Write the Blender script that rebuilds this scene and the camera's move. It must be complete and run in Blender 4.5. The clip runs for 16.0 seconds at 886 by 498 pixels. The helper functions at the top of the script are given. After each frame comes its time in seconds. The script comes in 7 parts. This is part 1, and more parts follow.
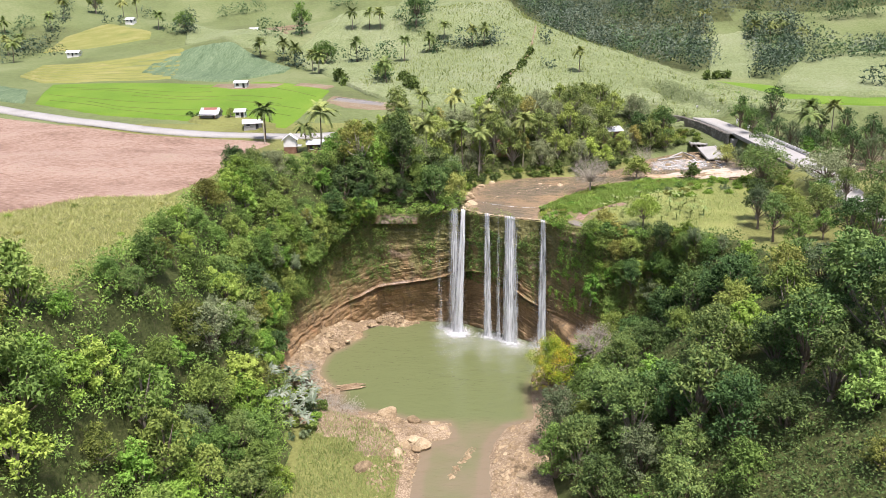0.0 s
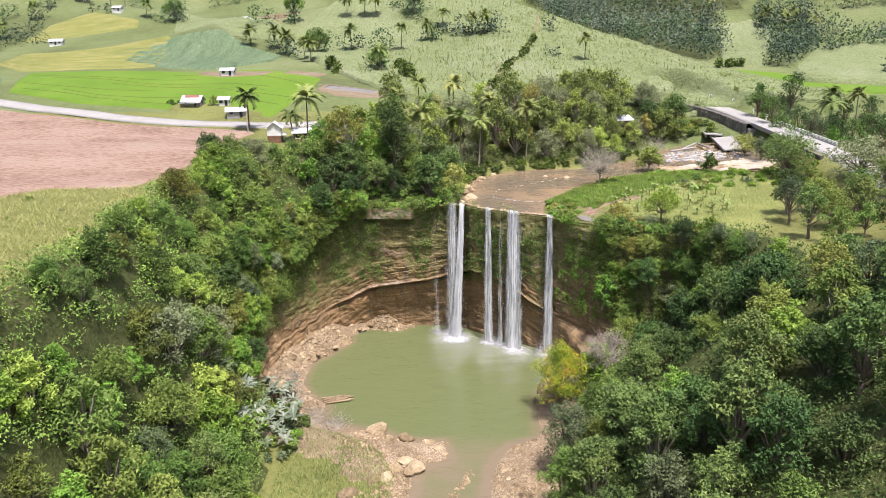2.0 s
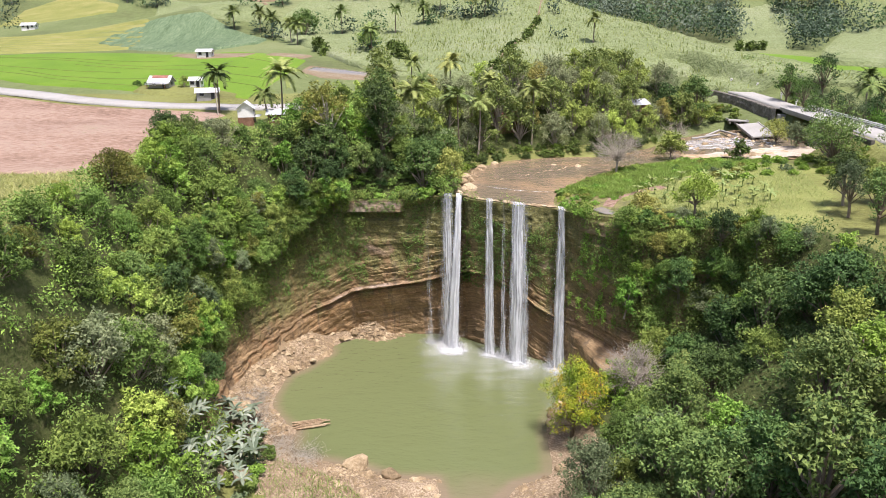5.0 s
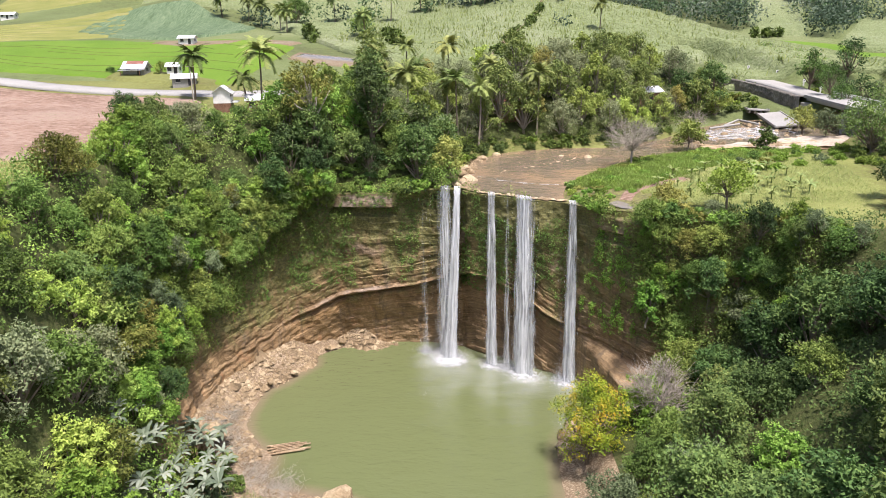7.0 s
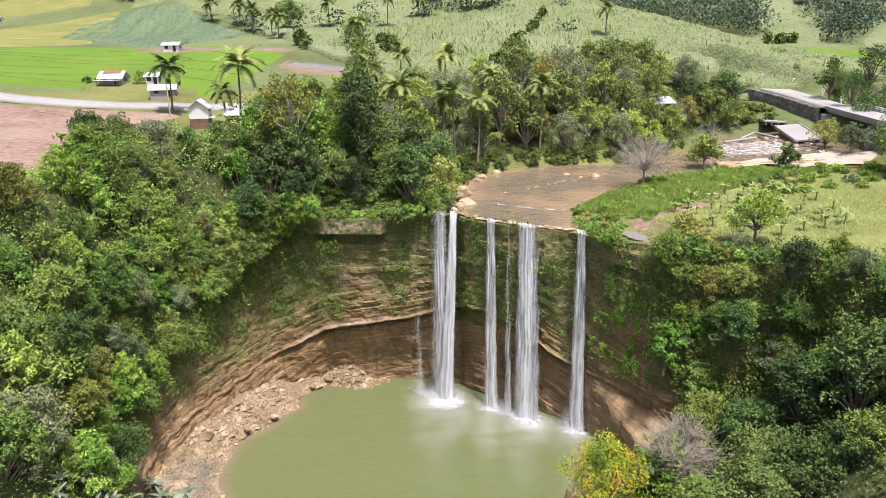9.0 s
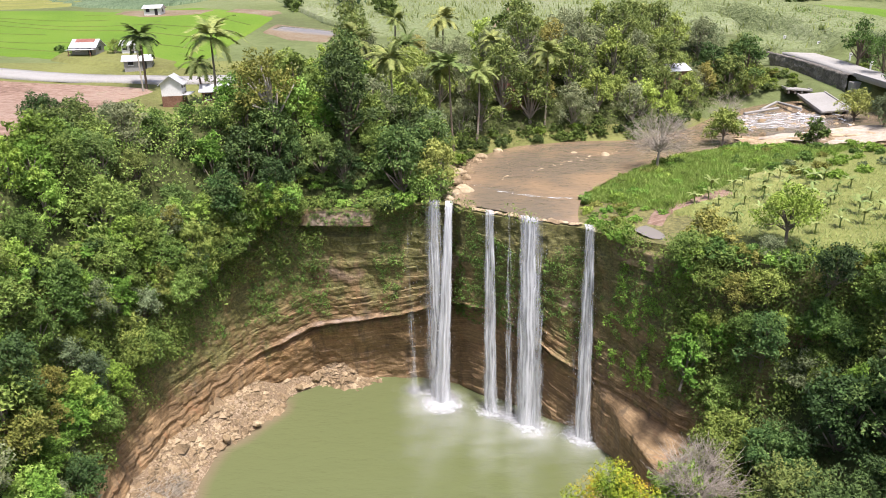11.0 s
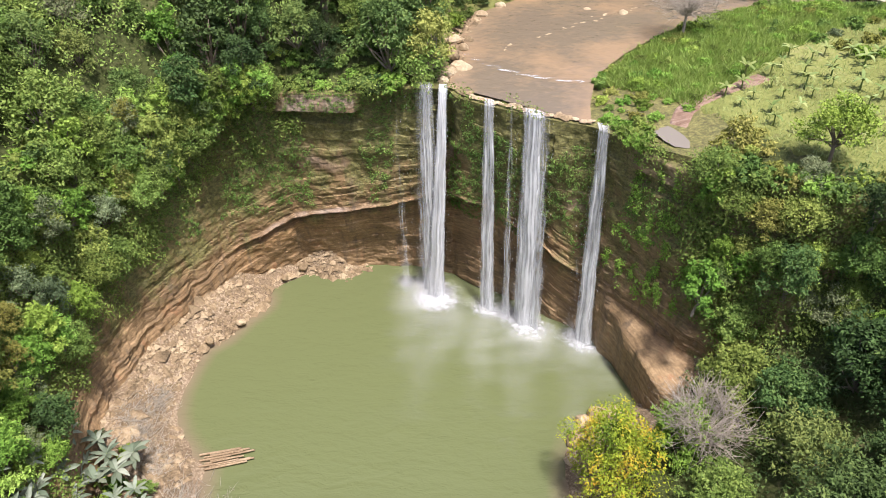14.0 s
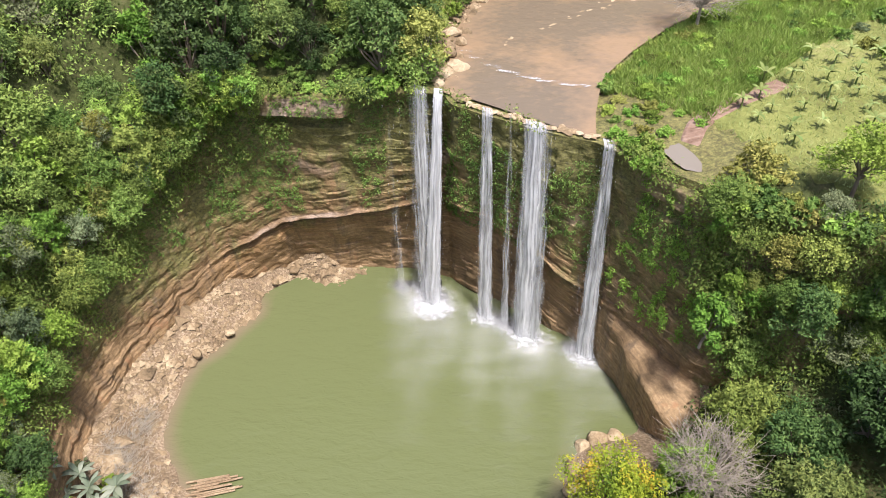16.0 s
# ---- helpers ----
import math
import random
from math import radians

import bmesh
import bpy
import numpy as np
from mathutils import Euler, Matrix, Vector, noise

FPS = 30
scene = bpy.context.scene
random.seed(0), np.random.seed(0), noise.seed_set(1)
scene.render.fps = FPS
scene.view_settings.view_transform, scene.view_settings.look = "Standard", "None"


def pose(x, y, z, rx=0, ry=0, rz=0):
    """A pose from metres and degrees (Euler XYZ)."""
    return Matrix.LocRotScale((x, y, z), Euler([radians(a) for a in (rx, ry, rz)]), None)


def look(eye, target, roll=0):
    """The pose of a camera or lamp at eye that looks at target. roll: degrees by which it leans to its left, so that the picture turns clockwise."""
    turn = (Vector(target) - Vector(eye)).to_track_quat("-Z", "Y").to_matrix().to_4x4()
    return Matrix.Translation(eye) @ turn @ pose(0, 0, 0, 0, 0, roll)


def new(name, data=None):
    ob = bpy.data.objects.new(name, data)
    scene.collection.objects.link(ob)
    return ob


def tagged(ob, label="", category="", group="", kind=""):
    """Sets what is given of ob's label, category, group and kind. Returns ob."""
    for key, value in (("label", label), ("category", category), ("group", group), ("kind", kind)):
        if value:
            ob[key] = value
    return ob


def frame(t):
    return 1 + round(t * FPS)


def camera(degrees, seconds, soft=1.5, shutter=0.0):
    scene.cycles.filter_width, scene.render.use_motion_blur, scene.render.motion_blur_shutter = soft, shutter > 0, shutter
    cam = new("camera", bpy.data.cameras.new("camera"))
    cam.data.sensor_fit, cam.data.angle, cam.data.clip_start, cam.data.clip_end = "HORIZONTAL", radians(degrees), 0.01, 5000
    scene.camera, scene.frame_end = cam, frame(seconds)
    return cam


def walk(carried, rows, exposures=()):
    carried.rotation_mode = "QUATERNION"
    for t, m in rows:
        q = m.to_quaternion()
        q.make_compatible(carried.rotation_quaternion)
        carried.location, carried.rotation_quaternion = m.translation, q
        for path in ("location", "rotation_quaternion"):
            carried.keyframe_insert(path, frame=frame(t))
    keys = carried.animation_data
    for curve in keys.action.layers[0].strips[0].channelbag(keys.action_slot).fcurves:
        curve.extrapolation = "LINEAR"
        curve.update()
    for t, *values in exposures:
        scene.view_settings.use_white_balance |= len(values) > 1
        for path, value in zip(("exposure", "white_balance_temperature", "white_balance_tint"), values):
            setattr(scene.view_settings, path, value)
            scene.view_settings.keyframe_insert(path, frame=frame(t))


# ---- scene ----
# ---- camera and its flight ----
cam = camera(62.0, 16.0, soft=0.7)
PATH = [
    (0, (0.979, 3.249, 72.334), (0.953, 5.166, 71.764), -1.20),
    (0.5, (1.122, 6.929, 71.357), (1.096, 8.845, 70.784), -1.20),
    (1, (1.268, 10.567, 70.346), (1.242, 12.483, 69.772), -1.20),
    (1.5, (1.413, 14.178, 69.315), (1.386, 16.093, 68.739), -1.20),
    (2, (1.486, 17.745, 68.250), (1.460, 19.660, 67.671), -1.18),
    (2.5, (1.474, 21.278, 67.136), (1.450, 23.192, 66.556), -1.12),
    (3, (1.513, 24.794, 65.995), (1.489, 26.708, 65.414), -1.07),
    (3.5, (1.681, 28.288, 64.879), (1.657, 30.201, 64.297), -1.04),
    (4, (1.946, 31.736, 63.905), (1.921, 33.648, 63.322), -1.04),
    (4.2, (2.049, 33.102, 63.562), (2.024, 35.014, 62.978), -1.03),
    (6.3, (2.280, 47.993, 58.488), (2.258, 49.907, 57.909), -1.10),
    (6.5, (2.342, 49.384, 58.147), (2.320, 51.297, 57.565), -1.10),
    (7, (2.528, 52.773, 57.435), (2.505, 54.686, 56.850), -1.10),
    (7.5, (2.761, 56.023, 57.205), (2.736, 57.935, 56.620), -1.13),
    (8, (3.014, 59.117, 57.455), (2.988, 61.029, 56.872), -1.17),
    (8.5, (3.213, 62.070, 58.019), (3.187, 63.983, 57.438), -1.17),
    (8.7, (3.276, 63.225, 58.252), (3.251, 65.138, 57.672), -1.13),
    (10.8, (5.098, 75.402, 60.291), (5.053, 77.288, 59.627), -1.60),
    (11, (5.081, 76.333, 60.559), (5.036, 78.209, 59.867), -1.58),
    (11.5, (5.060, 78.674, 61.424), (5.017, 80.519, 60.653), -1.54),
    (12, (5.245, 81.094, 62.450), (5.200, 82.901, 61.595), -1.57),
    (12.5, (5.447, 83.497, 63.527), (5.398, 85.262, 62.587), -1.60),
    (13, (5.512, 85.846, 64.623), (5.464, 87.564, 63.600), -1.60),
    (13.5, (5.554, 88.182, 65.724), (5.507, 89.855, 64.629), -1.62),
    (14, (5.652, 90.498, 66.811), (5.604, 92.131, 65.657), -1.67),
    (14.5, (5.816, 92.798, 67.900), (5.766, 94.394, 66.697), -1.75),
    (15, (6.065, 95.070, 68.978), (6.013, 96.635, 67.734), -1.85),
    (15.5, (6.359, 97.268, 69.988), (6.302, 98.813, 68.719), -1.93),
    (16, (6.688, 99.385, 70.865), (6.627, 100.925, 69.590), -2.00),
]
walk(cam, [(t, look(eye, target, roll)) for t, eye, target, roll in PATH])

# ---- daylight: bright haze, a veiled sun high behind the camera, a little to the right ----
world = bpy.data.worlds.new("sky")
scene.world = world
world.use_nodes = True
SUN_UP, SUN_FROM = 70.0, 152.0   # elevation; compass bearing from north (+y) towards east (+x)
sky = world.node_tree.nodes.new("ShaderNodeTexSky")
sky.sky_type, sky.sun_disc = "NISHITA", False
sky.sun_elevation, sky.sun_rotation = radians(SUN_UP), radians(SUN_FROM)
sky.air_density, sky.dust_density, sky.ozone_density = 1.0, 4.0, 1.0
backdrop = world.node_tree.nodes["Background"]
world.node_tree.links.new(sky.outputs[0], backdrop.inputs[0])
backdrop.inputs[1].default_value = 0.090
sun_data = bpy.data.lights.new("sun", "SUN")
sun_data.energy, sun_data.angle, sun_data.color = 3.4, radians(6), (1.0, 0.95, 0.87)
sun = new("sun", sun_data)
sun.matrix_basis = look((math.sin(radians(SUN_FROM)) * math.cos(radians(SUN_UP)) * 300, math.cos(radians(SUN_FROM)) * math.cos(radians(SUN_UP)) * 300,
                         math.sin(radians(SUN_UP)) * 300), (0, 0, 0))
scene.view_settings.exposure = 1.04
scene.view_settings.use_white_balance = True
scene.view_settings.white_balance_temperature, scene.view_settings.white_balance_tint = 6220, 18
# ---- the lie of the land ----
def smooth(a, b, v):
    k = np.clip((np.asarray(v, float) - a) / (b - a), 0, 1)
    return k * k * (3 - 2 * k)


def hashed(ix, iy):
    n = np.sin(ix * 127.1 + iy * 311.7) * 43758.5453
    return n - np.floor(n)


def rough(x, y, size, octaves=3):
    """Value noise about 0, for heights."""
    total, amp = np.zeros(np.broadcast(x, y).shape), 1.0
    for _ in range(octaves):
        u, v = np.asarray(x, float) / size, np.asarray(y, float) / size
        iu, iv = np.floor(u), np.floor(v)
        fu, fv = smooth(0, 1, u - iu), smooth(0, 1, v - iv)
        a, b = hashed(iu, iv), hashed(iu + 1, iv)
        c, d = hashed(iu, iv + 1), hashed(iu + 1, iv + 1)
        total += amp * ((a * (1 - fu) + b * fu) * (1 - fv) + (c * (1 - fu) + d * fu) * fv - 0.5)
        amp, size = amp * 0.5, size * 0.47
    return total


def inside(poly, x, y):
    x, y = np.broadcast_arrays(np.asarray(x, float), np.asarray(y, float))
    hit = np.zeros(x.shape, bool)
    for (x0, y0), (x1, y1) in zip(poly, poly[1:] + poly[:1]):
        cross = (y0 > y) != (y1 > y)
        hit ^= cross & (x < (x1 - x0) * (y - y0) / ((y1 - y0) or 1e-9) + x0)
    return hit


def reach(line, x, y, closed=False):
    """Distance to a polyline, and the part of its length at the nearest point."""
    x, y = np.broadcast_arrays(np.asarray(x, float), np.asarray(y, float))
    best, along = np.full(x.shape, 1e9), np.zeros(x.shape)
    pts = line + line[:1] if closed else line
    total = sum(math.dist(a, b) for a, b in zip(pts, pts[1:]))
    gone = 0.0
    for (x0, y0), (x1, y1) in zip(pts, pts[1:]):
        dx, dy = x1 - x0, y1 - y0
        size = math.hypot(dx, dy)
        k = np.clip(((x - x0) * dx + (y - y0) * dy) / (size * size), 0, 1)
        d = np.hypot(x - x0 - k * dx, y - y0 - k * dy)
        near = d < best
        best = np.where(near, d, best)
        along = np.where(near, (gone + k * size) / total, along)
        gone += size
    return best, along


# floor of the gorge (pool, beach and outflow) and its rim
FLOOR = [(-5, 187), (-14, 187.5), (-21, 184), (-26, 178), (-31, 172), (-34, 165), (-36, 157), (-37, 150), (-36, 143), (-33, 136), (-30, 126),
         (-28, 112), (-26, 95), (-26, 50), (-26, -60), (16, -60), (15, 50), (15, 95), (17, 112), (19, 130), (19.5, 142),
         (24, 146), (28.5, 148), (30, 153), (29.5, 158), (28, 163), (26, 168), (16, 178), (8, 185)]
RIM = [(-5, 189.5), (-16, 190), (-26, 186), (-34, 180), (-41, 172), (-45, 160), (-47, 148), (-48.5, 138), (-49, 122), (-49, 108),
       (-51, 95), (-54, 80), (-58, 40), (-60, -60), (75, -60), (70, 40), (62, 80), (57, 105), (57, 122), (56, 138),
       (50, 148), (42, 153), (36, 159), (33, 165), (29, 171), (18, 181), (9, 187)]
# the water's edge of the pool and its outflow
POOL = [(-4, 185), (-9, 184), (-13.7, 181.9), (-17.6, 179.2), (-22.2, 175.5), (-22.2, 171.5), (-24.4, 168), (-25.9, 164.7), (-28.4, 162.5), (-29.1, 158.5),
        (-29.4, 154.6), (-29, 151.1), (-27.6, 147.7), (-25.6, 145.3), (-23, 143), (-22.6, 137.5), (-21.1, 135.2), (-11.9, 132.7), (-6.2, 129.3), (-0.8, 129.1),
        (-0.2, 124), (-4.9, 122.2), (-5.7, 116.7), (-6.6, 106), (-7, 90), (-8, -60), (8, -60), (7, 90), (6.1, 105.8), (6.2, 112), (7.4, 120.9), (11, 127.7),
        (16, 129.7), (16.5, 136), (16.7, 141.3), (17.4, 145), (18.9, 149), (21.7, 150.6), (26.5, 151.5), (27, 154), (26, 159), (25, 164), (24, 168), (16, 176), (6, 184)]
# banks of the river above the falls, from the lip upstream
BANK_N = [(4.3, 177.2), (5, 186), (5.6, 194), (8.5, 205), (16, 213), (27, 216), (39, 216), (52, 226), (63, 240), (76, 247), (100, 248), (140, 245)]
BANK_S = [(20.4, 165.8), (21, 171), (23, 179.5), (28, 187), (35, 195), (45, 203.5), (54, 207), (62, 206), (70, 203), (80, 202), (100, 204), (140, 206)]
STREAM = BANK_N + BANK_S[::-1]
RIDGE = [(125, 262), (84, 335), (48, 400), (25, 500), (0, 640)]
# stretches of wood and growth
LEFT_SLOPE = [(-46, 166), (-43, 156), (-40, 146), (-35, 139), (-32, 128), (-29, 116), (-27, 100), (-27, 62), (-72, 62), (-66, 84), (-56, 91), (-51, 97), (-50, 108), (-50.5, 122), (-51, 135), (-51, 150), (-50, 160), (-50, 168)]
LEFT_RIM = [(-50, 174), (-49, 164), (-43, 158), (-39, 163), (-33, 171), (-25, 178), (-18, 184), (-7, 184), (-3, 181), (2.2, 179.5), (3, 190), (2, 199), (-12, 200), (-26, 191), (-38, 182)]
RIGHT_SLOPE = [(31, 150), (38, 152), (47, 150), (56, 142), (60, 124), (66, 104), (73, 84), (82, 62), (20, 62), (20, 100), (22, 118), (25, 132), (27, 142)]
NORTH_BANK = [(2, 206), (10, 214), (17, 219), (28, 221), (40, 221), (51, 231), (61, 244), (74, 251), (66, 260), (48, 258), (30, 250), (10, 240), (-12, 226), (-26, 208), (-12, 200)]
ROAD_SIDE = [(100, 192), (101, 170), (98, 150), (97, 120), (92, 92), (104, 80), (140, 90), (150, 150), (140, 200)]
ROAD_BELOW = [(84, 158), (76, 157), (66, 156), (61, 148), (62, 132), (74, 126), (84, 130), (83, 146)]
FOREST = [(54, 412), (80, 364), (102, 322), (114, 338), (134, 392), (142, 430), (165, 450), (230, 452), (330, 480), (420, 600), (300, 800), (-40, 800), (12, 620), (36, 512)]
# low ground before the retaining wall by the bridge
LOW = [(64, 258.5), (74, 262), (79, 279), (84.8, 274), (88.6, 264), (90.8, 255), (92.2, 244), (92.2, 234), (70, 234), (60, 244)]
# hills: x, y, height, half widths, turn in degrees
HILLS = [(-110, 385, 10, 44, 26, 10), (-70, 425, 12, 75, 30, -12), (-190, 470, 11, 45, 34, 0), (-20, 430, 11, 40, 45, 0),
         (185, 335, 9, 55, 26, 12), (150, 480, 16, 42, 60, 0), (-330, 520, 25, 90, 80, 0), (60, 720, 40, 160, 120, 0),
         (-160, 650, 26, 90, 70, 0), (260, 520, 30, 90, 90, 0), (-40, 560, 14, 60, 40, 0)]


def plateau(x, y):
    """The land as if no gorge were cut in it."""
    x, y = np.broadcast_arrays(np.asarray(x, float), np.asarray(y, float))
    d, _ = reach(STREAM, x, y, True)
    d = np.where(inside(STREAM, x, y), 0, d)
    bank = np.interp(x, [11, 22, 38, 52, 66, 90, 130, 200], [188, 205, 209, 217, 226, 228, 222, 235])
    left = np.where(x < 11, True, y > bank)
    z = 30.7 + 1.6 * smooth(48, 90, x) + np.where(left, 10.5, 1.1) * smooth(0, np.where(left, 21, 16), d)
    z = z + np.where(left, 1.0, 0.0) * smooth(-20, -60, x) * smooth(150, 205, y) - np.where(left, 1.8, 0.0) * smooth(190, 165, y)
    north = 0.12 * np.clip(y - 205, 0, 85) + 0.07 * np.clip(y - 290, 0, 130)
    z = z + np.where(left, 1 - 0.8 * smooth(20, 105, x), 0.0) * north * smooth(0, 40, d) + 0.085 * np.clip(y - 300, 0, 120) * smooth(60, 120, x) + 0.16 * np.clip(y - 420, 0, 2000)
    z = z + 0.03 * np.clip(np.abs(x) - 220, 0, 600) * smooth(150, 420, y)
    r, k = reach(RIDGE, x, y)
    z = z + (1.5 + 15 * smooth(0, 0.45, k)) * np.exp(-(r / (34 + 30 * k)) ** 2) * smooth(250, 300, y)
    for hx, hy, h, a, b, turn in HILLS:
        c, s = math.cos(radians(turn)), math.sin(radians(turn))
        u, v = ((x - hx) * c + (y - hy) * s) / a, ((hy - y) * -c + (hx - x) * s) / b
        z = z + h * np.exp(-(u * u + v * v))
    z = z - 0.9 * smooth(2.5, 0, d)
    for bankment in (((80, 296), (84, 288), (88.5, 277), (91.5, 267), (93.8, 257), (95.3, 246), (95.6, 241)), ((91.8, 198), (91.2, 187), (89.5, 172), (86.5, 155), (86, 145), (88, 130), (92, 110))):
        r, _ = reach(list(bankment), x, y)
        level = 38.2 - 0.06 * np.clip(195 - y, 0, 60) + 0.09 * np.clip(y - 246, 0, 50)
        z = np.maximum(z + (level - z) * smooth(9, 4.5, r), level - 0.85 * np.clip(r - 4.2, 0, 40))
    z = np.where(inside(LOW, x, y), np.minimum(z, 32.0 + 0.12 * np.clip(y - 236, 0, 30) + 1.7 * smooth(76, 84, x) * smooth(236, 244, y)), z)
    return z + rough(x, y, 60) * 1.2 * smooth(20, 80, d) + rough(x, y, 300) * 12 * smooth(420, 700, y) + rough(x, y, 85, 2) * 7 * smooth(330, 430, y) * smooth(0, 30, np.abs(x + 113) - 30)


def ground_height(x, y):
    x, y = np.broadcast_arrays(np.asarray(x, float), np.asarray(y, float))
    top = plateau(x, y)
    floor = inside(FLOOR, x, y)
    within = inside(RIM, x, y)
    a, _ = reach(FLOOR, x, y, True)
    b, _ = reach(RIM, x, y, True)
    k = a / (a + b + 1e-6)
    wall = smooth(-0.15, 1.0, k) * 0.45 + 0.55 * k
    toe = np.where(x < 0, smooth(122, 106, y), smooth(122, 132, y) * smooth(156, 150, y))   # gentle foot, steep edge
    wall = wall * (1 - toe) + toe * (0.60 * k + 0.40 * smooth(0.6, 1.0, k))
    # shores rise from the water's edge: steep rubble under the walls, a low beach at the outflow
    shore, _ = reach(POOL, x, y, True)
    steep = smooth(140, 146, y)
    dry = np.minimum(1.4 + 2.0 * steep, 0.04 + (0.26 + 0.5 * steep) * shore)
    bed = np.where(inside(POOL, x, y), -np.minimum(1.3, 0.1 + 0.4 * shore), dry) + 0.22 * rough(x, y, 4)
    z = np.where(floor, bed, bed + (top - bed) * wall)
    return np.where(within | floor, z, top)
# ---- materials ----
def fresh(name):
    m = bpy.data.materials.new(name)
    m.use_nodes = True
    return m, m.node_tree.nodes, m.node_tree.links, m.node_tree.nodes["Principled BSDF"]


def noise_node(nodes, links, vec, scale, detail=4.0, roughness=0.55, distortion=0.0):
    n = nodes.new("ShaderNodeTexNoise")
    n.inputs["Scale"].default_value, n.inputs["Detail"].default_value = scale, detail
    n.inputs["Roughness"].default_value, n.inputs["Distortion"].default_value = roughness, distortion
    if vec is not None:
        links.new(vec, n.inputs["Vector"])
    return n.outputs["Fac"]


def calc(nodes, links, op, a, b):
    n = nodes.new("ShaderNodeMath")
    n.operation = op
    for i, v in enumerate((a, b)):
        if isinstance(v, (int, float)):
            n.inputs[i].default_value = v
        else:
            links.new(v, n.inputs[i])
    return n.outputs[0]


def ramp_node(nodes, links, fac, stops):
    r = nodes.new("ShaderNodeValToRGB")
    e = r.color_ramp.elements
    while len(e) < len(stops):
        e.new(0.5)
    for el, (p, c) in zip(e, stops):
        el.position, el.color = p, (*c, 1)
    links.new(fac, r.inputs[0])
    return r.outputs[0]


def blend(nodes, links, fac, a, b):
    n = nodes.new("ShaderNodeMix")
    n.data_type = "RGBA"
    for s, v in ((n.inputs[0], fac), (n.inputs[6], a), (n.inputs[7], b)):
        if isinstance(v, tuple):
            s.default_value = (*v, 1)
        elif isinstance(v, (int, float)):
            s.default_value = v
        else:
            links.new(v, s)
    return n.outputs[2]


def bump_to(nodes, links, bsdf, height, strength, distance):
    b = nodes.new("ShaderNodeBump")
    b.inputs["Strength"].default_value, b.inputs["Distance"].default_value = strength, distance
    links.new(height, b.inputs["Height"])
    links.new(b.outputs[0], bsdf.inputs["Normal"])


def place(nodes, links, scale=(1, 1, 1), turn=0.0, local=False):
    if local:
        out = nodes.new("ShaderNodeTexCoord").outputs["Object"]
    else:
        out = nodes.new("ShaderNodeNewGeometry").outputs["Position"]
    m = nodes.new("ShaderNodeMapping")
    m.inputs["Scale"].default_value = scale
    m.inputs["Rotation"].default_value = (0, 0, radians(turn))
    links.new(out, m.inputs["Vector"])
    return m.outputs[0]


def surface(name, stops, coarse, fine, roughness=0.85, bump=0.4, depth=0.2, scale=(1, 1, 1), turn=0.0, local=False, mix=0.5, specular=0.25, vary=0.0, metal=0.0, isle=0.0):
    """A matt surface: a coarse and a fine noise choose its colour from the stops, the fine one raises its grain."""
    m, nodes, links, b = fresh(name)
    vec = place(nodes, links, scale, turn, local)
    big = noise_node(nodes, links, vec, coarse, 3)
    small = noise_node(nodes, links, vec, fine, 5, 0.62)
    fac = calc(nodes, links, "ADD", calc(nodes, links, "MULTIPLY", big, 1 - mix), calc(nodes, links, "MULTIPLY", small, mix))
    if isle:
        each = nodes.new("ShaderNodeNewGeometry").outputs["Random Per Island"]
        fac = calc(nodes, links, "ADD", fac, calc(nodes, links, "MULTIPLY", calc(nodes, links, "SUBTRACT", each, 0.5), isle))
    if vary:
        info = nodes.new("ShaderNodeObjectInfo").outputs["Random"]
        fac = calc(nodes, links, "ADD", fac, calc(nodes, links, "MULTIPLY", calc(nodes, links, "SUBTRACT", info, 0.5), vary))
    links.new(ramp_node(nodes, links, fac, stops), b.inputs["Base Color"])
    b.inputs["Roughness"].default_value = roughness
    b.inputs["Specular IOR Level"].default_value = specular
    b.inputs["Metallic"].default_value = metal
    bump_to(nodes, links, b, small, bump, depth)
    return m


def leafage(name, dark, mid, light, thin=0.13, roughness=0.58, vary=0.5, speck=0.32, patch=0.35, at=(0.12, 0.5, 0.92)):
    """Leaves: every leaf and every plant a little different, light passing through."""
    m, nodes, links, b = fresh(name)
    isle = nodes.new("ShaderNodeNewGeometry").outputs["Random Per Island"]
    info = nodes.new("ShaderNodeObjectInfo").outputs["Random"]
    clump = noise_node(nodes, links, place(nodes, links), patch, 3)
    fac = calc(nodes, links, "ADD", calc(nodes, links, "MULTIPLY", isle, speck), calc(nodes, links, "MULTIPLY", clump, 1.0 - speck))
    fac = calc(nodes, links, "ADD", fac, calc(nodes, links, "MULTIPLY", calc(nodes, links, "SUBTRACT", info, 0.5), vary))
    col = ramp_node(nodes, links, fac, [(at[0], dark), (at[1], mid), (at[2], light)])
    hue = nodes.new("ShaderNodeHueSaturation")
    shift = calc(nodes, links, "MULTIPLY", calc(nodes, links, "FRACT", calc(nodes, links, "MULTIPLY", info, 7.31), 0.0), 0.045)
    links.new(calc(nodes, links, "ADD", shift, 0.478), hue.inputs["Hue"])
    links.new(col, hue.inputs["Color"])
    links.new(hue.outputs[0], b.inputs["Base Color"])
    b.inputs["Roughness"].default_value, b.inputs["Specular IOR Level"].default_value = roughness, 0.10
    tr = nodes.new("ShaderNodeBsdfTranslucent")
    links.new(hue.outputs[0], tr.inputs["Color"])
    mx = nodes.new("ShaderNodeMixShader")
    mx.inputs[0].default_value = thin
    links.new(b.outputs[0], mx.inputs[1])
    links.new(tr.outputs[0], mx.inputs[2])
    links.new(mx.outputs[0], nodes["Material Output"].inputs["Surface"])
    return m


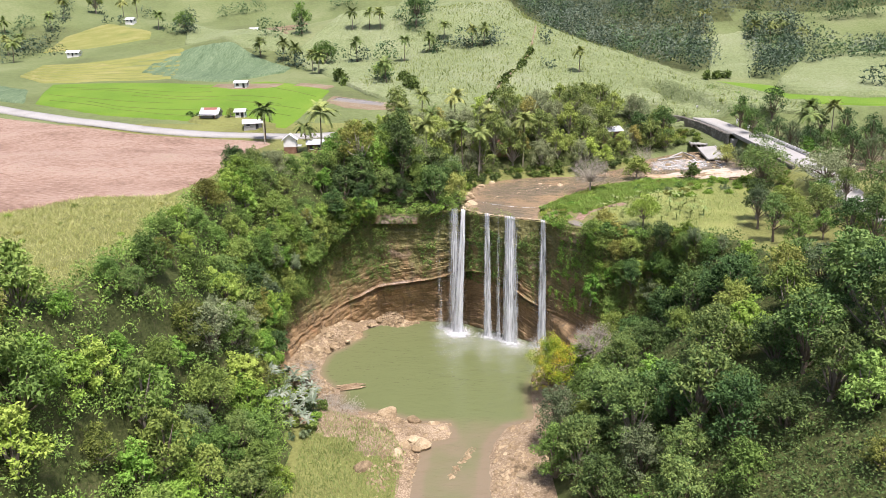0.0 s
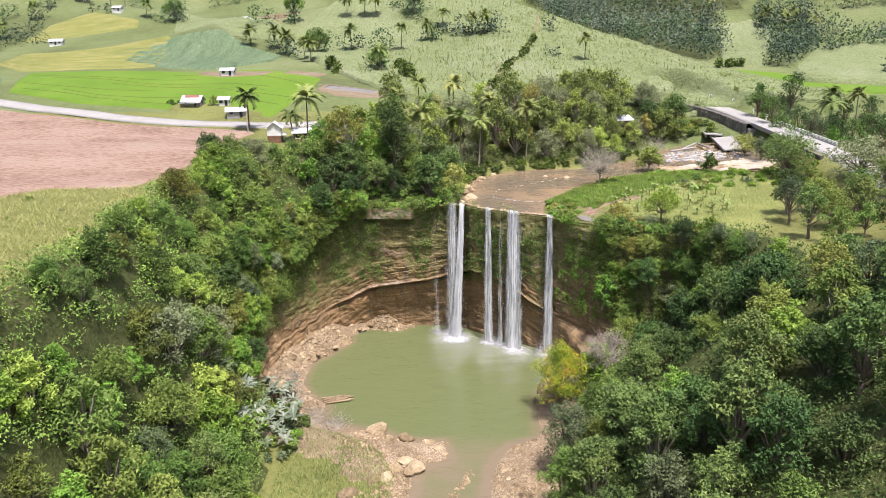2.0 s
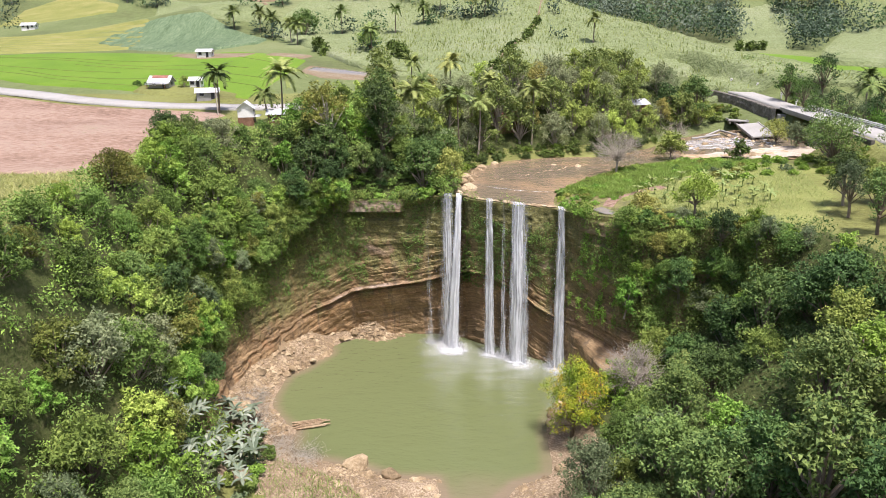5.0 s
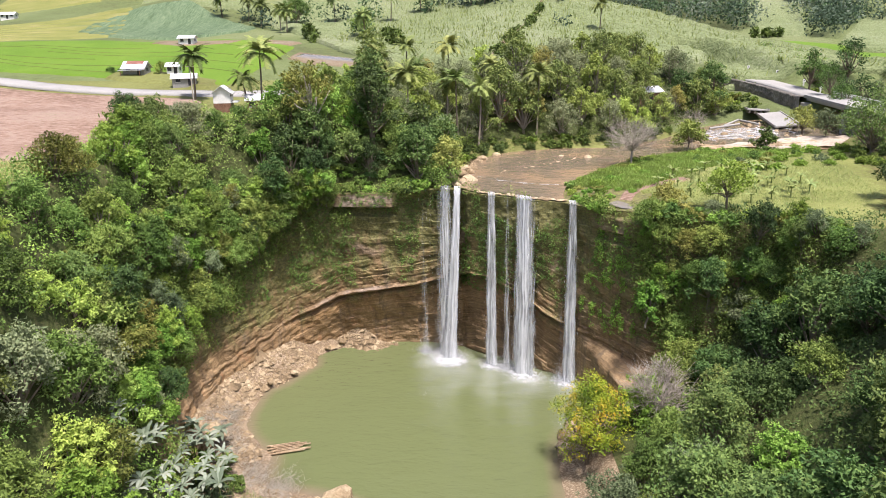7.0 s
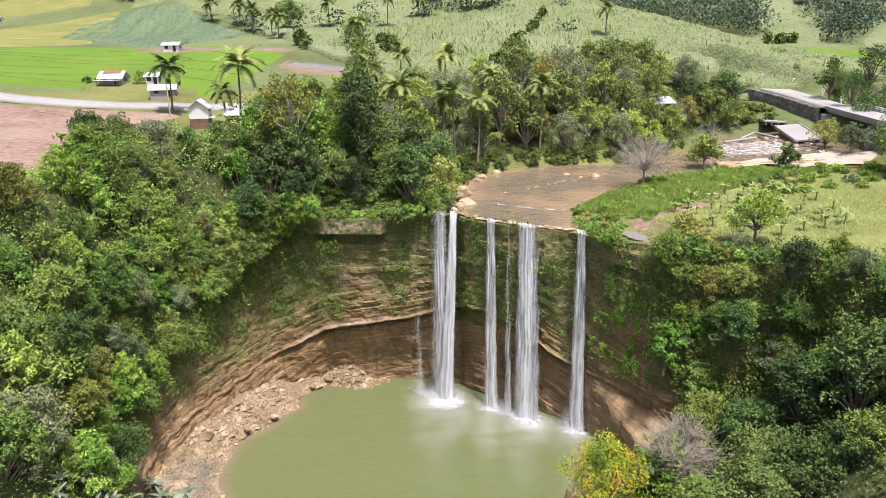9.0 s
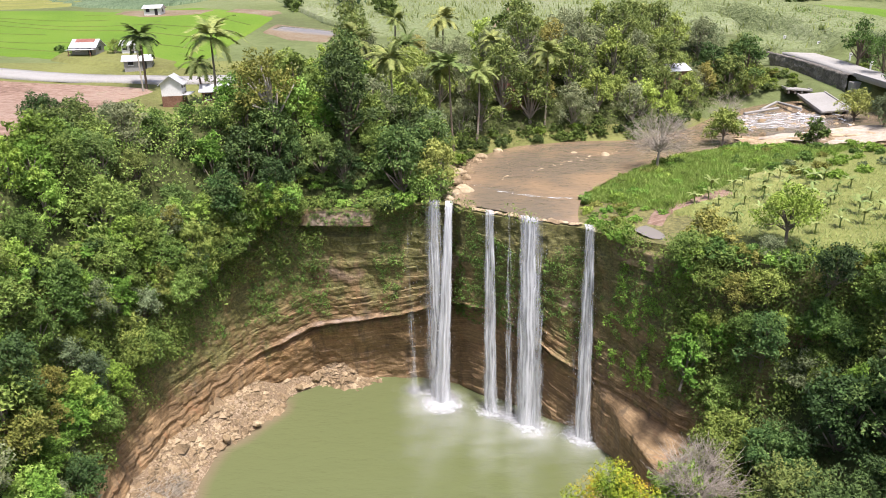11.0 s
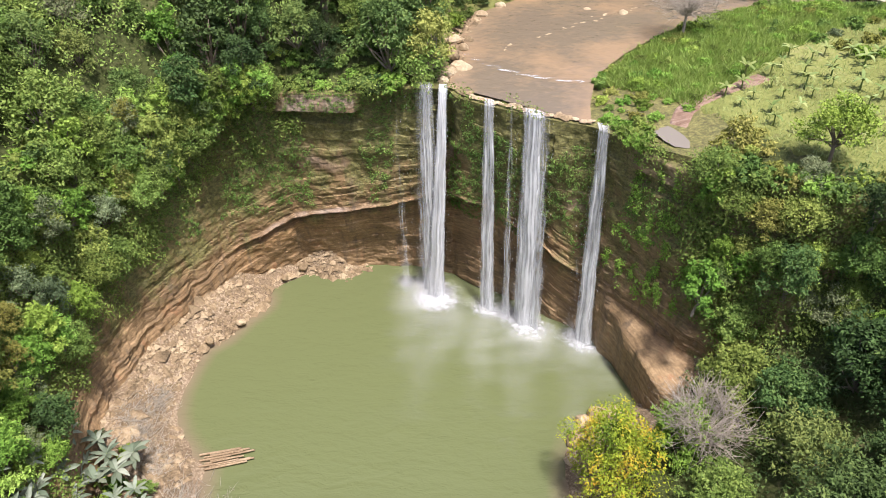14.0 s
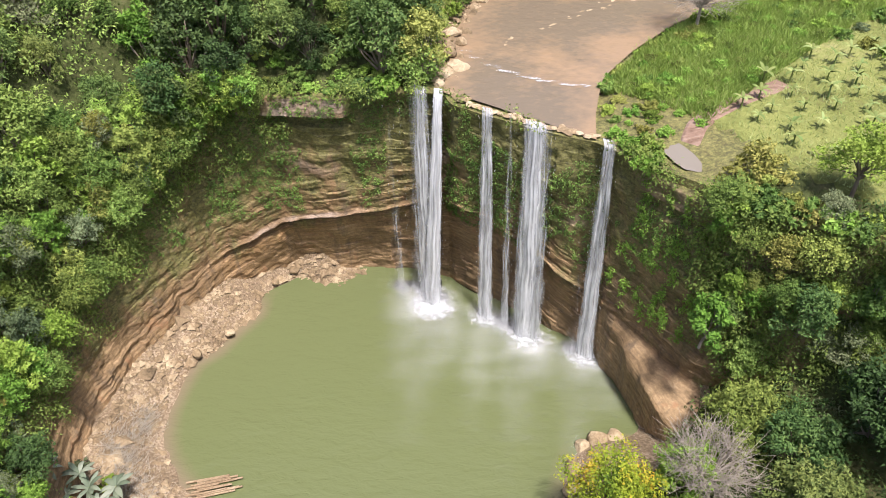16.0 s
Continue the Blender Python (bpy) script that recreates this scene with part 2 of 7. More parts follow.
GRASSLAND = surface("grassland", [(0.28, (0.115, 0.090, 0.038)), (0.42, (0.115, 0.118, 0.034)), (0.6, (0.175, 0.185, 0.055)), (0.75, (0.175, 0.167, 0.057))], 0.05, 1.3, bump=0.6, depth=0.5)
CLEARING = surface("clearing_grass", [(0.3, (0.120, 0.108, 0.043)), (0.45, (0.148, 0.164, 0.043)), (0.58, (0.204, 0.220, 0.064)), (0.72, (0.256, 0.240, 0.098))], 0.09, 1.4, bump=0.6, depth=0.4)
LITTER = surface("leaf_litter", [(0.3, (0.035, 0.04, 0.012)), (0.5, (0.06, 0.075, 0.02)), (0.7, (0.11, 0.10, 0.045))], 0.3, 2.0, bump=0.7, depth=0.4)
FARLAND = surface("far_land", [(0.3, (0.071, 0.078, 0.030)), (0.5, (0.116, 0.144, 0.050)), (0.7, (0.172, 0.192, 0.088))], 0.02, 0.5, bump=0.6, depth=0.8, mix=0.35)
# blue lifted so the cane carries some distance haze in its colour
CANE = surface("sugarcane_cover", [(0.3, (0.109, 0.130, 0.054)), (0.5, (0.164, 0.199, 0.084)), (0.7, (0.238, 0.253, 0.155))], 0.03, 1.1, bump=0.9, depth=0.8, mix=0.6)
RICE = surface("rice", [(0.3, (0.071, 0.136, 0.009)), (0.5, (0.102, 0.181, 0.013)), (0.7, (0.137, 0.200, 0.023))], 0.06, 2.2, bump=0.4, depth=0.2)
BUND = surface("bund_grass", [(0.3, (0.060, 0.095, 0.015)), (0.5, (0.095, 0.135, 0.024)), (0.7, (0.140, 0.160, 0.040))], 0.1, 2.0, bump=0.4, depth=0.2)
RIPE = surface("ripening_rice", [(0.3, (0.115, 0.140, 0.036)), (0.5, (0.179, 0.184, 0.050)), (0.7, (0.262, 0.234, 0.099))], 0.08, 1.6, bump=0.4, depth=0.2, scale=(1, 3.2, 1), turn=14)
GREYCROP = surface("young_cane", [(0.34, (0.050, 0.083, 0.038)), (0.5, (0.106, 0.156, 0.078)), (0.64, (0.171, 0.221, 0.123))], 0.10, 0.8, bump=0.9, depth=0.6, scale=(3.4, 0.35, 1), turn=35, mix=0.7)
PLOUGHED = surface("ploughed_earth", [(0.34, (0.126, 0.077, 0.051)), (0.47, (0.243, 0.158, 0.114)), (0.58, (0.310, 0.224, 0.172)), (0.70, (0.171, 0.150, 0.070))], 0.06, 0.9, bump=0.9, depth=0.5, scale=(0.8, 1.8, 1), turn=-18, mix=0.6)
EARTH = surface("red_earth", [(0.3, (0.111, 0.078, 0.042)), (0.5, (0.181, 0.135, 0.084)), (0.7, (0.232, 0.207, 0.147))], 0.15, 1.8, bump=0.5, depth=0.2)
GRAVEL = surface("gravel", [(0.32, (0.098, 0.070, 0.040)), (0.5, (0.230, 0.168, 0.105)), (0.66, (0.448, 0.360, 0.252))], 0.25, 3.6, bump=0.9, depth=0.25, mix=0.7)
SAND = surface("pale_sand", [(0.3, (0.22, 0.17, 0.12)), (0.5, (0.38, 0.32, 0.25)), (0.7, (0.52, 0.46, 0.38))], 0.25, 2.0, bump=0.6, depth=0.2)
CONCRETE = surface("pale_concrete", [(0.3, (0.217, 0.207, 0.186)), (0.5, (0.301, 0.290, 0.269)), (0.7, (0.353, 0.342, 0.321))], 0.12, 3.0, roughness=0.8, bump=0.2, depth=0.05)
STONE = surface("brown_rock", [(0.3, (0.140, 0.102, 0.059)), (0.5, (0.291, 0.215, 0.125)), (0.7, (0.482, 0.394, 0.260))], 0.35, 2.6, bump=0.7, depth=0.2, vary=0.25)
BROKEN = surface("broken_stone", [(0.25, (0.090, 0.065, 0.038)), (0.5, (0.263, 0.192, 0.112)), (0.75, (0.482, 0.390, 0.252))], 0.35, 2.6, bump=0.7, depth=0.2, isle=0.24)
TWIG = surface("grey_twig", [(0.3, (0.190, 0.160, 0.125)), (0.5, (0.320, 0.280, 0.230)), (0.7, (0.430, 0.390, 0.330))], 1.0, 8.0, bump=0.3, depth=0.02, local=True)
WALLSTONE = surface("wall_stone", [(0.3, (0.065, 0.060, 0.050)), (0.5, (0.145, 0.131, 0.112)), (0.7, (0.275, 0.256, 0.224))], 0.5, 2.2, bump=0.8, depth=0.2)
BARK = surface("bark", [(0.3, (0.10, 0.075, 0.05)), (0.5, (0.19, 0.15, 0.11)), (0.7, (0.30, 0.26, 0.21))], 1.2, 7.0, bump=0.8, depth=0.05, scale=(1, 1, 0.3), local=True, vary=0.3)
PALEBARK = surface("pale_bark", [(0.3, (0.26, 0.22, 0.17)), (0.5, (0.42, 0.37, 0.31)), (0.7, (0.55, 0.51, 0.45))], 1.2, 7.0, bump=0.6, depth=0.04, scale=(1, 1, 0.3), local=True)
DEADWOOD = surface("dead_wood", [(0.3, (0.26, 0.22, 0.17)), (0.5, (0.40, 0.36, 0.29)), (0.7, (0.52, 0.48, 0.41))], 1.0, 8.0, bump=0.5, depth=0.03, local=True)
POLE = surface("bamboo", [(0.3, (0.14, 0.095, 0.055)), (0.5, (0.28, 0.20, 0.12)), (0.7, (0.42, 0.33, 0.22))], 0.6, 5.0, bump=0.3, depth=0.03, local=True)
LEAF_DARK = leafage("leaf_dark", (0.029, 0.050, 0.019), (0.086, 0.141, 0.041), (0.230, 0.297, 0.081))
LEAF_MID = leafage("leaf_mid", (0.047, 0.077, 0.020), (0.142, 0.216, 0.047), (0.322, 0.410, 0.098))
LEAF_LIGHT = leafage("leaf_light", (0.080, 0.143, 0.024), (0.198, 0.325, 0.048), (0.395, 0.525, 0.118))
LEAF_GREY = leafage("leaf_grey", (0.055, 0.076, 0.037), (0.142, 0.182, 0.087), (0.284, 0.324, 0.168))
LEAF_OLIVE = leafage("leaf_olive", (0.073, 0.090, 0.022), (0.200, 0.215, 0.048), (0.399, 0.380, 0.106))
LEAF_ORANGE = leafage("leaf_orange", (0.080, 0.155, 0.020), (0.270, 0.350, 0.032), (0.540, 0.360, 0.036), vary=0.05, speck=0.10, patch=0.3, at=(0.34, 0.54, 0.70))
LEAF_PALM = leafage("leaf_palm", (0.070, 0.100, 0.028), (0.160, 0.205, 0.060), (0.360, 0.380, 0.120))
LEAF_BANANA = leafage("leaf_banana", (0.094, 0.135, 0.039), (0.187, 0.240, 0.073), (0.337, 0.385, 0.152))
LEAF_SILVER = leafage("leaf_silver", (0.070, 0.095, 0.060), (0.160, 0.195, 0.130), (0.340, 0.370, 0.290), thin=0.15)
# blue raised in these three: distance haze put into the leaf colours
HAZED_DARK = leafage("hazed_leaf_dark", (0.025, 0.041, 0.028), (0.060, 0.090, 0.056), (0.121, 0.161, 0.098), thin=0.1, speck=0.28, patch=0.12)
HAZED_MID = leafage("hazed_leaf_green", (0.037, 0.062, 0.029), (0.092, 0.138, 0.060), (0.176, 0.226, 0.104), thin=0.1, speck=0.28, patch=0.12)
HAZED_GREY = leafage("hazed_leaf_grey", (0.041, 0.060, 0.045), (0.096, 0.130, 0.092), (0.192, 0.228, 0.165), thin=0.1, speck=0.28, patch=0.12)
BLADE = leafage("grass_blade", (0.190, 0.240, 0.075), (0.360, 0.410, 0.145), (0.600, 0.600, 0.290), thin=0.5)
BLADE_FRESH = leafage("fresh_blade", (0.150, 0.210, 0.042), (0.290, 0.380, 0.085), (0.470, 0.520, 0.180), thin=0.5)
WHITEWALL = surface("white_wall", [(0.3, (0.55, 0.54, 0.51)), (0.5, (0.70, 0.69, 0.66)), (0.7, (0.78, 0.77, 0.75))], 0.5, 4.0, bump=0.15, depth=0.02)
TIN = surface("tin_roof", [(0.3, (0.450, 0.450, 0.450)), (0.5, (0.612, 0.612, 0.621)), (0.7, (0.720, 0.720, 0.729))], 0.4, 3.0, roughness=0.45, bump=0.2, depth=0.02, metal=0.25, specular=0.5)
RUST = surface("rusty_roof", [(0.3, (0.12, 0.05, 0.035)), (0.5, (0.24, 0.10, 0.075)), (0.7, (0.36, 0.20, 0.16))], 0.4, 3.0, roughness=0.7, bump=0.2, depth=0.02)
TIMBER = surface("brown_timber", [(0.3, (0.10, 0.05, 0.03)), (0.5, (0.20, 0.11, 0.07)), (0.7, (0.30, 0.19, 0.13))], 0.8, 6.0, bump=0.3, depth=0.02)
DARKHOLE = surface("dark_glass", [(0.3, (0.02, 0.02, 0.022)), (0.7, (0.05, 0.05, 0.055))], 1.0, 4.0, roughness=0.3, bump=0.05, depth=0.01)


DROPLETS = leafage("droplets", (0.62, 0.64, 0.65), (0.76, 0.77, 0.78), (0.85, 0.86, 0.87), thin=0.4, vary=0.0)


def rock_face():
    """Bedded mudstone: colour by bed, undercut beds paled against their shade, fine lines along the bedding, dark seeps
    down the wall, moss on the damp upper part, ochre where it is freshly broken.
    """
    m, nodes, links, b = fresh("bedded_rock")
    bed = nodes.new("ShaderNodeAttribute")
    bed.attribute_name = "bed"
    new_break = nodes.new("ShaderNodeAttribute")
    new_break.attribute_name = "ochre"
    split = nodes.new("ShaderNodeSeparateXYZ")
    links.new(place(nodes, links), split.inputs[0])
    along = nodes.new("ShaderNodeCombineXYZ")
    links.new(calc(nodes, links, "MULTIPLY", split.outputs[0], 0.16), along.inputs[0])
    links.new(calc(nodes, links, "MULTIPLY", split.outputs[1], 0.16), along.inputs[1])
    links.new(calc(nodes, links, "MULTIPLY", bed.outputs["Fac"], 3.6), along.inputs[2])
    lines = noise_node(nodes, links, along.outputs[0], 1.0, 6, 0.75, 0.15)
    grain = noise_node(nodes, links, place(nodes, links, (1, 1, 1.6)), 2.2, 7, 0.78)
    blot = noise_node(nodes, links, place(nodes, links), 0.22, 4, 0.6)
    patch = noise_node(nodes, links, place(nodes, links, (1, 1, 0.6)), 0.42, 5, 0.7)
    seep = noise_node(nodes, links, place(nodes, links, (0.8, 0.8, 0.05)), 1.0, 4, 0.6)
    fac = calc(nodes, links, "ADD", calc(nodes, links, "MULTIPLY", lines, 0.42), calc(nodes, links, "ADD", calc(nodes, links, "MULTIPLY", grain, 0.33), calc(nodes, links, "MULTIPLY", blot, 0.25)))
    col = ramp_node(nodes, links, fac, [(0.37, (0.055, 0.040, 0.024)), (0.45, (0.148, 0.106, 0.060)), (0.53, (0.245, 0.178, 0.102)), (0.63, (0.420, 0.330, 0.220))])
    # beds of the undercut are toned up to offset the overhang's shade
    tone = ramp_node(nodes, links, calc(nodes, links, "MULTIPLY", bed.outputs["Fac"], 1 / 32), [(0.0, (0.90, 0.80, 0.66)), (0.24, (1.05, 0.88, 0.66)), (0.36, (1.08, 0.88, 0.64)), (0.405, (0.85, 0.68, 0.52)), (0.425, (1.1, 0.96, 0.80)), (0.45, (1.0, 0.86, 0.68)), (0.9, (0.92, 0.84, 0.66))])
    mul = nodes.new("ShaderNodeMix")
    mul.data_type, mul.blend_type = "RGBA", "MULTIPLY"
    mul.inputs[0].default_value = 1.0
    links.new(col, mul.inputs[6])
    links.new(tone, mul.inputs[7])
    col = blend(nodes, links, calc(nodes, links, "MULTIPLY", new_break.outputs["Fac"], 0.75), mul.outputs[2], ramp_node(nodes, links, fac, [(0.36, (0.085, 0.054, 0.026)), (0.45, (0.20, 0.132, 0.066)), (0.54, (0.32, 0.22, 0.115)), (0.64, (0.44, 0.33, 0.195))]))
    col = blend(nodes, links, ramp_node(nodes, links, patch, [(0.58, (0, 0, 0)), (0.68, (0.7, 0.7, 0.7))]), col, (0.30, 0.15, 0.07))
    col = blend(nodes, links, ramp_node(nodes, links, seep, [(0.54, (0, 0, 0)), (0.68, (0.6, 0.6, 0.6))]), col, (0.07, 0.052, 0.034))
    pale = nodes.new("ShaderNodeAttribute")
    pale.attribute_name = "pale"
    col = blend(nodes, links, calc(nodes, links, "MULTIPLY", pale.outputs["Fac"], ramp_node(nodes, links, blot, [(0.38, (0.1, 0.1, 0.1)), (0.58, (0.75, 0.75, 0.75))])), col, ramp_node(nodes, links, fac, [(0.38, (0.15, 0.115, 0.09)), (0.5, (0.33, 0.26, 0.21)), (0.62, (0.50, 0.42, 0.35))]))
    wet = calc(nodes, links, "ADD", calc(nodes, links, "MULTIPLY", bed.outputs["Fac"], 0.016), calc(nodes, links, "MULTIPLY", patch, 0.75))
    wet = calc(nodes, links, "SUBTRACT", wet, calc(nodes, links, "MULTIPLY", new_break.outputs["Fac"], 0.2))
    wet = calc(nodes, links, "SUBTRACT", wet, calc(nodes, links, "MULTIPLY", pale.outputs["Fac"], 0.3))
    mask = ramp_node(nodes, links, wet, [(0.55, (0, 0, 0)), (0.71, (0.85, 0.85, 0.85))])
    green = ramp_node(nodes, links, grain, [(0.38, (0.050, 0.052, 0.017)), (0.52, (0.128, 0.130, 0.036)), (0.66, (0.240, 0.240, 0.070))])
    links.new(blend(nodes, links, mask, col, green), b.inputs["Base Color"])
    b.inputs["Roughness"].default_value = 0.75
    bump_to(nodes, links, b, fac, 0.8, 0.25)
    return m


ROCKFACE = rock_face()


def water(name, deep, shallow, ripple, roughness, wave=0.3, scale=(1, 1, 1), turn=0.0, cloudy=0.09, mottle=0.35):
    """Muddy water: a 'shoal' attribute tells where the bed shows through."""
    m, nodes, links, b = fresh(name)
    att = nodes.new("ShaderNodeAttribute")
    att.attribute_name = "shoal"
    vec = place(nodes, links, scale, turn)
    cloud = noise_node(nodes, links, vec, cloudy, 4, 0.6)
    small = calc(nodes, links, "ADD", noise_node(nodes, links, vec, ripple, 3, 0.6, 0.4), calc(nodes, links, "MULTIPLY", noise_node(nodes, links, vec, ripple * 0.28, 2, 0.5, 0.6), 1.6))
    fac = calc(nodes, links, "ADD", att.outputs["Fac"], calc(nodes, links, "MULTIPLY", calc(nodes, links, "SUBTRACT", cloud, 0.5), mottle))
    links.new(ramp_node(nodes, links, fac, [(0.05, deep), (0.95, shallow)]), b.inputs["Base Color"])
    b.inputs["Roughness"].default_value, b.inputs["IOR"].default_value = roughness, 1.33
    bump_to(nodes, links, b, small, 0.8, wave)
    return m


POOLWATER = water("green_water", (0.118, 0.136, 0.058), (0.185, 0.145, 0.095), 1.0, 0.10, wave=0.19, scale=(0.6, 1.2, 1), cloudy=0.06, mottle=0.4)
RIVERWATER = water("brown_water", (0.165, 0.132, 0.092), (0.275, 0.190, 0.115), 0.9, 0.08, wave=0.10, scale=(1.0, 1.25, 1), turn=-38, cloudy=0.75, mottle=1.5)
# pale base: some of the sky's reflection is put into the muddy colour
PUDDLEWATER = water("pale_puddle_water", (0.21, 0.185, 0.15), (0.25, 0.21, 0.16), 0.6, 0.06, wave=0.02)


def white_water(name, clear_at, full_at, seed, thread_scale=(7.0, 0.9), tint=(0.80, 0.82, 0.83), peak=1.0):
    """Falling water and spray: white threads, clear gaps between them; 'body' tells how much water there is."""
    m, nodes, links, b = fresh(name)
    uv = nodes.new("ShaderNodeUVMap").outputs[0]
    maps = []
    for k, sc in ((0, 1.0), (1, 0.33)):
        mp = nodes.new("ShaderNodeMapping")
        mp.inputs["Scale"].default_value = (thread_scale[0] * sc, thread_scale[1] * (1 + k), 1)
        mp.inputs["Location"].default_value = (seed + 3 * k, seed, 0)
        links.new(uv, mp.inputs["Vector"])
        maps.append(noise_node(nodes, links, mp.outputs[0], 1.0, 4, 0.6))
    thread = calc(nodes, links, "ADD", calc(nodes, links, "MULTIPLY", maps[0], 0.6), calc(nodes, links, "MULTIPLY", maps[1], 0.4))
    att = nodes.new("ShaderNodeAttribute")
    att.attribute_name = "body"
    fac = calc(nodes, links, "ADD", calc(nodes, links, "SUBTRACT", att.outputs["Fac"], 0.5), thread)
    alpha = ramp_node(nodes, links, fac, [(clear_at, (0, 0, 0)), (full_at, (peak, peak, peak))])
    edge = ramp_node(nodes, links, att.outputs["Fac"], [(0.0, (0, 0, 0)), (0.16, (1, 1, 1))])
    clear = calc(nodes, links, "MULTIPLY", alpha, edge)
    links.new(ramp_node(nodes, links, thread, [(0.36, tuple(c * 0.5 for c in tint)), (0.62, tint)]), b.inputs["Base Color"])
    b.inputs["Roughness"].default_value = 0.7
    tr = nodes.new("ShaderNodeBsdfTransparent")
    mx = nodes.new("ShaderNodeMixShader")
    links.new(clear, mx.inputs[0])
    links.new(tr.outputs[0], mx.inputs[1])
    links.new(b.outputs[0], mx.inputs[2])
    links.new(mx.outputs[0], nodes["Material Output"].inputs["Surface"])
    return m


FALLWATER = white_water("falling_water", 0.36, 0.70, 1.7, (4.2, 1.5), tint=(0.74, 0.76, 0.77), peak=0.84)
FOAM = white_water("foam", 0.25, 0.85, 4.1, (1.3, 1.3))
MIST = white_water("mist", 0.05, 0.9, 7.3, (0.16, 0.16), (0.80, 0.81, 0.82), 0.32)
RIFFLE = white_water("riffle", 0.34, 0.66, 2.3, (0.9, 1.6))
# ---- building helpers ----
def mesh_of(name, verts, faces, materials, shade=True, mats=None):
    me = bpy.data.meshes.new(name)
    me.from_pydata([tuple(v) for v in verts], [], [tuple(f) for f in faces])
    for m in materials if isinstance(materials, (list, tuple)) else [materials]:
        me.materials.append(m)
    if mats is not None:
        me.polygons.foreach_set("material_index", np.asarray(mats, np.int32))
    if shade:
        me.polygons.foreach_set("use_smooth", np.ones(len(me.polygons), bool))
    me.update()
    return me


def sheet(rows, cols, offset=0):
    """Quads of a grid of points, row by row."""
    i = np.arange(rows - 1)[:, None] * cols + np.arange(cols - 1)[None, :] + offset
    return np.stack([i, i + 1, i + cols + 1, i + cols], -1).reshape(-1, 4)


def grid_mesh(name, pts, material):
    """A mesh over an array of points (rows, columns, 3)."""
    r, c = pts.shape[:2]
    return mesh_of(name, pts.reshape(-1, 3).tolist(), sheet(r, c).tolist(), material)


def thing(name, at, label, category, group="", kind="", turn=0.0, size=1.0):
    ob = new(name)
    ob.empty_display_size = 0.3
    ob.matrix_basis = pose(*at, 0, 0, turn) @ Matrix.Scale(size, 4)
    return tagged(ob, label, category, group, kind)


def part(name, me, parent, label="", m=None):
    ob = new(name, me)
    ob.parent = parent
    if m is not None:
        ob.matrix_basis = m
    return tagged(ob, label)


def box(x0, y0, z0, x1, y1, z1, bevel=0.0):
    bm = bmesh.new()
    bmesh.ops.create_cube(bm, size=1.0, matrix=Matrix.LocRotScale(((x0 + x1) / 2, (y0 + y1) / 2, (z0 + z1) / 2), None, (x1 - x0, y1 - y0, z1 - z0)))
    if bevel:
        bmesh.ops.bevel(bm, geom=bm.edges[:], offset=bevel, segments=1, affect="EDGES")
    return bm


def from_bm(name, bm, material, shade=False):
    me = bpy.data.meshes.new(name)
    bm.to_mesh(me)
    bm.free()
    me.materials.append(material)
    if shade:
        me.polygons.foreach_set("use_smooth", np.ones(len(me.polygons), bool))
    return me


def resample(line, n):
    pts = np.array(line, float)
    s = np.concatenate([[0], np.cumsum(np.linalg.norm(np.diff(pts, axis=0), axis=1))])
    u = np.linspace(0, s[-1], n)
    out = np.stack([np.interp(u, s, pts[:, i]) for i in range(pts.shape[1])], -1)
    for _ in range(2):
        out[1:-1] = (out[:-2] + 2 * out[1:-1] + out[2:]) / 4
    return out


def ruled(a, b, n, m, lift, height=None):
    """Points of a strip between two plan lines, laid on the ground."""
    k = np.linspace(0, 1, m)[:, None, None]
    flat = resample(a, n)[None] * (1 - k) + resample(b, n)[None] * k
    z = (height or plateau)(flat[..., 0], flat[..., 1]) + lift
    return np.concatenate([flat, z[..., None]], -1)


def float_attribute(me, name, values):
    me.attributes.new(name, "FLOAT", "POINT").data.foreach_set("value", np.asarray(values, np.float32).ravel())


# ---- ground: one sheet to the horizon ----
def axis(lo, a, b, hi, near, far):
    left = a - np.cumsum(np.geomspace(near, far, 46))[::-1]
    left = a - (a - left) * (a - lo) / (a - left[0])
    right = b + np.cumsum(np.geomspace(near, far, 46))
    right = b + (right - b) * (hi - b) / (right[-1] - b)
    return np.concatenate([left, np.arange(a, b, near), right])


gx, gy = np.meshgrid(axis(-1500, -105, 125, 1500, 1.6, 60), axis(-700, 60, 300, 2200, 1.6, 60))
gz = ground_height(gx, gy)
gz = gz + 0.35 * rough(gx, gy, 7) * np.where(inside(STREAM, gx, gy), 0.3, 1)
me = grid_mesh("ground", np.stack([gx, gy, gz], -1), GRASSLAND)
for m in (FARLAND, GRAVEL, LITTER, CLEARING):
    me.materials.append(m)
mx, my = [(g[:-1, :-1] + g[1:, 1:]) / 2 for g in (gx, gy)]
zone = np.where((my > 236) | (np.abs(mx) > 150), 1, 0)
zone = np.where(inside(RIM, mx, my) & ((reach(FLOOR, mx, my, True)[0] > 3.2) | (my < 128)), 3, np.where(inside(RIM, mx, my), 2, zone))
wig = 5 * rough(mx, my, 7)
zone = np.where(inside(FLOOR, mx, my) & ~((mx + 0.5 * wig < -9) & (my + wig < 125 - 0.75 * (mx + 24))), 2, np.where(inside(FLOOR, mx, my), 0, zone))
zone = np.where(inside(LEFT_RIM, mx, my) | inside(LEFT_SLOPE, mx, my) | inside(NORTH_BANK, mx, my) | inside(RIGHT_SLOPE, mx, my), 3, zone)
zone = np.where(inside(FOREST, mx, my), 3, zone)
zone = np.where(inside(STREAM, mx, my) & (mx < 84) & ~inside(LOW, mx, my), 2, zone)
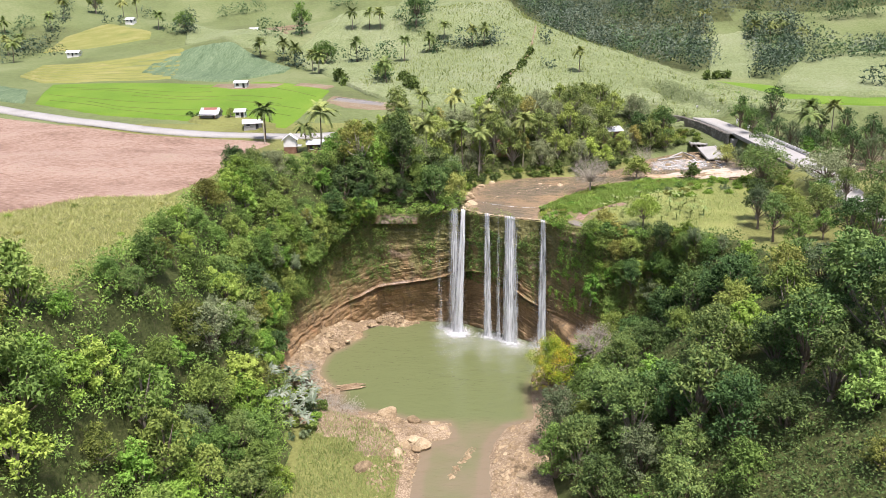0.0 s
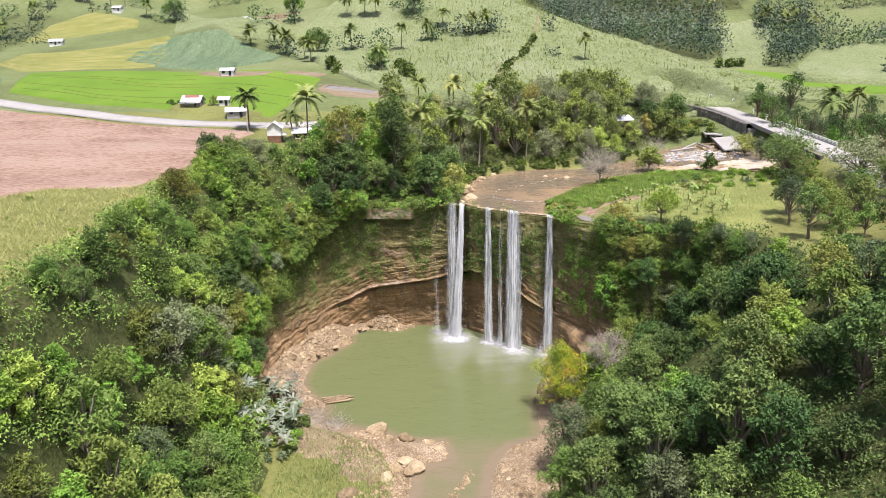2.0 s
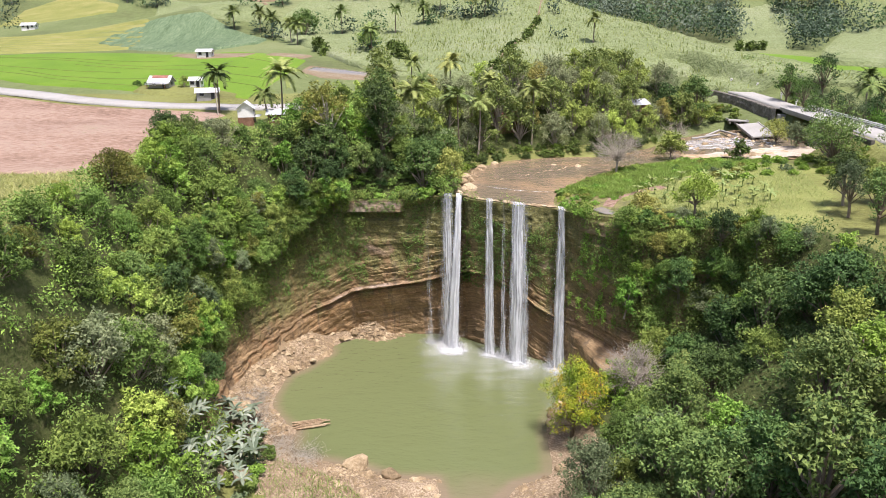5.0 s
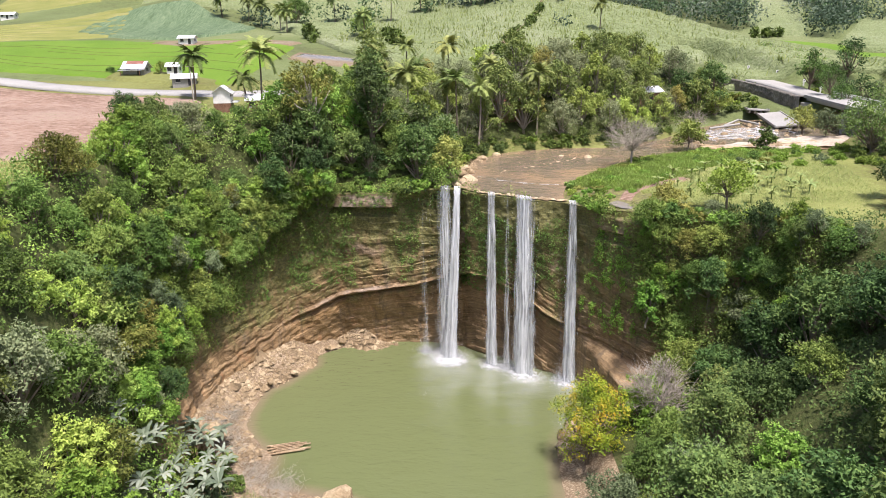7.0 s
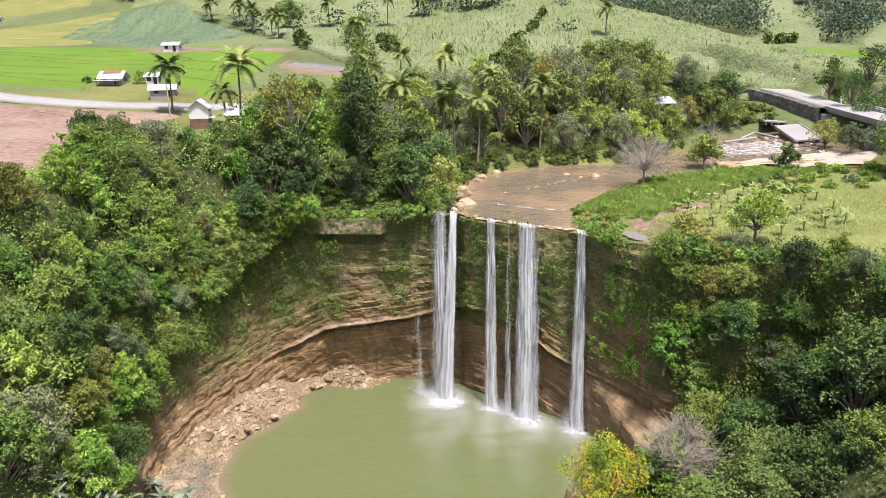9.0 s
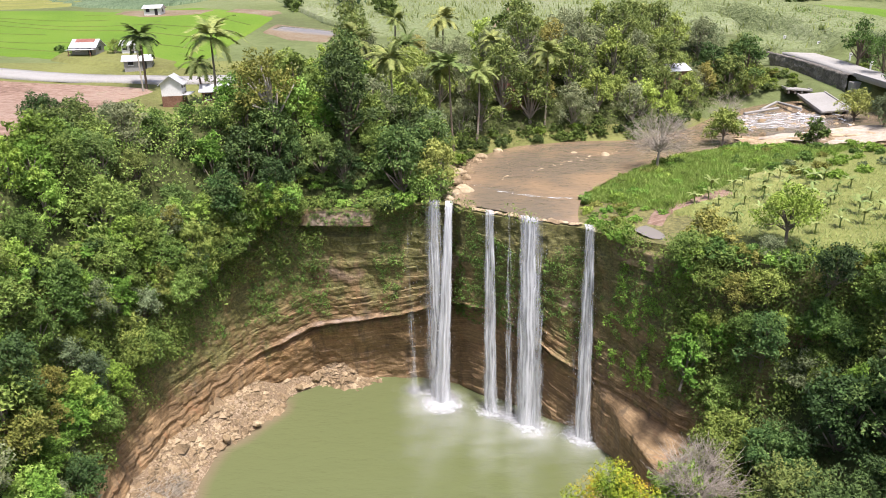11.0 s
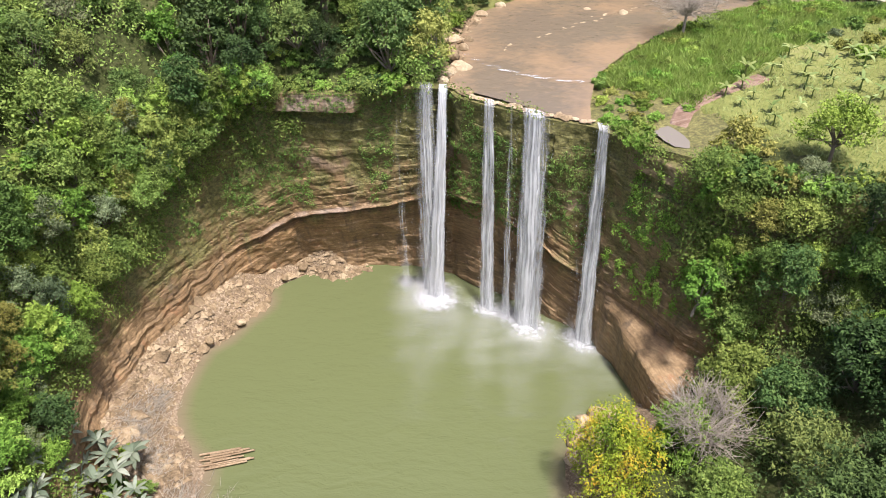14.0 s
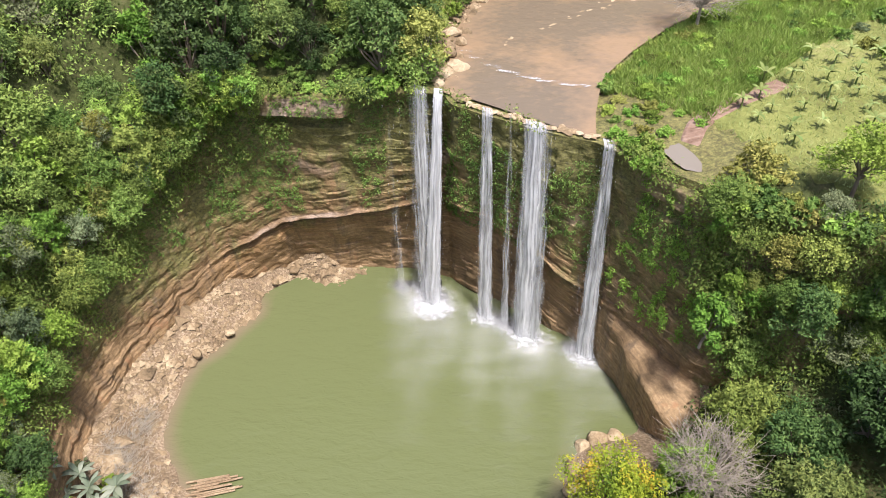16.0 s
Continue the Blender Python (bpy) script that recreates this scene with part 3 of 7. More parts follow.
zone = np.where(inside([(24, 166), (33, 157), (44, 151), (56, 146), (66, 158), (76, 186), (70, 204), (46, 204), (36, 196), (28, 187)], mx, my) & (zone != 2), 4, zone)
me.polygons.foreach_set("material_index", zone.ravel().astype(np.int32))
ground = new("ground", me)
tagged(ground, "grassy earth of the valley and gorge", "ground", kind="structure")

# ---- cliff: bedded wall round the plunge pool ----
# along the wall: rim x, y, foot x, y, height of the rim and of the soft seam
WALL = [(-46, 132, -30.5, 132, 30, 4), (-43, 142, -33, 142, 31, 4.5), (-41, 152, -34.5, 151, 31, 5), (-38, 162, -33, 160, 31, 5.2), (-32.5, 170, -30, 168.5, 31, 5.6), (-25.5, 175.5, -25.5, 176, 30.5, 7.4),
        (-17.5, 178, -18, 183, 29.4, 10.5), (-8, 177.2, -7, 184, 29.4, 12.0), (-2, 177.8, -1, 183, 29.9, 12.7), (4.2, 177, 5, 181, 30.15, 14.4), (5.2, 174.3, 8, 178, 30.15, 15.8), (9, 171.7, 12, 175, 30.15, 15.4),
        (13, 169.3, 16, 172, 30.15, 13.8), (17, 167.1, 20, 168.5, 30.15, 11.2), (20.5, 165.6, 22.6, 165.5, 30.15, 9.4), (23.5, 162.4, 23.2, 162.5, 30.2, 9.2), (26.5, 159.6, 24.6, 158.7, 30.4, 9),
        (29, 157, 25.8, 154.2, 30.8, 8.6), (32, 153, 26.6, 150.5, 31, 8), (38, 149.5, 29, 147, 31, 7), (46, 147, 36, 144, 31.5, 6), (53, 140, 44, 138, 31.5, 6)]


def build_cliff():
    n, rows = 500, 235
    line = resample(WALL, n)
    tan = np.gradient(line[:, :2], axis=0)
    tan /= np.linalg.norm(tan, axis=1)[:, None]
    out = np.stack([-tan[:, 1], tan[:, 0]], -1)                  # away from the pool
    run = np.concatenate([[0], np.cumsum(np.linalg.norm(np.diff(line[:, :2], axis=0), axis=1))])
    flange, pts, beds, fresh_rock, pale_rock = 7, [], [], [], []
    seam = line[:, 5] + 0.35 * rough(run, 0 * run, 7)            # height of the soft bed over which the rest juts out
    for j in range(flange):                                       # the top, back to the land behind
        d = 11.0 * (1 - j / flange)
        xy = line[:, :2] + out * d
        land = plateau(xy[:, 0], xy[:, 1])
        k = smooth(1.5, 9, d)
        pts.append(np.column_stack([xy, line[:, 4] * (1 - k) + (land - 0.12) * k]))
        beds.append(0 * d + line[:, 4])
        fresh_rock.append(0 * line[:, 4])
        pale_rock.append(0 * line[:, 4])
    behind = ((line[:, 2:4] - line[:, :2]) * out).sum(1) > 0.6   # the foot lies behind the rim: undercut
    soft = np.convolve(behind.astype(float), np.ones(23) / 23, "same")
    shelf = smooth(-19, -17.5, line[:, 0]) * smooth(-6.5, -8, line[:, 0]) + 0.4 * smooth(23.5, 25, line[:, 0]) * smooth(32, 30, line[:, 0])   # pale ledges under the rim
    right = smooth(20, 23, line[:, 0])
    for j in range(rows):
        k = j / (rows - 1)
        z = line[:, 4] * (1 - k) - 1.2 * k
        under = 0.12 * smooth(30, 15, z) + 0.14 * smooth(0.1, -0.5, z - seam) + 0.32 * smooth(-0.4, -9, z - seam)
        over = smooth(0, 1, k) * 0.35 + k * 0.65
        over = np.where(line[:, 0] > 20, 0.25 * smooth(28, 10, z) + 0.75 * smooth(0.4, -2.2, z - seam), over)
        w = soft * under + (1 - soft) * over
        dip = (seam - 13) * smooth(24, 14.5, z)                    # beds follow the seam and flatten out above it
        bed = z - dip + 0.25 * rough(run, 0 * run, 17)
        thick = np.where(bed < 12.6, 0.8, np.where(bed < 17, 0.42, np.where(bed < 22, 0.75, 1.35)))
        layer = np.floor(bed / thick + 0.25 * rough(run, 0 * run + 5, 6))
        step = (hashed(layer, 3.0 + 0 * layer) - 0.5) * np.where(bed < 17, 0.15, 0.36)
        step = step * (0.15 + 1.1 * smooth(-0.25, 0.4, rough(run + 90, z * 1.6, 5)))   # ledges come and go along the wall
        block = (hashed(np.floor(run / 2.3 + 3 * hashed(layer, 0 * layer)), layer) - 0.5) * 0.2
        step = step - shelf * (1.0 * smooth(27.0, 27.25, z) * smooth(29.6, 29.3, z) - 1.0 * smooth(25.2, 25.7, z) * smooth(27.2, 26.9, z))
        lip = -0.32 * np.exp(-((bed - 13.35) / 0.22) ** 2) + 0.5 * np.exp(-((bed - 12.7) / 0.3) ** 2)
        lump = rough(run, z * 0.3, 8.0) * 1.1 + rough(run + 40, z, 2.6) * 0.5 + rough(run + 7, z * 1.1, 0.8) * 0.16
        d = (step + block * (1 - 0.7 * right * (z < seam)) + lip * (0.35 + 0.65 * soft) + lump) * smooth(0.0, 0.05, k)
        xy = line[:, :2] * (1 - w[:, None]) + line[:, 2:4] * w[:, None] + out * d[:, None]
        pts.append(np.column_stack([xy, z]))
        beds.append(bed)
        pale_rock.append(np.clip(shelf * smooth(26.9, 27.2, z) * smooth(29.6, 29.3, z) + 0.9 * smooth(12.9, 13.1, bed) * smooth(14.1, 13.7, bed) * smooth(-24, -20, line[:, 0]) * smooth(-4, -12, line[:, 0]) + 0.5 * smooth(0.2, 0.5, rough(run, z * 0.8, 5)) * smooth(17, 19, z) * smooth(24, 22, z) * soft, 0, 1))
        fresh_rock.append(right * (smooth(0.3, -0.8, z - seam) + 0.42 * smooth(0.3, 1.5, z - seam)) + 0.75 * smooth(-24, -28, xy[:, 0]) * smooth(10, 5, z) + 0.5 * soft * smooth(-1.5, -4, z - seam))
    pts = np.stack(pts)
    me = grid_mesh("cliff", pts, ROCKFACE)
    me.polygons.foreach_set("use_smooth", np.zeros(len(me.polygons), bool))
    float_attribute(me, "bed", np.stack(beds))
    float_attribute(me, "ochre", np.clip(np.stack(fresh_rock), 0, 1))
    float_attribute(me, "pale", np.stack(pale_rock))
    me.materials.append(LITTER)
    kind = np.zeros((flange + rows - 1, n - 1), np.int32)
    kind[:flange - 1] = np.where((line[:-1, 0] < 3) | (line[:-1, 0] > 30), 1, 0)[None]
    me.polygons.foreach_set("material_index", kind.ravel())
    return new("cliff", me), pts[flange:], out, line


cliff, FACE, OUTWARD, RIMLINE = build_cliff()
tagged(cliff, "bedded brown rock wall of the gorge, mossy above and undercut below", "cliff", kind="structure")

# ---- water ----
def stream_level(x):
    return 30.42 + 1.7 * smooth(52, 92, x)


def build_pool():
    x, y = np.meshgrid(np.arange(-40, 34, 0.8), np.concatenate([np.arange(-70, 90, 4.0), np.arange(90, 192, 0.8)]))
    me = grid_mesh("pool_water", np.stack([x, y, np.zeros_like(x)], -1), POOLWATER)
    edge, _ = reach(POOL, x, y, True)
    shoal = np.where(inside(POOL, x, y), 0.85 * smooth(2.6, 0.2, edge) * smooth(178, 172, y) * smooth(20, 14, x), 1.0) + smooth(133, 124, y) * (0.62 + 0.5 * rough(x, y, 5))
    float_attribute(me, "shoal", np.clip(shoal, 0, 1))
    return new("pool_water", me)


tagged(build_pool(), "murky green plunge pool and its shallow outflow", "water", kind="structure")
pts = ruled(BANK_N, BANK_S, 150, 34, 0.0, lambda x, y: stream_level(x))
edge = np.abs(np.linspace(-1, 1, 34))[:, None] * np.ones(150)[None]
pts[:, :, 2] += 0.05 * rough(pts[..., 0], pts[..., 1], 1.6) + 0.16 * smooth(52, 60, pts[..., 0]) * rough(pts[..., 0], pts[..., 1], 2.5)
me = grid_mesh("river_water", pts, RIVERWATER)
float_attribute(me, "shoal", np.clip(smooth(0.4, 1, edge) * 0.6 + 1.4 * np.clip(rough(pts[..., 0], pts[..., 1], 9), 0, 1), 0, 1))
tagged(new("river_water", me), "shallow brown river running over its bed to the lip", "water", kind="structure")

# ---- falls ----
def uv_mesh(name, pts, uv, body, material):
    """A grid of points with texture places and an amount of water."""
    r, c = pts.shape[:2]
    me = mesh_of(name, pts.reshape(-1, 3).tolist(), sheet(r, c).tolist(), material)
    idx = np.empty(len(me.loops), np.int32)
    me.loops.foreach_get("vertex_index", idx)
    me.uv_layers.new(name="UVMap").data.foreach_set("uv", uv.reshape(-1, 2)[idx].astype(np.float32).ravel())
    float_attribute(me, "body", body)
    return me


def build_fall(x, y, wide, wide_low, throw, body, label, layers=3, slant=-0.55, drift=0.0):
    """Sheets of water from the lip down to the pool, one behind the other."""
    fall = thing("waterfall", (x, y, 0), label, "waterfall", "streams of the falls")
    dice = np.random.default_rng(int(abs(x) * 100))
    for s in range(min(layers, 3 if wide > 2 else 2)):
        rows, cols = 60, 21
        f = np.linspace(0, 1, rows)[:, None]
        u = np.linspace(-0.5, 0.5, cols)[None]
        drop = f ** 1.3
        z = 30.66 - 30.8 * drop - 0.2 * np.clip(f * 12, 0, 1) + 0 * u
        span = wide * (1 - drop) + wide_low * drop * dice.uniform(0.92, 1.12)
        wob = 0.10 * np.sin(u * 17 + s * 2 + f * 2.5) + 0.06 * np.sin(u * 41 + s)
        px = u * span + drift * drop + 0.06 * np.sin(z * 0.8 + s * 2)
        toss = throw * (0.8 + 0.2 * s) * (1 + 0.10 * np.sin(u * 9 + s * 1.7))
        py = slant * px - toss * np.sqrt(drop) - 0.30 - 0.12 * s + wob * np.clip(f * 6, 0, 1)
        py[0] += 1.1
        pts = np.stack([px, py, z], -1)
        uv = np.stack([u * span + 7 * s + 0 * f, (30 - z) / 14 + s * 2.3], -1)
        fade = 1 - np.abs(u * 2) ** (2.2 if wide > 2 else 1.6)
        amount = (body * (0.85 + 0.3 * drop) + 0.12 * np.sin(u * 11 + x) * (wide > 2)) * np.clip(fade * 1.35, 0, 1) + 0 * f
        part("stream", uv_mesh("stream", pts, uv, amount, FALLWATER), fall)
    foot = Vector((drift, -throw - 0.4, 0.06))
    r = np.linspace(0, 1, 10)[:, None]
    w = np.linspace(0, 2 * math.pi, 33)[None]
    size = 0.72 * wide_low + 1.5 * body + 0.3
    pts = np.stack([foot.x + np.cos(w) * r * size * 1.15, foot.y + np.sin(w) * r * size * 0.95 + slant * np.cos(w) * r * size * 0.5, foot.z + 0.35 * (1 - r) ** 2 + 0 * w], -1)
    part("foam", uv_mesh("foam", pts, pts[..., :2] * 1.0, (0.2 + 0.8 * body) * (1 - r) ** 0.8 + 0 * w, FOAM), fall, "white foam where the water lands")
    # drops: a burst round the foot, and stray ones down both edges of the stream
    n = int(1500 + 9000 * body)
    far = np.abs(dice.normal(size=n)) * (0.26 * wide_low + 0.30 + 0.55 * body)
    turn = dice.uniform(0, 6.283, n)
    up = dice.exponential(0.55 + 1.5 * body, n) * np.exp(-far / (0.5 * wide_low + 1.2))
    a = np.stack([foot.x + np.cos(turn) * far * 1.2, foot.y + np.sin(turn) * far * 0.8 + slant * np.cos(turn) * far * 0.6, 0.05 + up], -1)
    m = int(120 * body * (0.6 + 0.2 * wide))
    f = dice.random(m)
    drop = f ** 1.3
    span = wide * (1 - drop) + wide_low * drop
    px = dice.choice([-0.5, 0.5], m) * span * (0.92 + 0.10 * dice.normal(size=m) * (0.3 + drop)) + drift * drop
    b = np.stack([px, slant * px - throw * np.sqrt(drop) - 0.35 + 0.25 * dice.normal(size=m), 30.4 - 30.3 * drop], -1)
    at, tall = np.concatenate([a, b]), np.concatenate([np.full(n, 1.0), np.full(m, 3.0)])
    s_ = (0.022 + 0.045 * dice.random(n + m) ** 2)[:, None]
    w1 = dice.normal(size=(n + m, 3))
    w1 /= np.linalg.norm(w1, axis=1)[:, None]
    w2 = np.cross(w1, dice.normal(size=(n + m, 3)))
    w2 /= np.linalg.norm(w2, axis=1)[:, None]
    tip = w2 * s_ + np.stack([0 * tall, 0 * tall, -0.12 * (tall - 1)], -1)
    v = np.stack([at + w1 * s_ * 0.8, at - w1 * s_ * 0.8, at + tip], 1).reshape(-1, 3)
    part("spray", mesh_of("spray", v.tolist(), np.arange(len(v)).reshape(-1, 3).tolist(), DROPLETS, shade=False), fall, "white spray of drops")
    return fall


build_fall(1.4, 177.3, 5.6, 5.6, 2.0, 0.45, "broad veil of falling water with clear gaps")
build_fall(3.7, 176.4, 1.3, 2.6, 3.6, 1.0, "dense white jet of falling water", drift=-1.7, slant=-0.2)
build_fall(-2.4, 177.6, 1.3, 1.9, 1.2, 0.36, "thin veil of falling water beside the wall", 2)
build_fall(9.2, 171.7, 1.8, 2.6, 1.3, 0.60, "narrow white stream of falling water")
build_fall(11.7, 170.2, 0.9, 1.7, 1.2, 0.44, "thin white thread of falling water", 2)
build_fall(14.4, 168.5, 4.2, 4.6, 1.5, 0.59, "broad curtain of falling water in threads")
build_fall(21.5, 164.6, 1.6, 2.8, 1.3, 0.62, "narrow stream of falling water at the end of the lip")
build_fall(20.1, 165.4, 0.8, 1.4, 1.0, 0.30, "faint veil of falling water", 2)

# spray drifting low over the water in front of the falls, thickest at their feet
x, y = np.meshgrid(np.linspace(-12, 27, 60), np.linspace(140, 178, 60))
amount = 0 * x
for fx, fy, power in ((0.5, 175, 0.75), (2.6, 172.6, 0.8), (9.2, 170, 0.5), (14.4, 166.4, 0.7), (21.2, 163, 0.5)):
    amount = np.maximum(amount, power * np.exp(-((x - fx) / 4.2) ** 2 - ((y - fy + 1.5) / np.where(y < fy, 7.0, 2.5)) ** 2))
    amount = np.maximum(amount, 0.5 * power * np.exp(-((x - fx + 0.12 * (fy - y)) / 3.2) ** 2 - ((y - fy + 1.5) / np.where(y < fy, 15.0, 2.5)) ** 2))
me = uv_mesh("mist", np.stack([x, y, 0.10 + 0.15 * amount], -1), np.stack([x, y], -1), amount, MIST)
tagged(new("mist", me), "pale haze of spray low over the pool", "mist", kind="structure")

# white riffles where the river drops over its ledges
for line, label in (([(6.5, 187.5), (9.5, 183.5), (13.5, 180), (18, 178), (21.5, 177.2)], "white riffle across the river above the lip"), ([(57, 211), (62, 219), (66, 228), (70, 237)], "white water of the lower rapids"),
                    ([(66, 208), (71, 216), (75, 226), (79, 238)], "white water of the rapids"), ([(76, 208), (80, 218), (83, 230), (86, 240)], "white water under the bridge")):
    c = resample(line, 40)
    pts = np.stack([np.column_stack([c[:, 0] - 0.9 + 1.8 * k + 0.5 * np.sin(np.arange(40) * 1.1), c[:, 1] - 0.5 + 1.0 * k, stream_level(c[:, 0]) + 0.10 + 0.12 * math.sin(k * math.pi)]) for k in np.linspace(0, 1, 6)])
    body = 0.55 * np.sin(np.linspace(0, 1, 6) * math.pi)[:, None] * (0.75 + 0.5 * rough(c[:, 0] * 3, c[:, 1] * 3, 4.0))[None]
    tagged(new("riffle", uv_mesh("riffle", pts, pts[..., :2] * 1.0, body, RIFFLE)), label, "white water", kind="structure")

# ---- fields and roads laid on the land ----
def field(name, a, b, n, m, lift, material, label, category="field", wave=0.0):
    pts = ruled(a, b, n, m, lift)
    if wave:
        pts[..., 2] += wave * rough(pts[..., 0], pts[..., 1], 2.2)
    pts[0, :, 2] -= lift + 0.3
    pts[-1, :, 2] -= lift + 0.3
    pts[:, 0, 2] -= lift + 0.3
    pts[:, -1, 2] -= lift + 0.3
    return tagged(new(name, grid_mesh(name, pts, material)), label, category, kind="structure")


field("ploughed_field", [(-250, 305), (-150, 250), (-123, 236), (-92, 222.5), (-64, 215), (-49, 211)], [(-150, 165), (-118, 152), (-87, 142), (-76, 156), (-61, 156), (-55, 176)], 90, 60, 0.35, PLOUGHED, "bare ploughed field of pale reddish earth")
field("rice_field", [(-147, 268), (-110, 246), (-83, 239), (-62, 234), (-49, 228)], [(-163, 312), (-124, 306), (-95, 299), (-72, 307), (-43, 283)], 100, 50, 0.35, RICE, "bright green young rice field beside the road")
low = resample([(-190, 337), (-168, 316), (-122, 318), (-114, 322)], 40)
high = resample([(-200, 376), (-180, 372), (-150, 378), (-128, 376)], 40)
for k in range(8):                                               # stepped terraces, each a little higher, with an earth bank before it
    a, b = low + (high - low) * (k / 8), low + (high - low) * ((k + 0.8) / 8)
    field("rice_terrace", a.tolist(), b.tolist(), 50, 5, 0.7, RIPE, "yellowing rice terrace on the slope")
field("crop_field", [(-137, 341), (-107, 311), (-90, 309), (-71, 332)], [(-138, 354), (-124, 374), (-106, 380), (-70, 345)], 60, 40, 0.7, GREYCROP, "grey-green crop in rows on a round hill", wave=0.3)
field("cane_field", [(-145, 424), (-101, 373), (-74, 372)], [(-160, 480), (-120, 450), (-80, 392)], 60, 30, 1.4, CANE, "pale green sugarcane over a low hill", wave=0.9)
field("cane_field", [(-69, 381), (-46, 361), (-24, 360), (-9, 370)], [(-68, 402), (-44, 406), (-27, 403), (-14, 388)], 50, 24, 1.2, CANE, "round knoll of pale green sugarcane", wave=0.8)
field("hut_yard", [(-83, 238), (-66, 231), (-52, 224)], [(-84, 249), (-66, 245), (-52, 233)], 24, 10, 0.55, GRASSLAND, "dry trodden grass round the roadside huts", "yard")
field("crop_field", [(-205, 300), (-163, 275), (-150, 268)], [(-222, 335), (-184, 312), (-164, 297)], 40, 20, 0.6, GREYCROP, "grey-green crop beside the road", wave=0.3)
field("hill_field", [(-226, 424), (-192, 419), (-166, 430)], [(-222, 446), (-200, 458), (-168, 440)], 40, 20, 0.6, RIPE, "yellow-green field on a far hill", wave=0.3)
field("valley_rice", [(110, 279), (121, 274), (151, 264), (220, 268)], [(99, 309), (127, 303), (150, 279), (225, 290)], 50, 20, 0.4, RICE, "bright green rice field in the side valley")
field("cane_hill", [(-36, 288), (-18, 262), (-3, 258), (12, 250), (28, 267), (42, 279), (61, 274), (84, 270), (104, 265), (126, 261)], [(-75, 370), (-60, 420), (-25, 530), (0, 530), (15, 525), (28, 510), (45, 420), (78, 362), (98, 312), (130, 266)], 130, 120, 1.3, CANE, "long hill covered with tall sugarcane", wave=1.2)
field("cane_field", [(126, 286), (140, 282), (180, 279), (230, 300)], [(130, 302), (150, 330), (200, 352), (260, 345)], 50, 40, 2.0, CANE, "low mound of sugarcane in the side valley", wave=1.0)
field("cane_field", [(107, 315), (124, 313), (126, 318)], [(143, 420), (165, 428), (172, 424)], 40, 40, 1.6, CANE, "strip of sugarcane rising to the woods", wave=1.0)
field("bare_patch", [(-92, 293), (-80, 285), (-64, 288)], [(-92, 300), (-80, 302), (-62, 297)], 20, 10, 0.5, EARTH, "bare red earth round the hut", "earth")
field("bare_patch", [(-60, 290), (-46, 284)], [(-58, 298), (-42, 292)], 12, 8, 0.5, EARTH, "bare red earth above the rice", "earth")
field("bare_patch", [(-44, 266), (-30, 254), (-16, 252)], [(-42, 276), (-30, 272), (-14, 262)], 20, 10, 0.3, EARTH, "muddy bare ground below the cane hill", "earth")
field("mud_pond", [(-42, 268), (-30, 262), (-22, 259)], [(-40, 273), (-30, 270), (-21, 264)], 20, 8, 0.5, PUDDLEWATER, "pale muddy pond below the cane hill", "water")
field("hill_path", [(44, 392), (36, 345), (22, 300), (12, 252)], [(46, 392), (38, 345), (24, 300), (14, 252)], 60, 3, 2.2, EARTH, "red earth path up the cane hill", "path")
for k in range(6):
    y = 400 + 9 * k
    field("red_terrace", [(-112 + 3 * k, y), (-84 + 2 * k, y - 8)], [(-111 + 3 * k, y + 4.5), (-84 + 2 * k, y - 3.5)], 14, 4, 0.8, EARTH, "red earth terrace on the far slope", "terrace")
near_edge, far_edge = resample([(-145, 270), (-110, 248), (-83, 241), (-62, 236), (-50, 230)], 60), resample([(-160, 310), (-124, 304), (-95, 297), (-72, 304), (-45, 282)], 60)
for k, (f0, f1) in enumerate(((0.02, 0.7), (0.2, 1.0), (0.0, 0.55), (0.35, 1.0), (0.1, 0.9), (0.0, 0.62), (0.5, 1.0))):
    share = (k + 0.8) / 8.2 + 0.035 * np.sin(np.linspace(0, 7, 60) + 1.7 * k)
    c = (near_edge * (1 - share[:, None]) + far_edge * share[:, None])[int(f0 * 59):int(f1 * 59) + 1]
    n = np.gradient(c, axis=0)
    n = np.stack([n[:, 1], -n[:, 0]], -1) / np.linalg.norm(n, axis=1)[:, None]
    field("bund", (c - n * 0.3).tolist(), (c + n * 0.3).tolist(), 40, 4, 0.5, BUND, "low grassy bank between rice paddies", "bank")

LEFT_ROAD = [(-330, 345), (-250, 312), (-155, 261), (-123, 242), (-92, 228), (-78, 223.5), (-64, 221), (-49, 218), (-30, 221)]
UPPER_ROAD = [(80, 296), (84, 288), (88.5, 277), (91.5, 267), (93.8, 257), (95.3, 246), (95.6, 240)]
RIGHT_ROAD = [(91.8, 199), (91.2, 187), (89.5, 172), (86.5, 155), (86, 145), (88, 130), (92, 110)]


def road(name, line, width, label, lift=0.22, material=CONCRETE):
    c = resample(line, 120)
    t = np.gradient(c, axis=0)
    t /= np.linalg.norm(t, axis=1)[:, None]
    side = np.stack([t[:, 1], -t[:, 0]], -1)
    rows = []
    mid = plateau(c[:, 0], c[:, 1])
    for o, drop in ((-0.5, 0.5), (-0.5, 0.0), (-0.2, 0.0), (0.2, 0.0), (0.5, 0.0), (0.5, 0.5)):
        xy = c + side * o * width
        rows.append(np.column_stack([xy, np.maximum(mid, plateau(xy[:, 0], xy[:, 1])) + lift - drop]))
    return tagged(new(name, grid_mesh(name, np.stack(rows), material)), label, "road", kind="structure")


road("road", LEFT_ROAD, 6.5, "pale concrete country road")
road("road", RIGHT_ROAD, 6.5, "pale road leading up to the bridge")
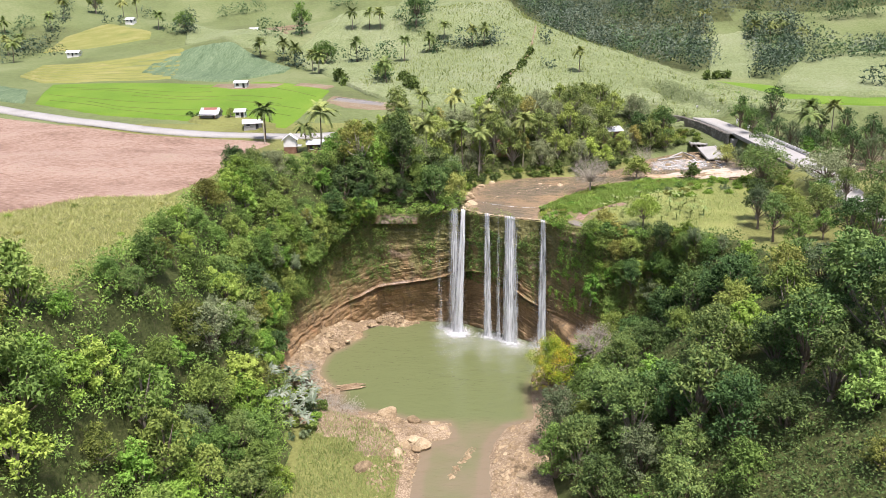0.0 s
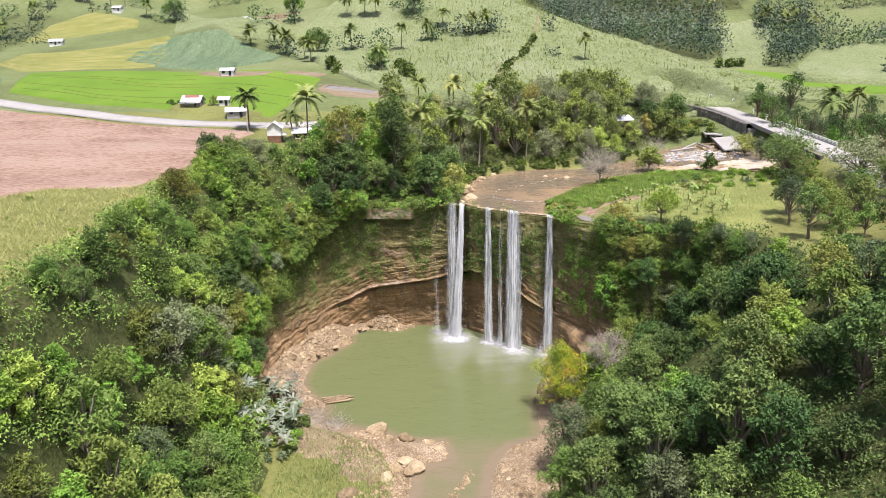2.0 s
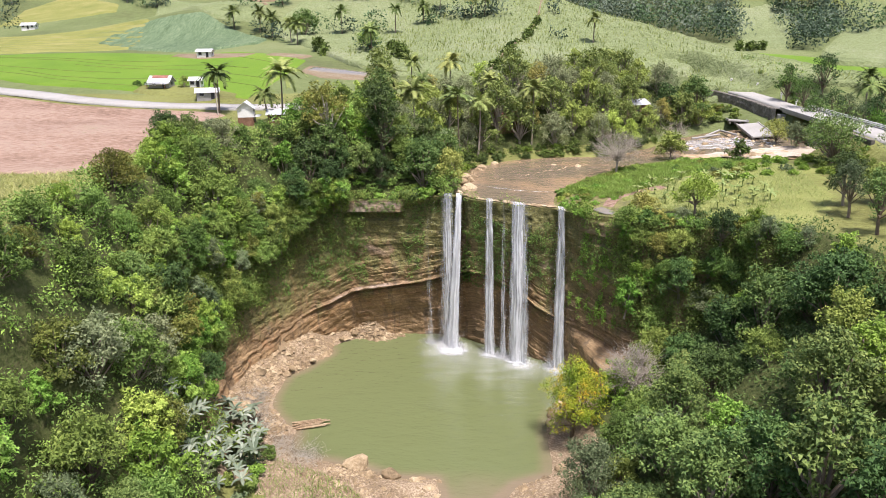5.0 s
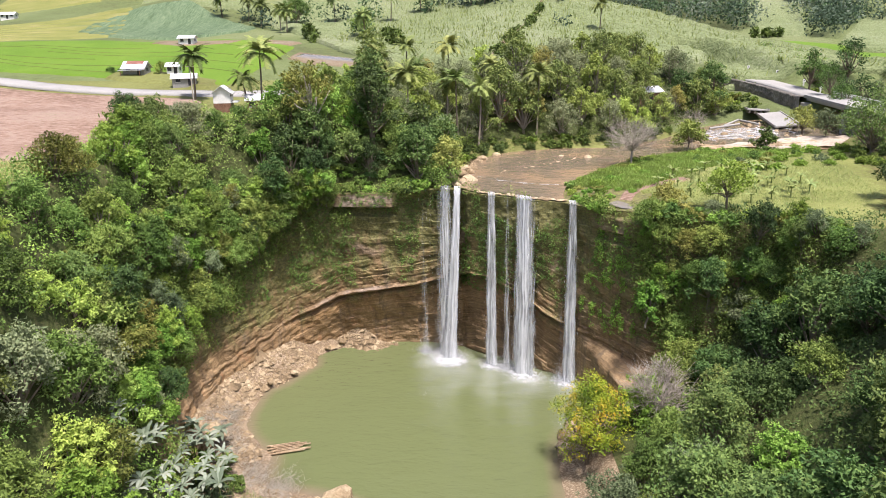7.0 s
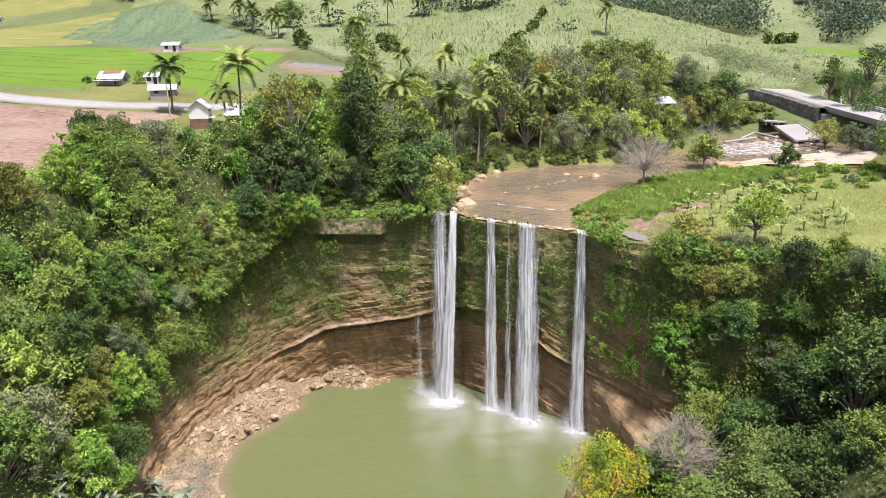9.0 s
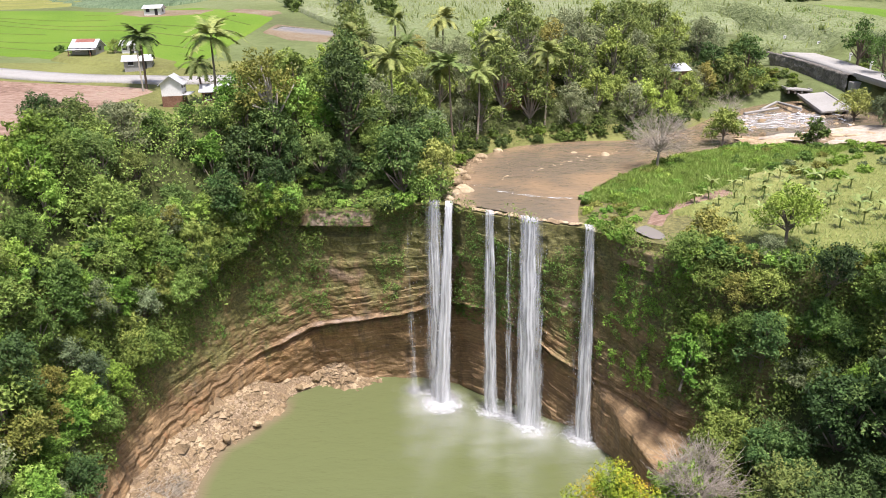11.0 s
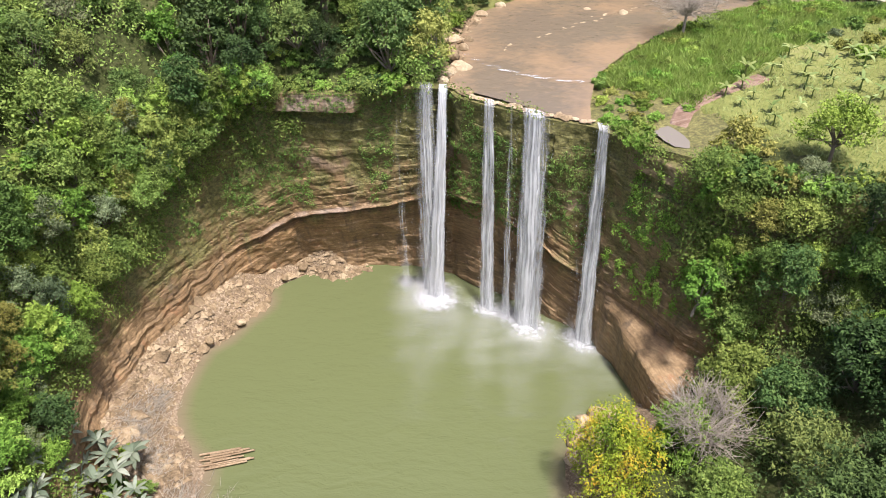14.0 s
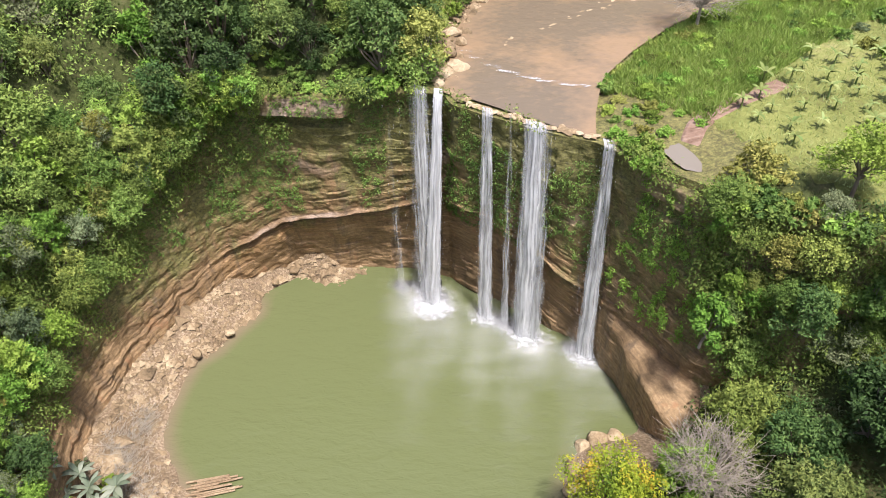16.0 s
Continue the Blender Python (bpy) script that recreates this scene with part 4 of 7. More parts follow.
road("road", UPPER_ROAD, 6.5, "pale road coming down to the bridge")
# ---- plants ----
def leaf_cloud(rng, clumps, count, size, squash=0.8, droop=0.25, slim=0.62):
    """Pointed leaves over the outsides of several clumps: (x, y, z, radius)."""
    weights = np.array([c[3] ** 2 for c in clumps])
    pick = rng.choice(len(clumps), count, p=weights / weights.sum())
    c = np.array(clumps)[pick]
    n = rng.normal(size=(count, 3))
    n[:, 2] = n[:, 2] * 0.9 + 0.35
    n /= np.linalg.norm(n, axis=1)[:, None]
    r = c[:, 3] * rng.uniform(0.72, 1.08, count) * (1 + 0.15 * rng.normal(size=count))
    pos = c[:, :3] + n * r[:, None] * np.array([1, 1, squash])
    axis_ = n + rng.normal(size=(count, 3)) * 0.75
    axis_[:, 2] -= droop
    axis_ /= np.linalg.norm(axis_, axis=1)[:, None]
    face = n + rng.normal(size=(count, 3)) * 0.45 + np.array([0, 0, 0.5])
    sidew = np.cross(axis_, face)
    sidew /= np.linalg.norm(sidew, axis=1)[:, None] + 1e-6
    up = np.cross(sidew, axis_)
    s = size * rng.uniform(0.6, 1.35, count)[:, None]
    a = pos - axis_ * s * 0.4 + sidew * s * slim * 0.5
    b = pos - axis_ * s * 0.4 - sidew * s * slim * 0.5
    t = pos + axis_ * s * 0.6 - up * s * 0.15
    verts = np.stack([a, b, t], 1).reshape(-1, 3)
    return verts, np.arange(3 * count).reshape(-1, 3)


def limb(verts, faces, a, b, r0, r1, sides=6, bend=None):
    """A tapered, slightly crooked limb from a to b."""
    a, b = Vector(a), Vector(b)
    axis_ = (b - a).normalized()
    u = axis_.orthogonal().normalized()
    v = axis_.cross(u)
    base = len(verts)
    steps = 4 if sides > 5 else 2
    for j in range(steps + 1):
        k = j / steps
        p = a.lerp(b, k) + (Vector(bend) * math.sin(k * math.pi) if bend else Vector())
        r = r0 * (1 - k) + r1 * k
        for i in range(sides):
            w = 2 * math.pi * i / sides
            verts.append(p + (u * math.cos(w) + v * math.sin(w)) * r)
    for j in range(steps):
        for i in range(sides):
            o, n = base + j * sides, base + (j + 1) * sides
            faces.append((o + i, o + (i + 1) % sides, n + (i + 1) % sides, n + i))
    faces.append(tuple(base + steps * sides + i for i in range(sides)))


def tufted(rng, spots, each=5):
    """Breaks every clump up into a core and several smaller tufts round its upper side, with gaps between them."""
    out = []
    for x, y, z, r in spots:
        out.append((x, y, z - r * 0.15, r * 0.5))
        for _ in range(each):
            n = rng.normal(size=3) + np.array([0, 0, 0.55])
            n *= r * rng.uniform(0.62, 0.95) / np.linalg.norm(n)
            out.append((x + n[0], y + n[1], z + n[2] * 0.85, r * rng.uniform(0.26, 0.46)))
    return out


def tree_meshes(seed, height, spread, clear, clumps, leaves, size, leaf, bark=BARK, squash=0.8, droop=0.25):
    """Trunk with limbs, and a crown of leaf clumps at the limbs' ends."""
    rng = np.random.default_rng(seed)
    tv, tf = [], []
    lean = rng.normal(size=2) * height * 0.03
    fork = Vector((lean[0], lean[1], height * clear))
    limb(tv, tf, (0, 0, -1.2), fork, height * 0.032, height * 0.022, 7, (lean[1] * 0.5, lean[0] * 0.5, 0))
    spots = []
    for i in range(clumps):
        w = i * 2.4 + rng.uniform(-0.5, 0.5)
        k = (i + 0.5) / clumps
        rad = spread * math.sqrt(k) * rng.uniform(0.65, 0.95) * 0.78
        top = height * (1 - 0.85 * (1 - clear) * k ** 1.15 * rng.uniform(0.5, 1.1)) - spread * 0.22 * rng.uniform(0.6, 1.5)
        cr = spread * rng.uniform(0.30, 0.48)
        p = (fork.x + rad * math.cos(w), fork.y + rad * math.sin(w), max(top, height * clear * 0.85))
        spots.append((*p, cr))
        limb(tv, tf, fork if i % 2 else fork * 0.8, (p[0], p[1], p[2] - cr * 0.2), height * 0.014, height * 0.005, 4, tuple(rng.normal(size=3) * 0.15))
    lv, lf = leaf_cloud(rng, tufted(rng, spots), leaves, size, squash, droop)
    return mesh_of("trunk", tv, tf, bark), mesh_of("crown", lv, lf, leaf, shade=False)


def tree_kind(seed, label, *args, name="tree", category="tree", **kw):
    t, c = tree_meshes(seed, *args, **kw)
    return t, c, label, name, category


KINDS = {
    "dark": [tree_kind(11, "tall broadleaf tree with a dark green crown", 11, 4.6, 0.28, 17, 3420, 0.39, LEAF_DARK),
             tree_kind(12, "tall broadleaf tree with a dark green crown", 12.5, 4.2, 0.32, 16, 3240, 0.39, LEAF_DARK, squash=1.0)],
    "mid": [tree_kind(21, "leafy green tree on the gorge slope", 8.5, 4.0, 0.22, 16, 3240, 0.35, LEAF_MID),
            tree_kind(22, "leafy green tree on the gorge slope", 9.5, 3.7, 0.25, 15, 3060, 0.38, LEAF_MID, squash=1.05, droop=0.5),
            tree_kind(23, "spreading green tree with layered foliage", 7.5, 4.7, 0.3, 17, 3420, 0.33, LEAF_MID, squash=0.6)],
    "light": [tree_kind(31, "fresh light green tree", 7.5, 3.5, 0.2, 14, 2700, 0.35, LEAF_LIGHT),
              tree_kind(32, "fresh light green tree", 8.5, 3.2, 0.22, 13, 2520, 0.38, LEAF_LIGHT, squash=1.1)],
    "grey": [tree_kind(41, "grey-green tree with fine foliage", 8.5, 4.0, 0.25, 16, 3960, 0.27, LEAF_GREY),
             tree_kind(42, "grey-green tree with fine foliage", 10, 3.7, 0.28, 15, 3600, 0.27, LEAF_GREY, squash=1.0)],
    "olive": [tree_kind(51, "olive-green tree with loose foliage", 9.0, 3.7, 0.4, 14, 2700, 0.32, LEAF_OLIVE)],
}


# the same kinds with finer leaves, for the trees round the pool
FINE = {
    "dark": [tree_kind(61, "broadleaf tree with a dense dark green crown", 10, 4.6, 0.25, 22, 6400, 0.32, LEAF_DARK), tree_kind(62, "broadleaf tree with a dense dark green crown", 11.5, 4.2, 0.28, 20, 5900, 0.32, LEAF_DARK, squash=1.0)],
    "mid": [tree_kind(63, "leafy green tree on the gorge slope", 8.5, 4.2, 0.22, 22, 5900, 0.31, LEAF_MID), tree_kind(64, "leafy green tree on the gorge slope", 9.5, 3.8, 0.25, 20, 5600, 0.32, LEAF_MID, squash=1.05, droop=0.5)],
    "light": [tree_kind(65, "fresh light green tree", 7.5, 3.5, 0.2, 18, 5000, 0.30, LEAF_LIGHT)],
    "grey": [tree_kind(66, "grey-green tree with fine foliage", 8.5, 4.0, 0.25, 20, 6000, 0.27, LEAF_GREY)],
    "olive": [tree_kind(67, "olive-green tree with loose foliage", 9.0, 3.7, 0.3, 18, 4800, 0.29, LEAF_OLIVE)],
}


SHRUB_LABEL = {"dark": "dark green shrub rooted in the gorge wall", "mid": "leafy green shrub rooted in the gorge wall", "light": "light green shrub rooted in the gorge wall",
               "grey": "grey-green shrub rooted in the gorge wall", "olive": "olive-green shrub rooted in the gorge wall"}


def plant(kind, x, y, size=1.0, group="", z=None, turn=None, which=None, shrub=False, fine=False):
    lib = (FINE if fine else KINDS)[kind]
    t, c, label, name, category = lib[PICK.randrange(len(lib)) if which is None else which]
    z = float(ground_height(x, y)) if z is None else z
    if shrub:
        name, category, label = "shrub", "shrub", SHRUB_LABEL[kind]
    ob = thing(name, (x, y, z), label, category, group, turn=PICK.uniform(0, 360) if turn is None else turn, size=size)
    part("trunk", t, ob)
    part("crown", c, ob)
    return ob


def bush_mesh(seed, spread, leaves, size, leaf, flat=0.7, lumps=6):
    rng = np.random.default_rng(seed)
    spots = [(0, 0, spread * 0.3, spread * 0.6)]
    for i in range(lumps):
        w = i * 6.283 / lumps + rng.uniform(-0.4, 0.4)
        spots.append((math.cos(w) * spread * 0.6, math.sin(w) * spread * 0.6, spread * rng.uniform(0.1, 0.5) * flat, spread * rng.uniform(0.3, 0.5)))
    v, f = leaf_cloud(rng, tufted(rng, spots, 4), leaves, size, flat, 0.3)
    return mesh_of("bush", v, f, leaf, shade=False)


BUSHES = {"dark": [bush_mesh(1, 2.2, 992, 0.44, LEAF_DARK), bush_mesh(2, 2.0, 896, 0.47, LEAF_DARK, 1.0)],
          "mid": [bush_mesh(3, 2.2, 992, 0.42, LEAF_MID), bush_mesh(4, 1.9, 896, 0.47, LEAF_MID, 1.0), bush_mesh(5, 2.5, 1056, 0.42, LEAF_MID, 0.5)],
          "light": [bush_mesh(6, 2.0, 896, 0.42, LEAF_LIGHT), bush_mesh(7, 2.2, 896, 0.47, LEAF_LIGHT, 0.9)],
          "grey": [bush_mesh(8, 2.2, 1216, 0.34, LEAF_GREY)], "olive": [bush_mesh(9, 2.1, 896, 0.41, LEAF_OLIVE)]}
BUSH_LABEL = {"dark": "dark green bush on the slope", "mid": "leafy green bush on the slope", "light": "light green leafy bush", "grey": "grey-green bush with small leaves", "olive": "yellowish green leafy bush"}
PICK = random.Random(5)


def bush(kind, x, y, size=1.0, z=None, tip=(0, 0)):
    z = float(ground_height(x, y)) if z is None else z
    ob = new("bush", PICK.choice(BUSHES[kind]))
    ob.matrix_basis = pose(x, y, z, tip[0], tip[1], PICK.uniform(0, 360)) @ Matrix.Diagonal((size, size, size * PICK.uniform(0.8, 1.15), 1))
    return tagged(ob, BUSH_LABEL[kind], "bush", "undergrowth")


def scrub(points, weights, low, high, label):
    """Low bushes too many to count, joined by colour."""
    heaps = {}
    for x, y, z in points:
        kind, size = choose(weights), PICK.uniform(low, high)
        v, t = mesh_arrays(PICK.choice(BUSHES[kind]))
        a = np.array(pose(x, y, z, 0, 0, PICK.uniform(0, 360)) @ Matrix.Scale(size, 4))
        heaps.setdefault(kind, []).append((v @ a[:3, :3].T + a[:3, 3], t))
    for kind, pieces in heaps.items():
        joined("scrub", pieces, BUSHES[kind][0].materials[0], {"dark": "dark green ", "mid": "green ", "light": "light green ", "grey": "grey-green ", "olive": "yellowish green "}[kind] + label, "bushes")


def choose(weights):
    total, r = sum(weights.values()), PICK.uniform(0, sum(weights.values()))
    for k, w in weights.items():
        r -= w
        if r <= 0:
            return k
    return k


def sown(poly, gap, tries=4000):
    """Evenly scattered plan points in a polygon, no two nearer than the gap."""
    xs, ys = [p[0] for p in poly], [p[1] for p in poly]
    dice = np.random.default_rng(PICK.randrange(10 ** 6))
    px, py = dice.uniform(min(xs), max(xs), tries), dice.uniform(min(ys), max(ys), tries)
    keep = inside(poly, px, py)
    cells, out = {}, []
    for x, y in zip(px[keep].tolist(), py[keep].tolist()):
        i, j = int(x // gap), int(y // gap)
        if any(math.dist((x, y), p) < gap for a in (i - 1, i, i + 1) for b in (j - 1, j, j + 1) for p in cells.get((a, b), ())):
            continue
        cells.setdefault((i, j), []).append((x, y))
        out.append((x, y))
    return out


def mesh_arrays(me):
    v = np.empty(len(me.vertices) * 3, np.float32)
    me.vertices.foreach_get("co", v)
    t = np.empty(len(me.polygons) * 3, np.int32)
    me.loops.foreach_get("vertex_index", t)
    return v.reshape(-1, 3), t.reshape(-1, 3)


def joined(name, pieces, material, label, category):
    """One mesh of kind stuff out of many (vertices, triangles)."""
    verts, tris, base = [], [], 0
    for v, t in pieces:
        verts.append(v)
        tris.append(t + base)
        base += len(v)
    v, t = np.concatenate(verts), np.concatenate(tris)
    me = mesh_of(name, v.tolist(), t.tolist(), material, shade=False)
    return tagged(new(name, me), label, category, kind="stuff")


def lands(x, y):
    """The ground, or the cliff's top where that covers it."""
    x, y = np.asarray(x, float), np.asarray(y, float)
    g, top = ground_height(x, y), plateau(x, y) - 0.12
    d = np.hypot(RIMLINE[:, 0][None] - x[:, None], RIMLINE[:, 1][None] - y[:, None])
    i = d.argmin(1)
    side = (x - RIMLINE[i, 0]) * OUTWARD[i, 0] + (y - RIMLINE[i, 1]) * OUTWARD[i, 1]
    k = smooth(1.5, 9, side)
    on = (side > 0) & (d.min(1) < 11) & (i > 3) & (i < len(RIMLINE) - 4)
    return np.where(on, np.maximum(g, RIMLINE[i, 4] * (1 - k) + top * k), g)


def land(x, y):
    return float(lands([x], [y])[0])


def stand(points):
    """The points with the height of the land under them."""
    if not points:
        return []
    p = np.array(points)
    return [(x, y, float(z)) for (x, y), z in zip(points, lands(p[:, 0], p[:, 1]))]


def face_at(i, z):
    """The point of the cliff's face at that step along it and height, and the way out of the wall."""
    col = FACE[:, i]
    return Vector((float(np.interp(-z, -col[:, 2], col[:, 0])), float(np.interp(-z, -col[:, 2], col[:, 1])), z)), Vector((-OUTWARD[i, 0], -OUTWARD[i, 1], 0.35)).normalized()



def grove(points, weights, low, high, sink, name, label, stride=2):
    """A wood seen from afar: whole trees joined into one mesh."""
    verts, faces, mats, slots = [], [], [], []
    for x, y, z in points:
        lib = KINDS[choose(weights)]
        size, turn = PICK.uniform(low, high), PICK.uniform(0, 6.283)
        m = Matrix.Translation((x, y, z - sink)) @ Matrix.Rotation(turn, 4, "Z") @ Matrix.Scale(size, 4)
        a = np.array(m)
        for me in lib[PICK.randrange(len(lib))][:2]:
            co = np.empty(len(me.vertices) * 3, np.float32)
            me.vertices.foreach_get("co", co)
            base = sum(len(v) for v in verts)
            verts.append(co.reshape(-1, 3) @ a[:3, :3].T + a[:3, 3])
            if me.materials[0] not in slots:
                slots.append(me.materials[0])
            k = slots.index(me.materials[0])
            kept = [tuple(base + i for i in p.vertices) for j, p in enumerate(me.polygons) if len(p.vertices) > 3 or j % stride == 0]
            faces += kept
            mats += [k] * len(kept)
    me = mesh_of(name, np.concatenate(verts).tolist(), faces, slots[0], shade=False)
    for m in slots[1:]:
        me.materials.append(m)
    me.polygons.foreach_set("material_index", np.array(mats, np.int32))
    return tagged(new(name, me), label, "woods", kind="stuff")


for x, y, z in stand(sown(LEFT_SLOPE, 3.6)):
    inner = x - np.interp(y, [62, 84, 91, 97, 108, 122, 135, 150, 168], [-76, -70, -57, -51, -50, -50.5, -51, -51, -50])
    if y < 84 and x > -46:                                        # lower slope left unplanted, as the camera never sees it
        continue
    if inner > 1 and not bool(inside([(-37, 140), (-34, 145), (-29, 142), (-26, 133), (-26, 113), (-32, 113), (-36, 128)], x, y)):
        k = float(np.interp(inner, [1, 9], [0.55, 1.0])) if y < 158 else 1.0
        # light kinds favoured: sunlight on this side is put into the leaf colours
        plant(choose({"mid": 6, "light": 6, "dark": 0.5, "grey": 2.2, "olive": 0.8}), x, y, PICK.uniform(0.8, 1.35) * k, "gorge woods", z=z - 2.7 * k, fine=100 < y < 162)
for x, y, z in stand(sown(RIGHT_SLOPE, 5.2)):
    if (x < 33.5 and y > 147) or (y < 84 and x < 46):            # cleared to show rock and rain pool; slope out of the camera's view unplanted
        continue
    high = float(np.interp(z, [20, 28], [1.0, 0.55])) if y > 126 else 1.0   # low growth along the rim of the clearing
    # dark kinds low on this side: shade is put into the leaf colours
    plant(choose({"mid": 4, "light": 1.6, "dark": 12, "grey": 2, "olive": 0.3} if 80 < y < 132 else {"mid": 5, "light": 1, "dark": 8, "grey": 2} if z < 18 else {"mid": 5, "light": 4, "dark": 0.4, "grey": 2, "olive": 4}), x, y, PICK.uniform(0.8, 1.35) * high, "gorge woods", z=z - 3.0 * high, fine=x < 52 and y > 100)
for x, y, z in stand(sown(LEFT_RIM, 3.5)):
    low = -40 < x < -30 and y > 164                               # kept low so the camera sees the house behind
    plant(choose({"dark": 2.6, "mid": 5, "grey": 1.4, "light": 2.4}), x, y, PICK.uniform(0.9, 1.25) * (0.66 if low else 0.78 if x < -40 else 1.0), "woods on the rim", z=z - (2.6 if low else 2.4), fine=y < 176)
for x, y, z in stand(sown([(-22, 181.5), (-17, 181.5), (-4, 181), (-3, 187), (-12, 188), (-22, 187)], 3.0)):
    plant(choose({"dark": 4, "mid": 5, "light": 1.5}), x, y, PICK.uniform(0.55, 0.85), "woods on the rim", z=z - 1.2, fine=True)
grove(stand(sown(NORTH_BANK, 4.6)), {"dark": 1.6, "mid": 5, "grey": 4, "olive": 0.8, "light": 2.0}, 0.85, 1.3, 2.2, "bank_woods", "mixed green woods on the far river bank", 1)
grove(stand(sown(ROAD_SIDE, 11.5)), {"dark": 4, "mid": 4, "grey": 2, "light": 1}, 0.8, 1.2, 0.0, "roadside_woods", "mixed green woods beside the bridge road")
grove(stand(sown([(96, 252), (106, 262), (140, 258), (150, 215), (98, 208)], 7.5)), {"dark": 3, "mid": 4, "grey": 2, "light": 1}, 0.75, 1.2, 1.0, "bridge_woods", "mixed green woods beyond the bridge")
for x, y, z in stand(sown([(62, 262), (73, 260), (74, 252), (70, 246), (62, 252)], 4.2)):
    plant(choose({"dark": 4, "grey": 3, "mid": 2}), x, y, PICK.uniform(0.8, 1.15), "woods by the bridge", z=z - 1.0)
for x, y, z in stand(sown(ROAD_BELOW, 5.6)):
    plant(choose({"dark": 5, "mid": 3, "grey": 2}), x, y, PICK.uniform(0.6, 0.95), "roadside woods", z=z)

# trees that root in the walls and lean out
for i in range(8, len(RIMLINE) - 8, 3):
    x, y = RIMLINE[i, :2]
    low = float(np.interp(y, [132, 140, 152, 160, 168, 175, 177], [6, 9, 12, 15, 19, 25, 28])) if x < -19 else float(np.interp(x, [30, 32, 35, 38], [40, 22, 9, 4]))
    for k in range(2):
        z = PICK.uniform(low, 31)
        if z < low or (x > -19 and x < 27) or PICK.random() < 0.2:
            continue
        p, o = face_at(i, z)
        # leaf mix leans light: daylight on the walls is put into leaf colours
        ob = plant(choose({"mid": 5, "light": 4, "dark": 1.2, "grey": 1, "olive": 0.8} if x < 0 else {"mid": 5, "light": 3, "dark": 1.4, "grey": 1.5, "olive": 1.6}), p.x, p.y, PICK.uniform(0.42, 0.72) * (1.2 if x < 0 else 1.0), "shrubs on the gorge wall", z=p.z - 1.6, shrub=True)
        ob.matrix_basis = Matrix.Translation(p - Vector((0, 0, 1.4))) @ Matrix.Rotation(radians(PICK.uniform(12, 30)), 4, Vector((0, 0, 1)).cross(o)) @ Matrix.Rotation(PICK.uniform(0, 6.28), 4, "Z") @ Matrix.Scale(ob.scale[0], 4)

# bushes along the rims and the water, each one apart
for i in range(9, len(RIMLINE) - 9):
    x, y, fx, fy, top = RIMLINE[i, :5]
    if (x < -2.6 or x > 22.6) and i % 3 == 0 and not 25.0 < x < 30.6:
        o = PICK.uniform(4.2, 5.5) if -19 < x < -7 else PICK.uniform(-0.4, 2.2)
        bush(choose({"mid": 4, "dark": 3 if x < 0 else 1, "light": 2, "olive": 1}), x + OUTWARD[i, 0] * o, y + OUTWARD[i, 1] * o, PICK.uniform(0.6, 1.05), z=top + PICK.uniform(-0.4, 0.4))
for x, y, z in stand(sown([(21.5, 171), (24, 180), (29, 188), (36, 196), (46, 204), (56, 207.5), (62, 207), (62, 202), (50, 197), (40, 189), (33, 181), (29, 172), (26, 166), (22.5, 166)], 2.0)):
    bush(choose({"light": 6, "mid": 2, "olive": 0.8}), x, y, PICK.uniform(0.35, 0.8), z=z - 0.2)
scrub(stand(sown([(-53, 150), (-53, 110), (-58, 96), (-120, 96), (-130, 148), (-90, 141), (-76, 152)], 7.5)), {"olive": 3, "light": 3, "mid": 2, "grey": 1}, 0.18, 0.42, "weeds in the tall grass")
scrub(stand(sown([(24, 168), (30, 165), (38, 174), (48, 184), (60, 192), (66, 198), (52, 203), (38, 194), (28, 182)], 2.3)), {"light": 6, "mid": 3, "olive": 1}, 0.22, 0.5, "weeds between the river and the clearing")
scrub(stand(sown([(50, 200), (62, 204), (72, 200), (76, 190), (70, 180), (58, 178), (48, 190)], 3.2)), {"light": 4, "mid": 3, "olive": 1, "grey": 1}, 0.4, 0.8, "bushes scattered over the clearing")
scrub(stand(sown([(5.4, 196), (9, 206), (17, 214.5), (28, 217.5), (39, 217.5), (52, 228), (58, 236), (50, 232), (38, 222), (26, 222), (12, 217), (3, 206)], 2.6)), {"mid": 4, "dark": 3, "light": 1}, 0.6, 1.1, "bushes along the far river bank")
for x, y, z in stand(sown([(-20, 180), (-17, 179.6), (-8, 179), (-3, 179), (-3, 184), (-10, 186), (-20, 185)], 1.5)):
    bush(choose({"mid": 4, "light": 4, "dark": 1}), x, y, PICK.uniform(0.5, 0.8), z=z + 0.2)

# undergrowth: leaves over the steep ground between the trees
rng = np.random.default_rng(77)


def carpet(poly, clumps, per, size, radius, leaf, name, label, lift=2.2, gap=1.7, category="undergrowth"):
    spots = [(x, y, z + rng.uniform(0, lift), rng.uniform(*radius)) for x, y, z in stand(sown(poly, gap, clumps))]
    v, f = leaf_cloud(rng, spots, len(spots) * per, size, 0.8, 0.3)
    return joined(name, [(v, f)], leaf, label, category)


carpet(LEFT_SLOPE, 16000, 105, 0.36, (1.1, 2.2), LEAF_MID, "undergrowth", "dense green undergrowth on the slope", lift=2.2, gap=1.55)
carpet(LEFT_SLOPE, 6000, 90, 0.34, (1.1, 2.3), LEAF_LIGHT, "undergrowth", "light green growth scrambling over the slope", lift=3.2, gap=3.4)
carpet(RIGHT_SLOPE, 9000, 100, 0.36, (1.1, 2.2), LEAF_DARK, "undergrowth", "dense dark undergrowth on the slope", lift=1.0)
carpet(LEFT_RIM, 5000, 90, 0.38, (1.3, 2.5), LEAF_MID, "undergrowth", "dense green undergrowth on the rim", lift=3.6, gap=1.5)
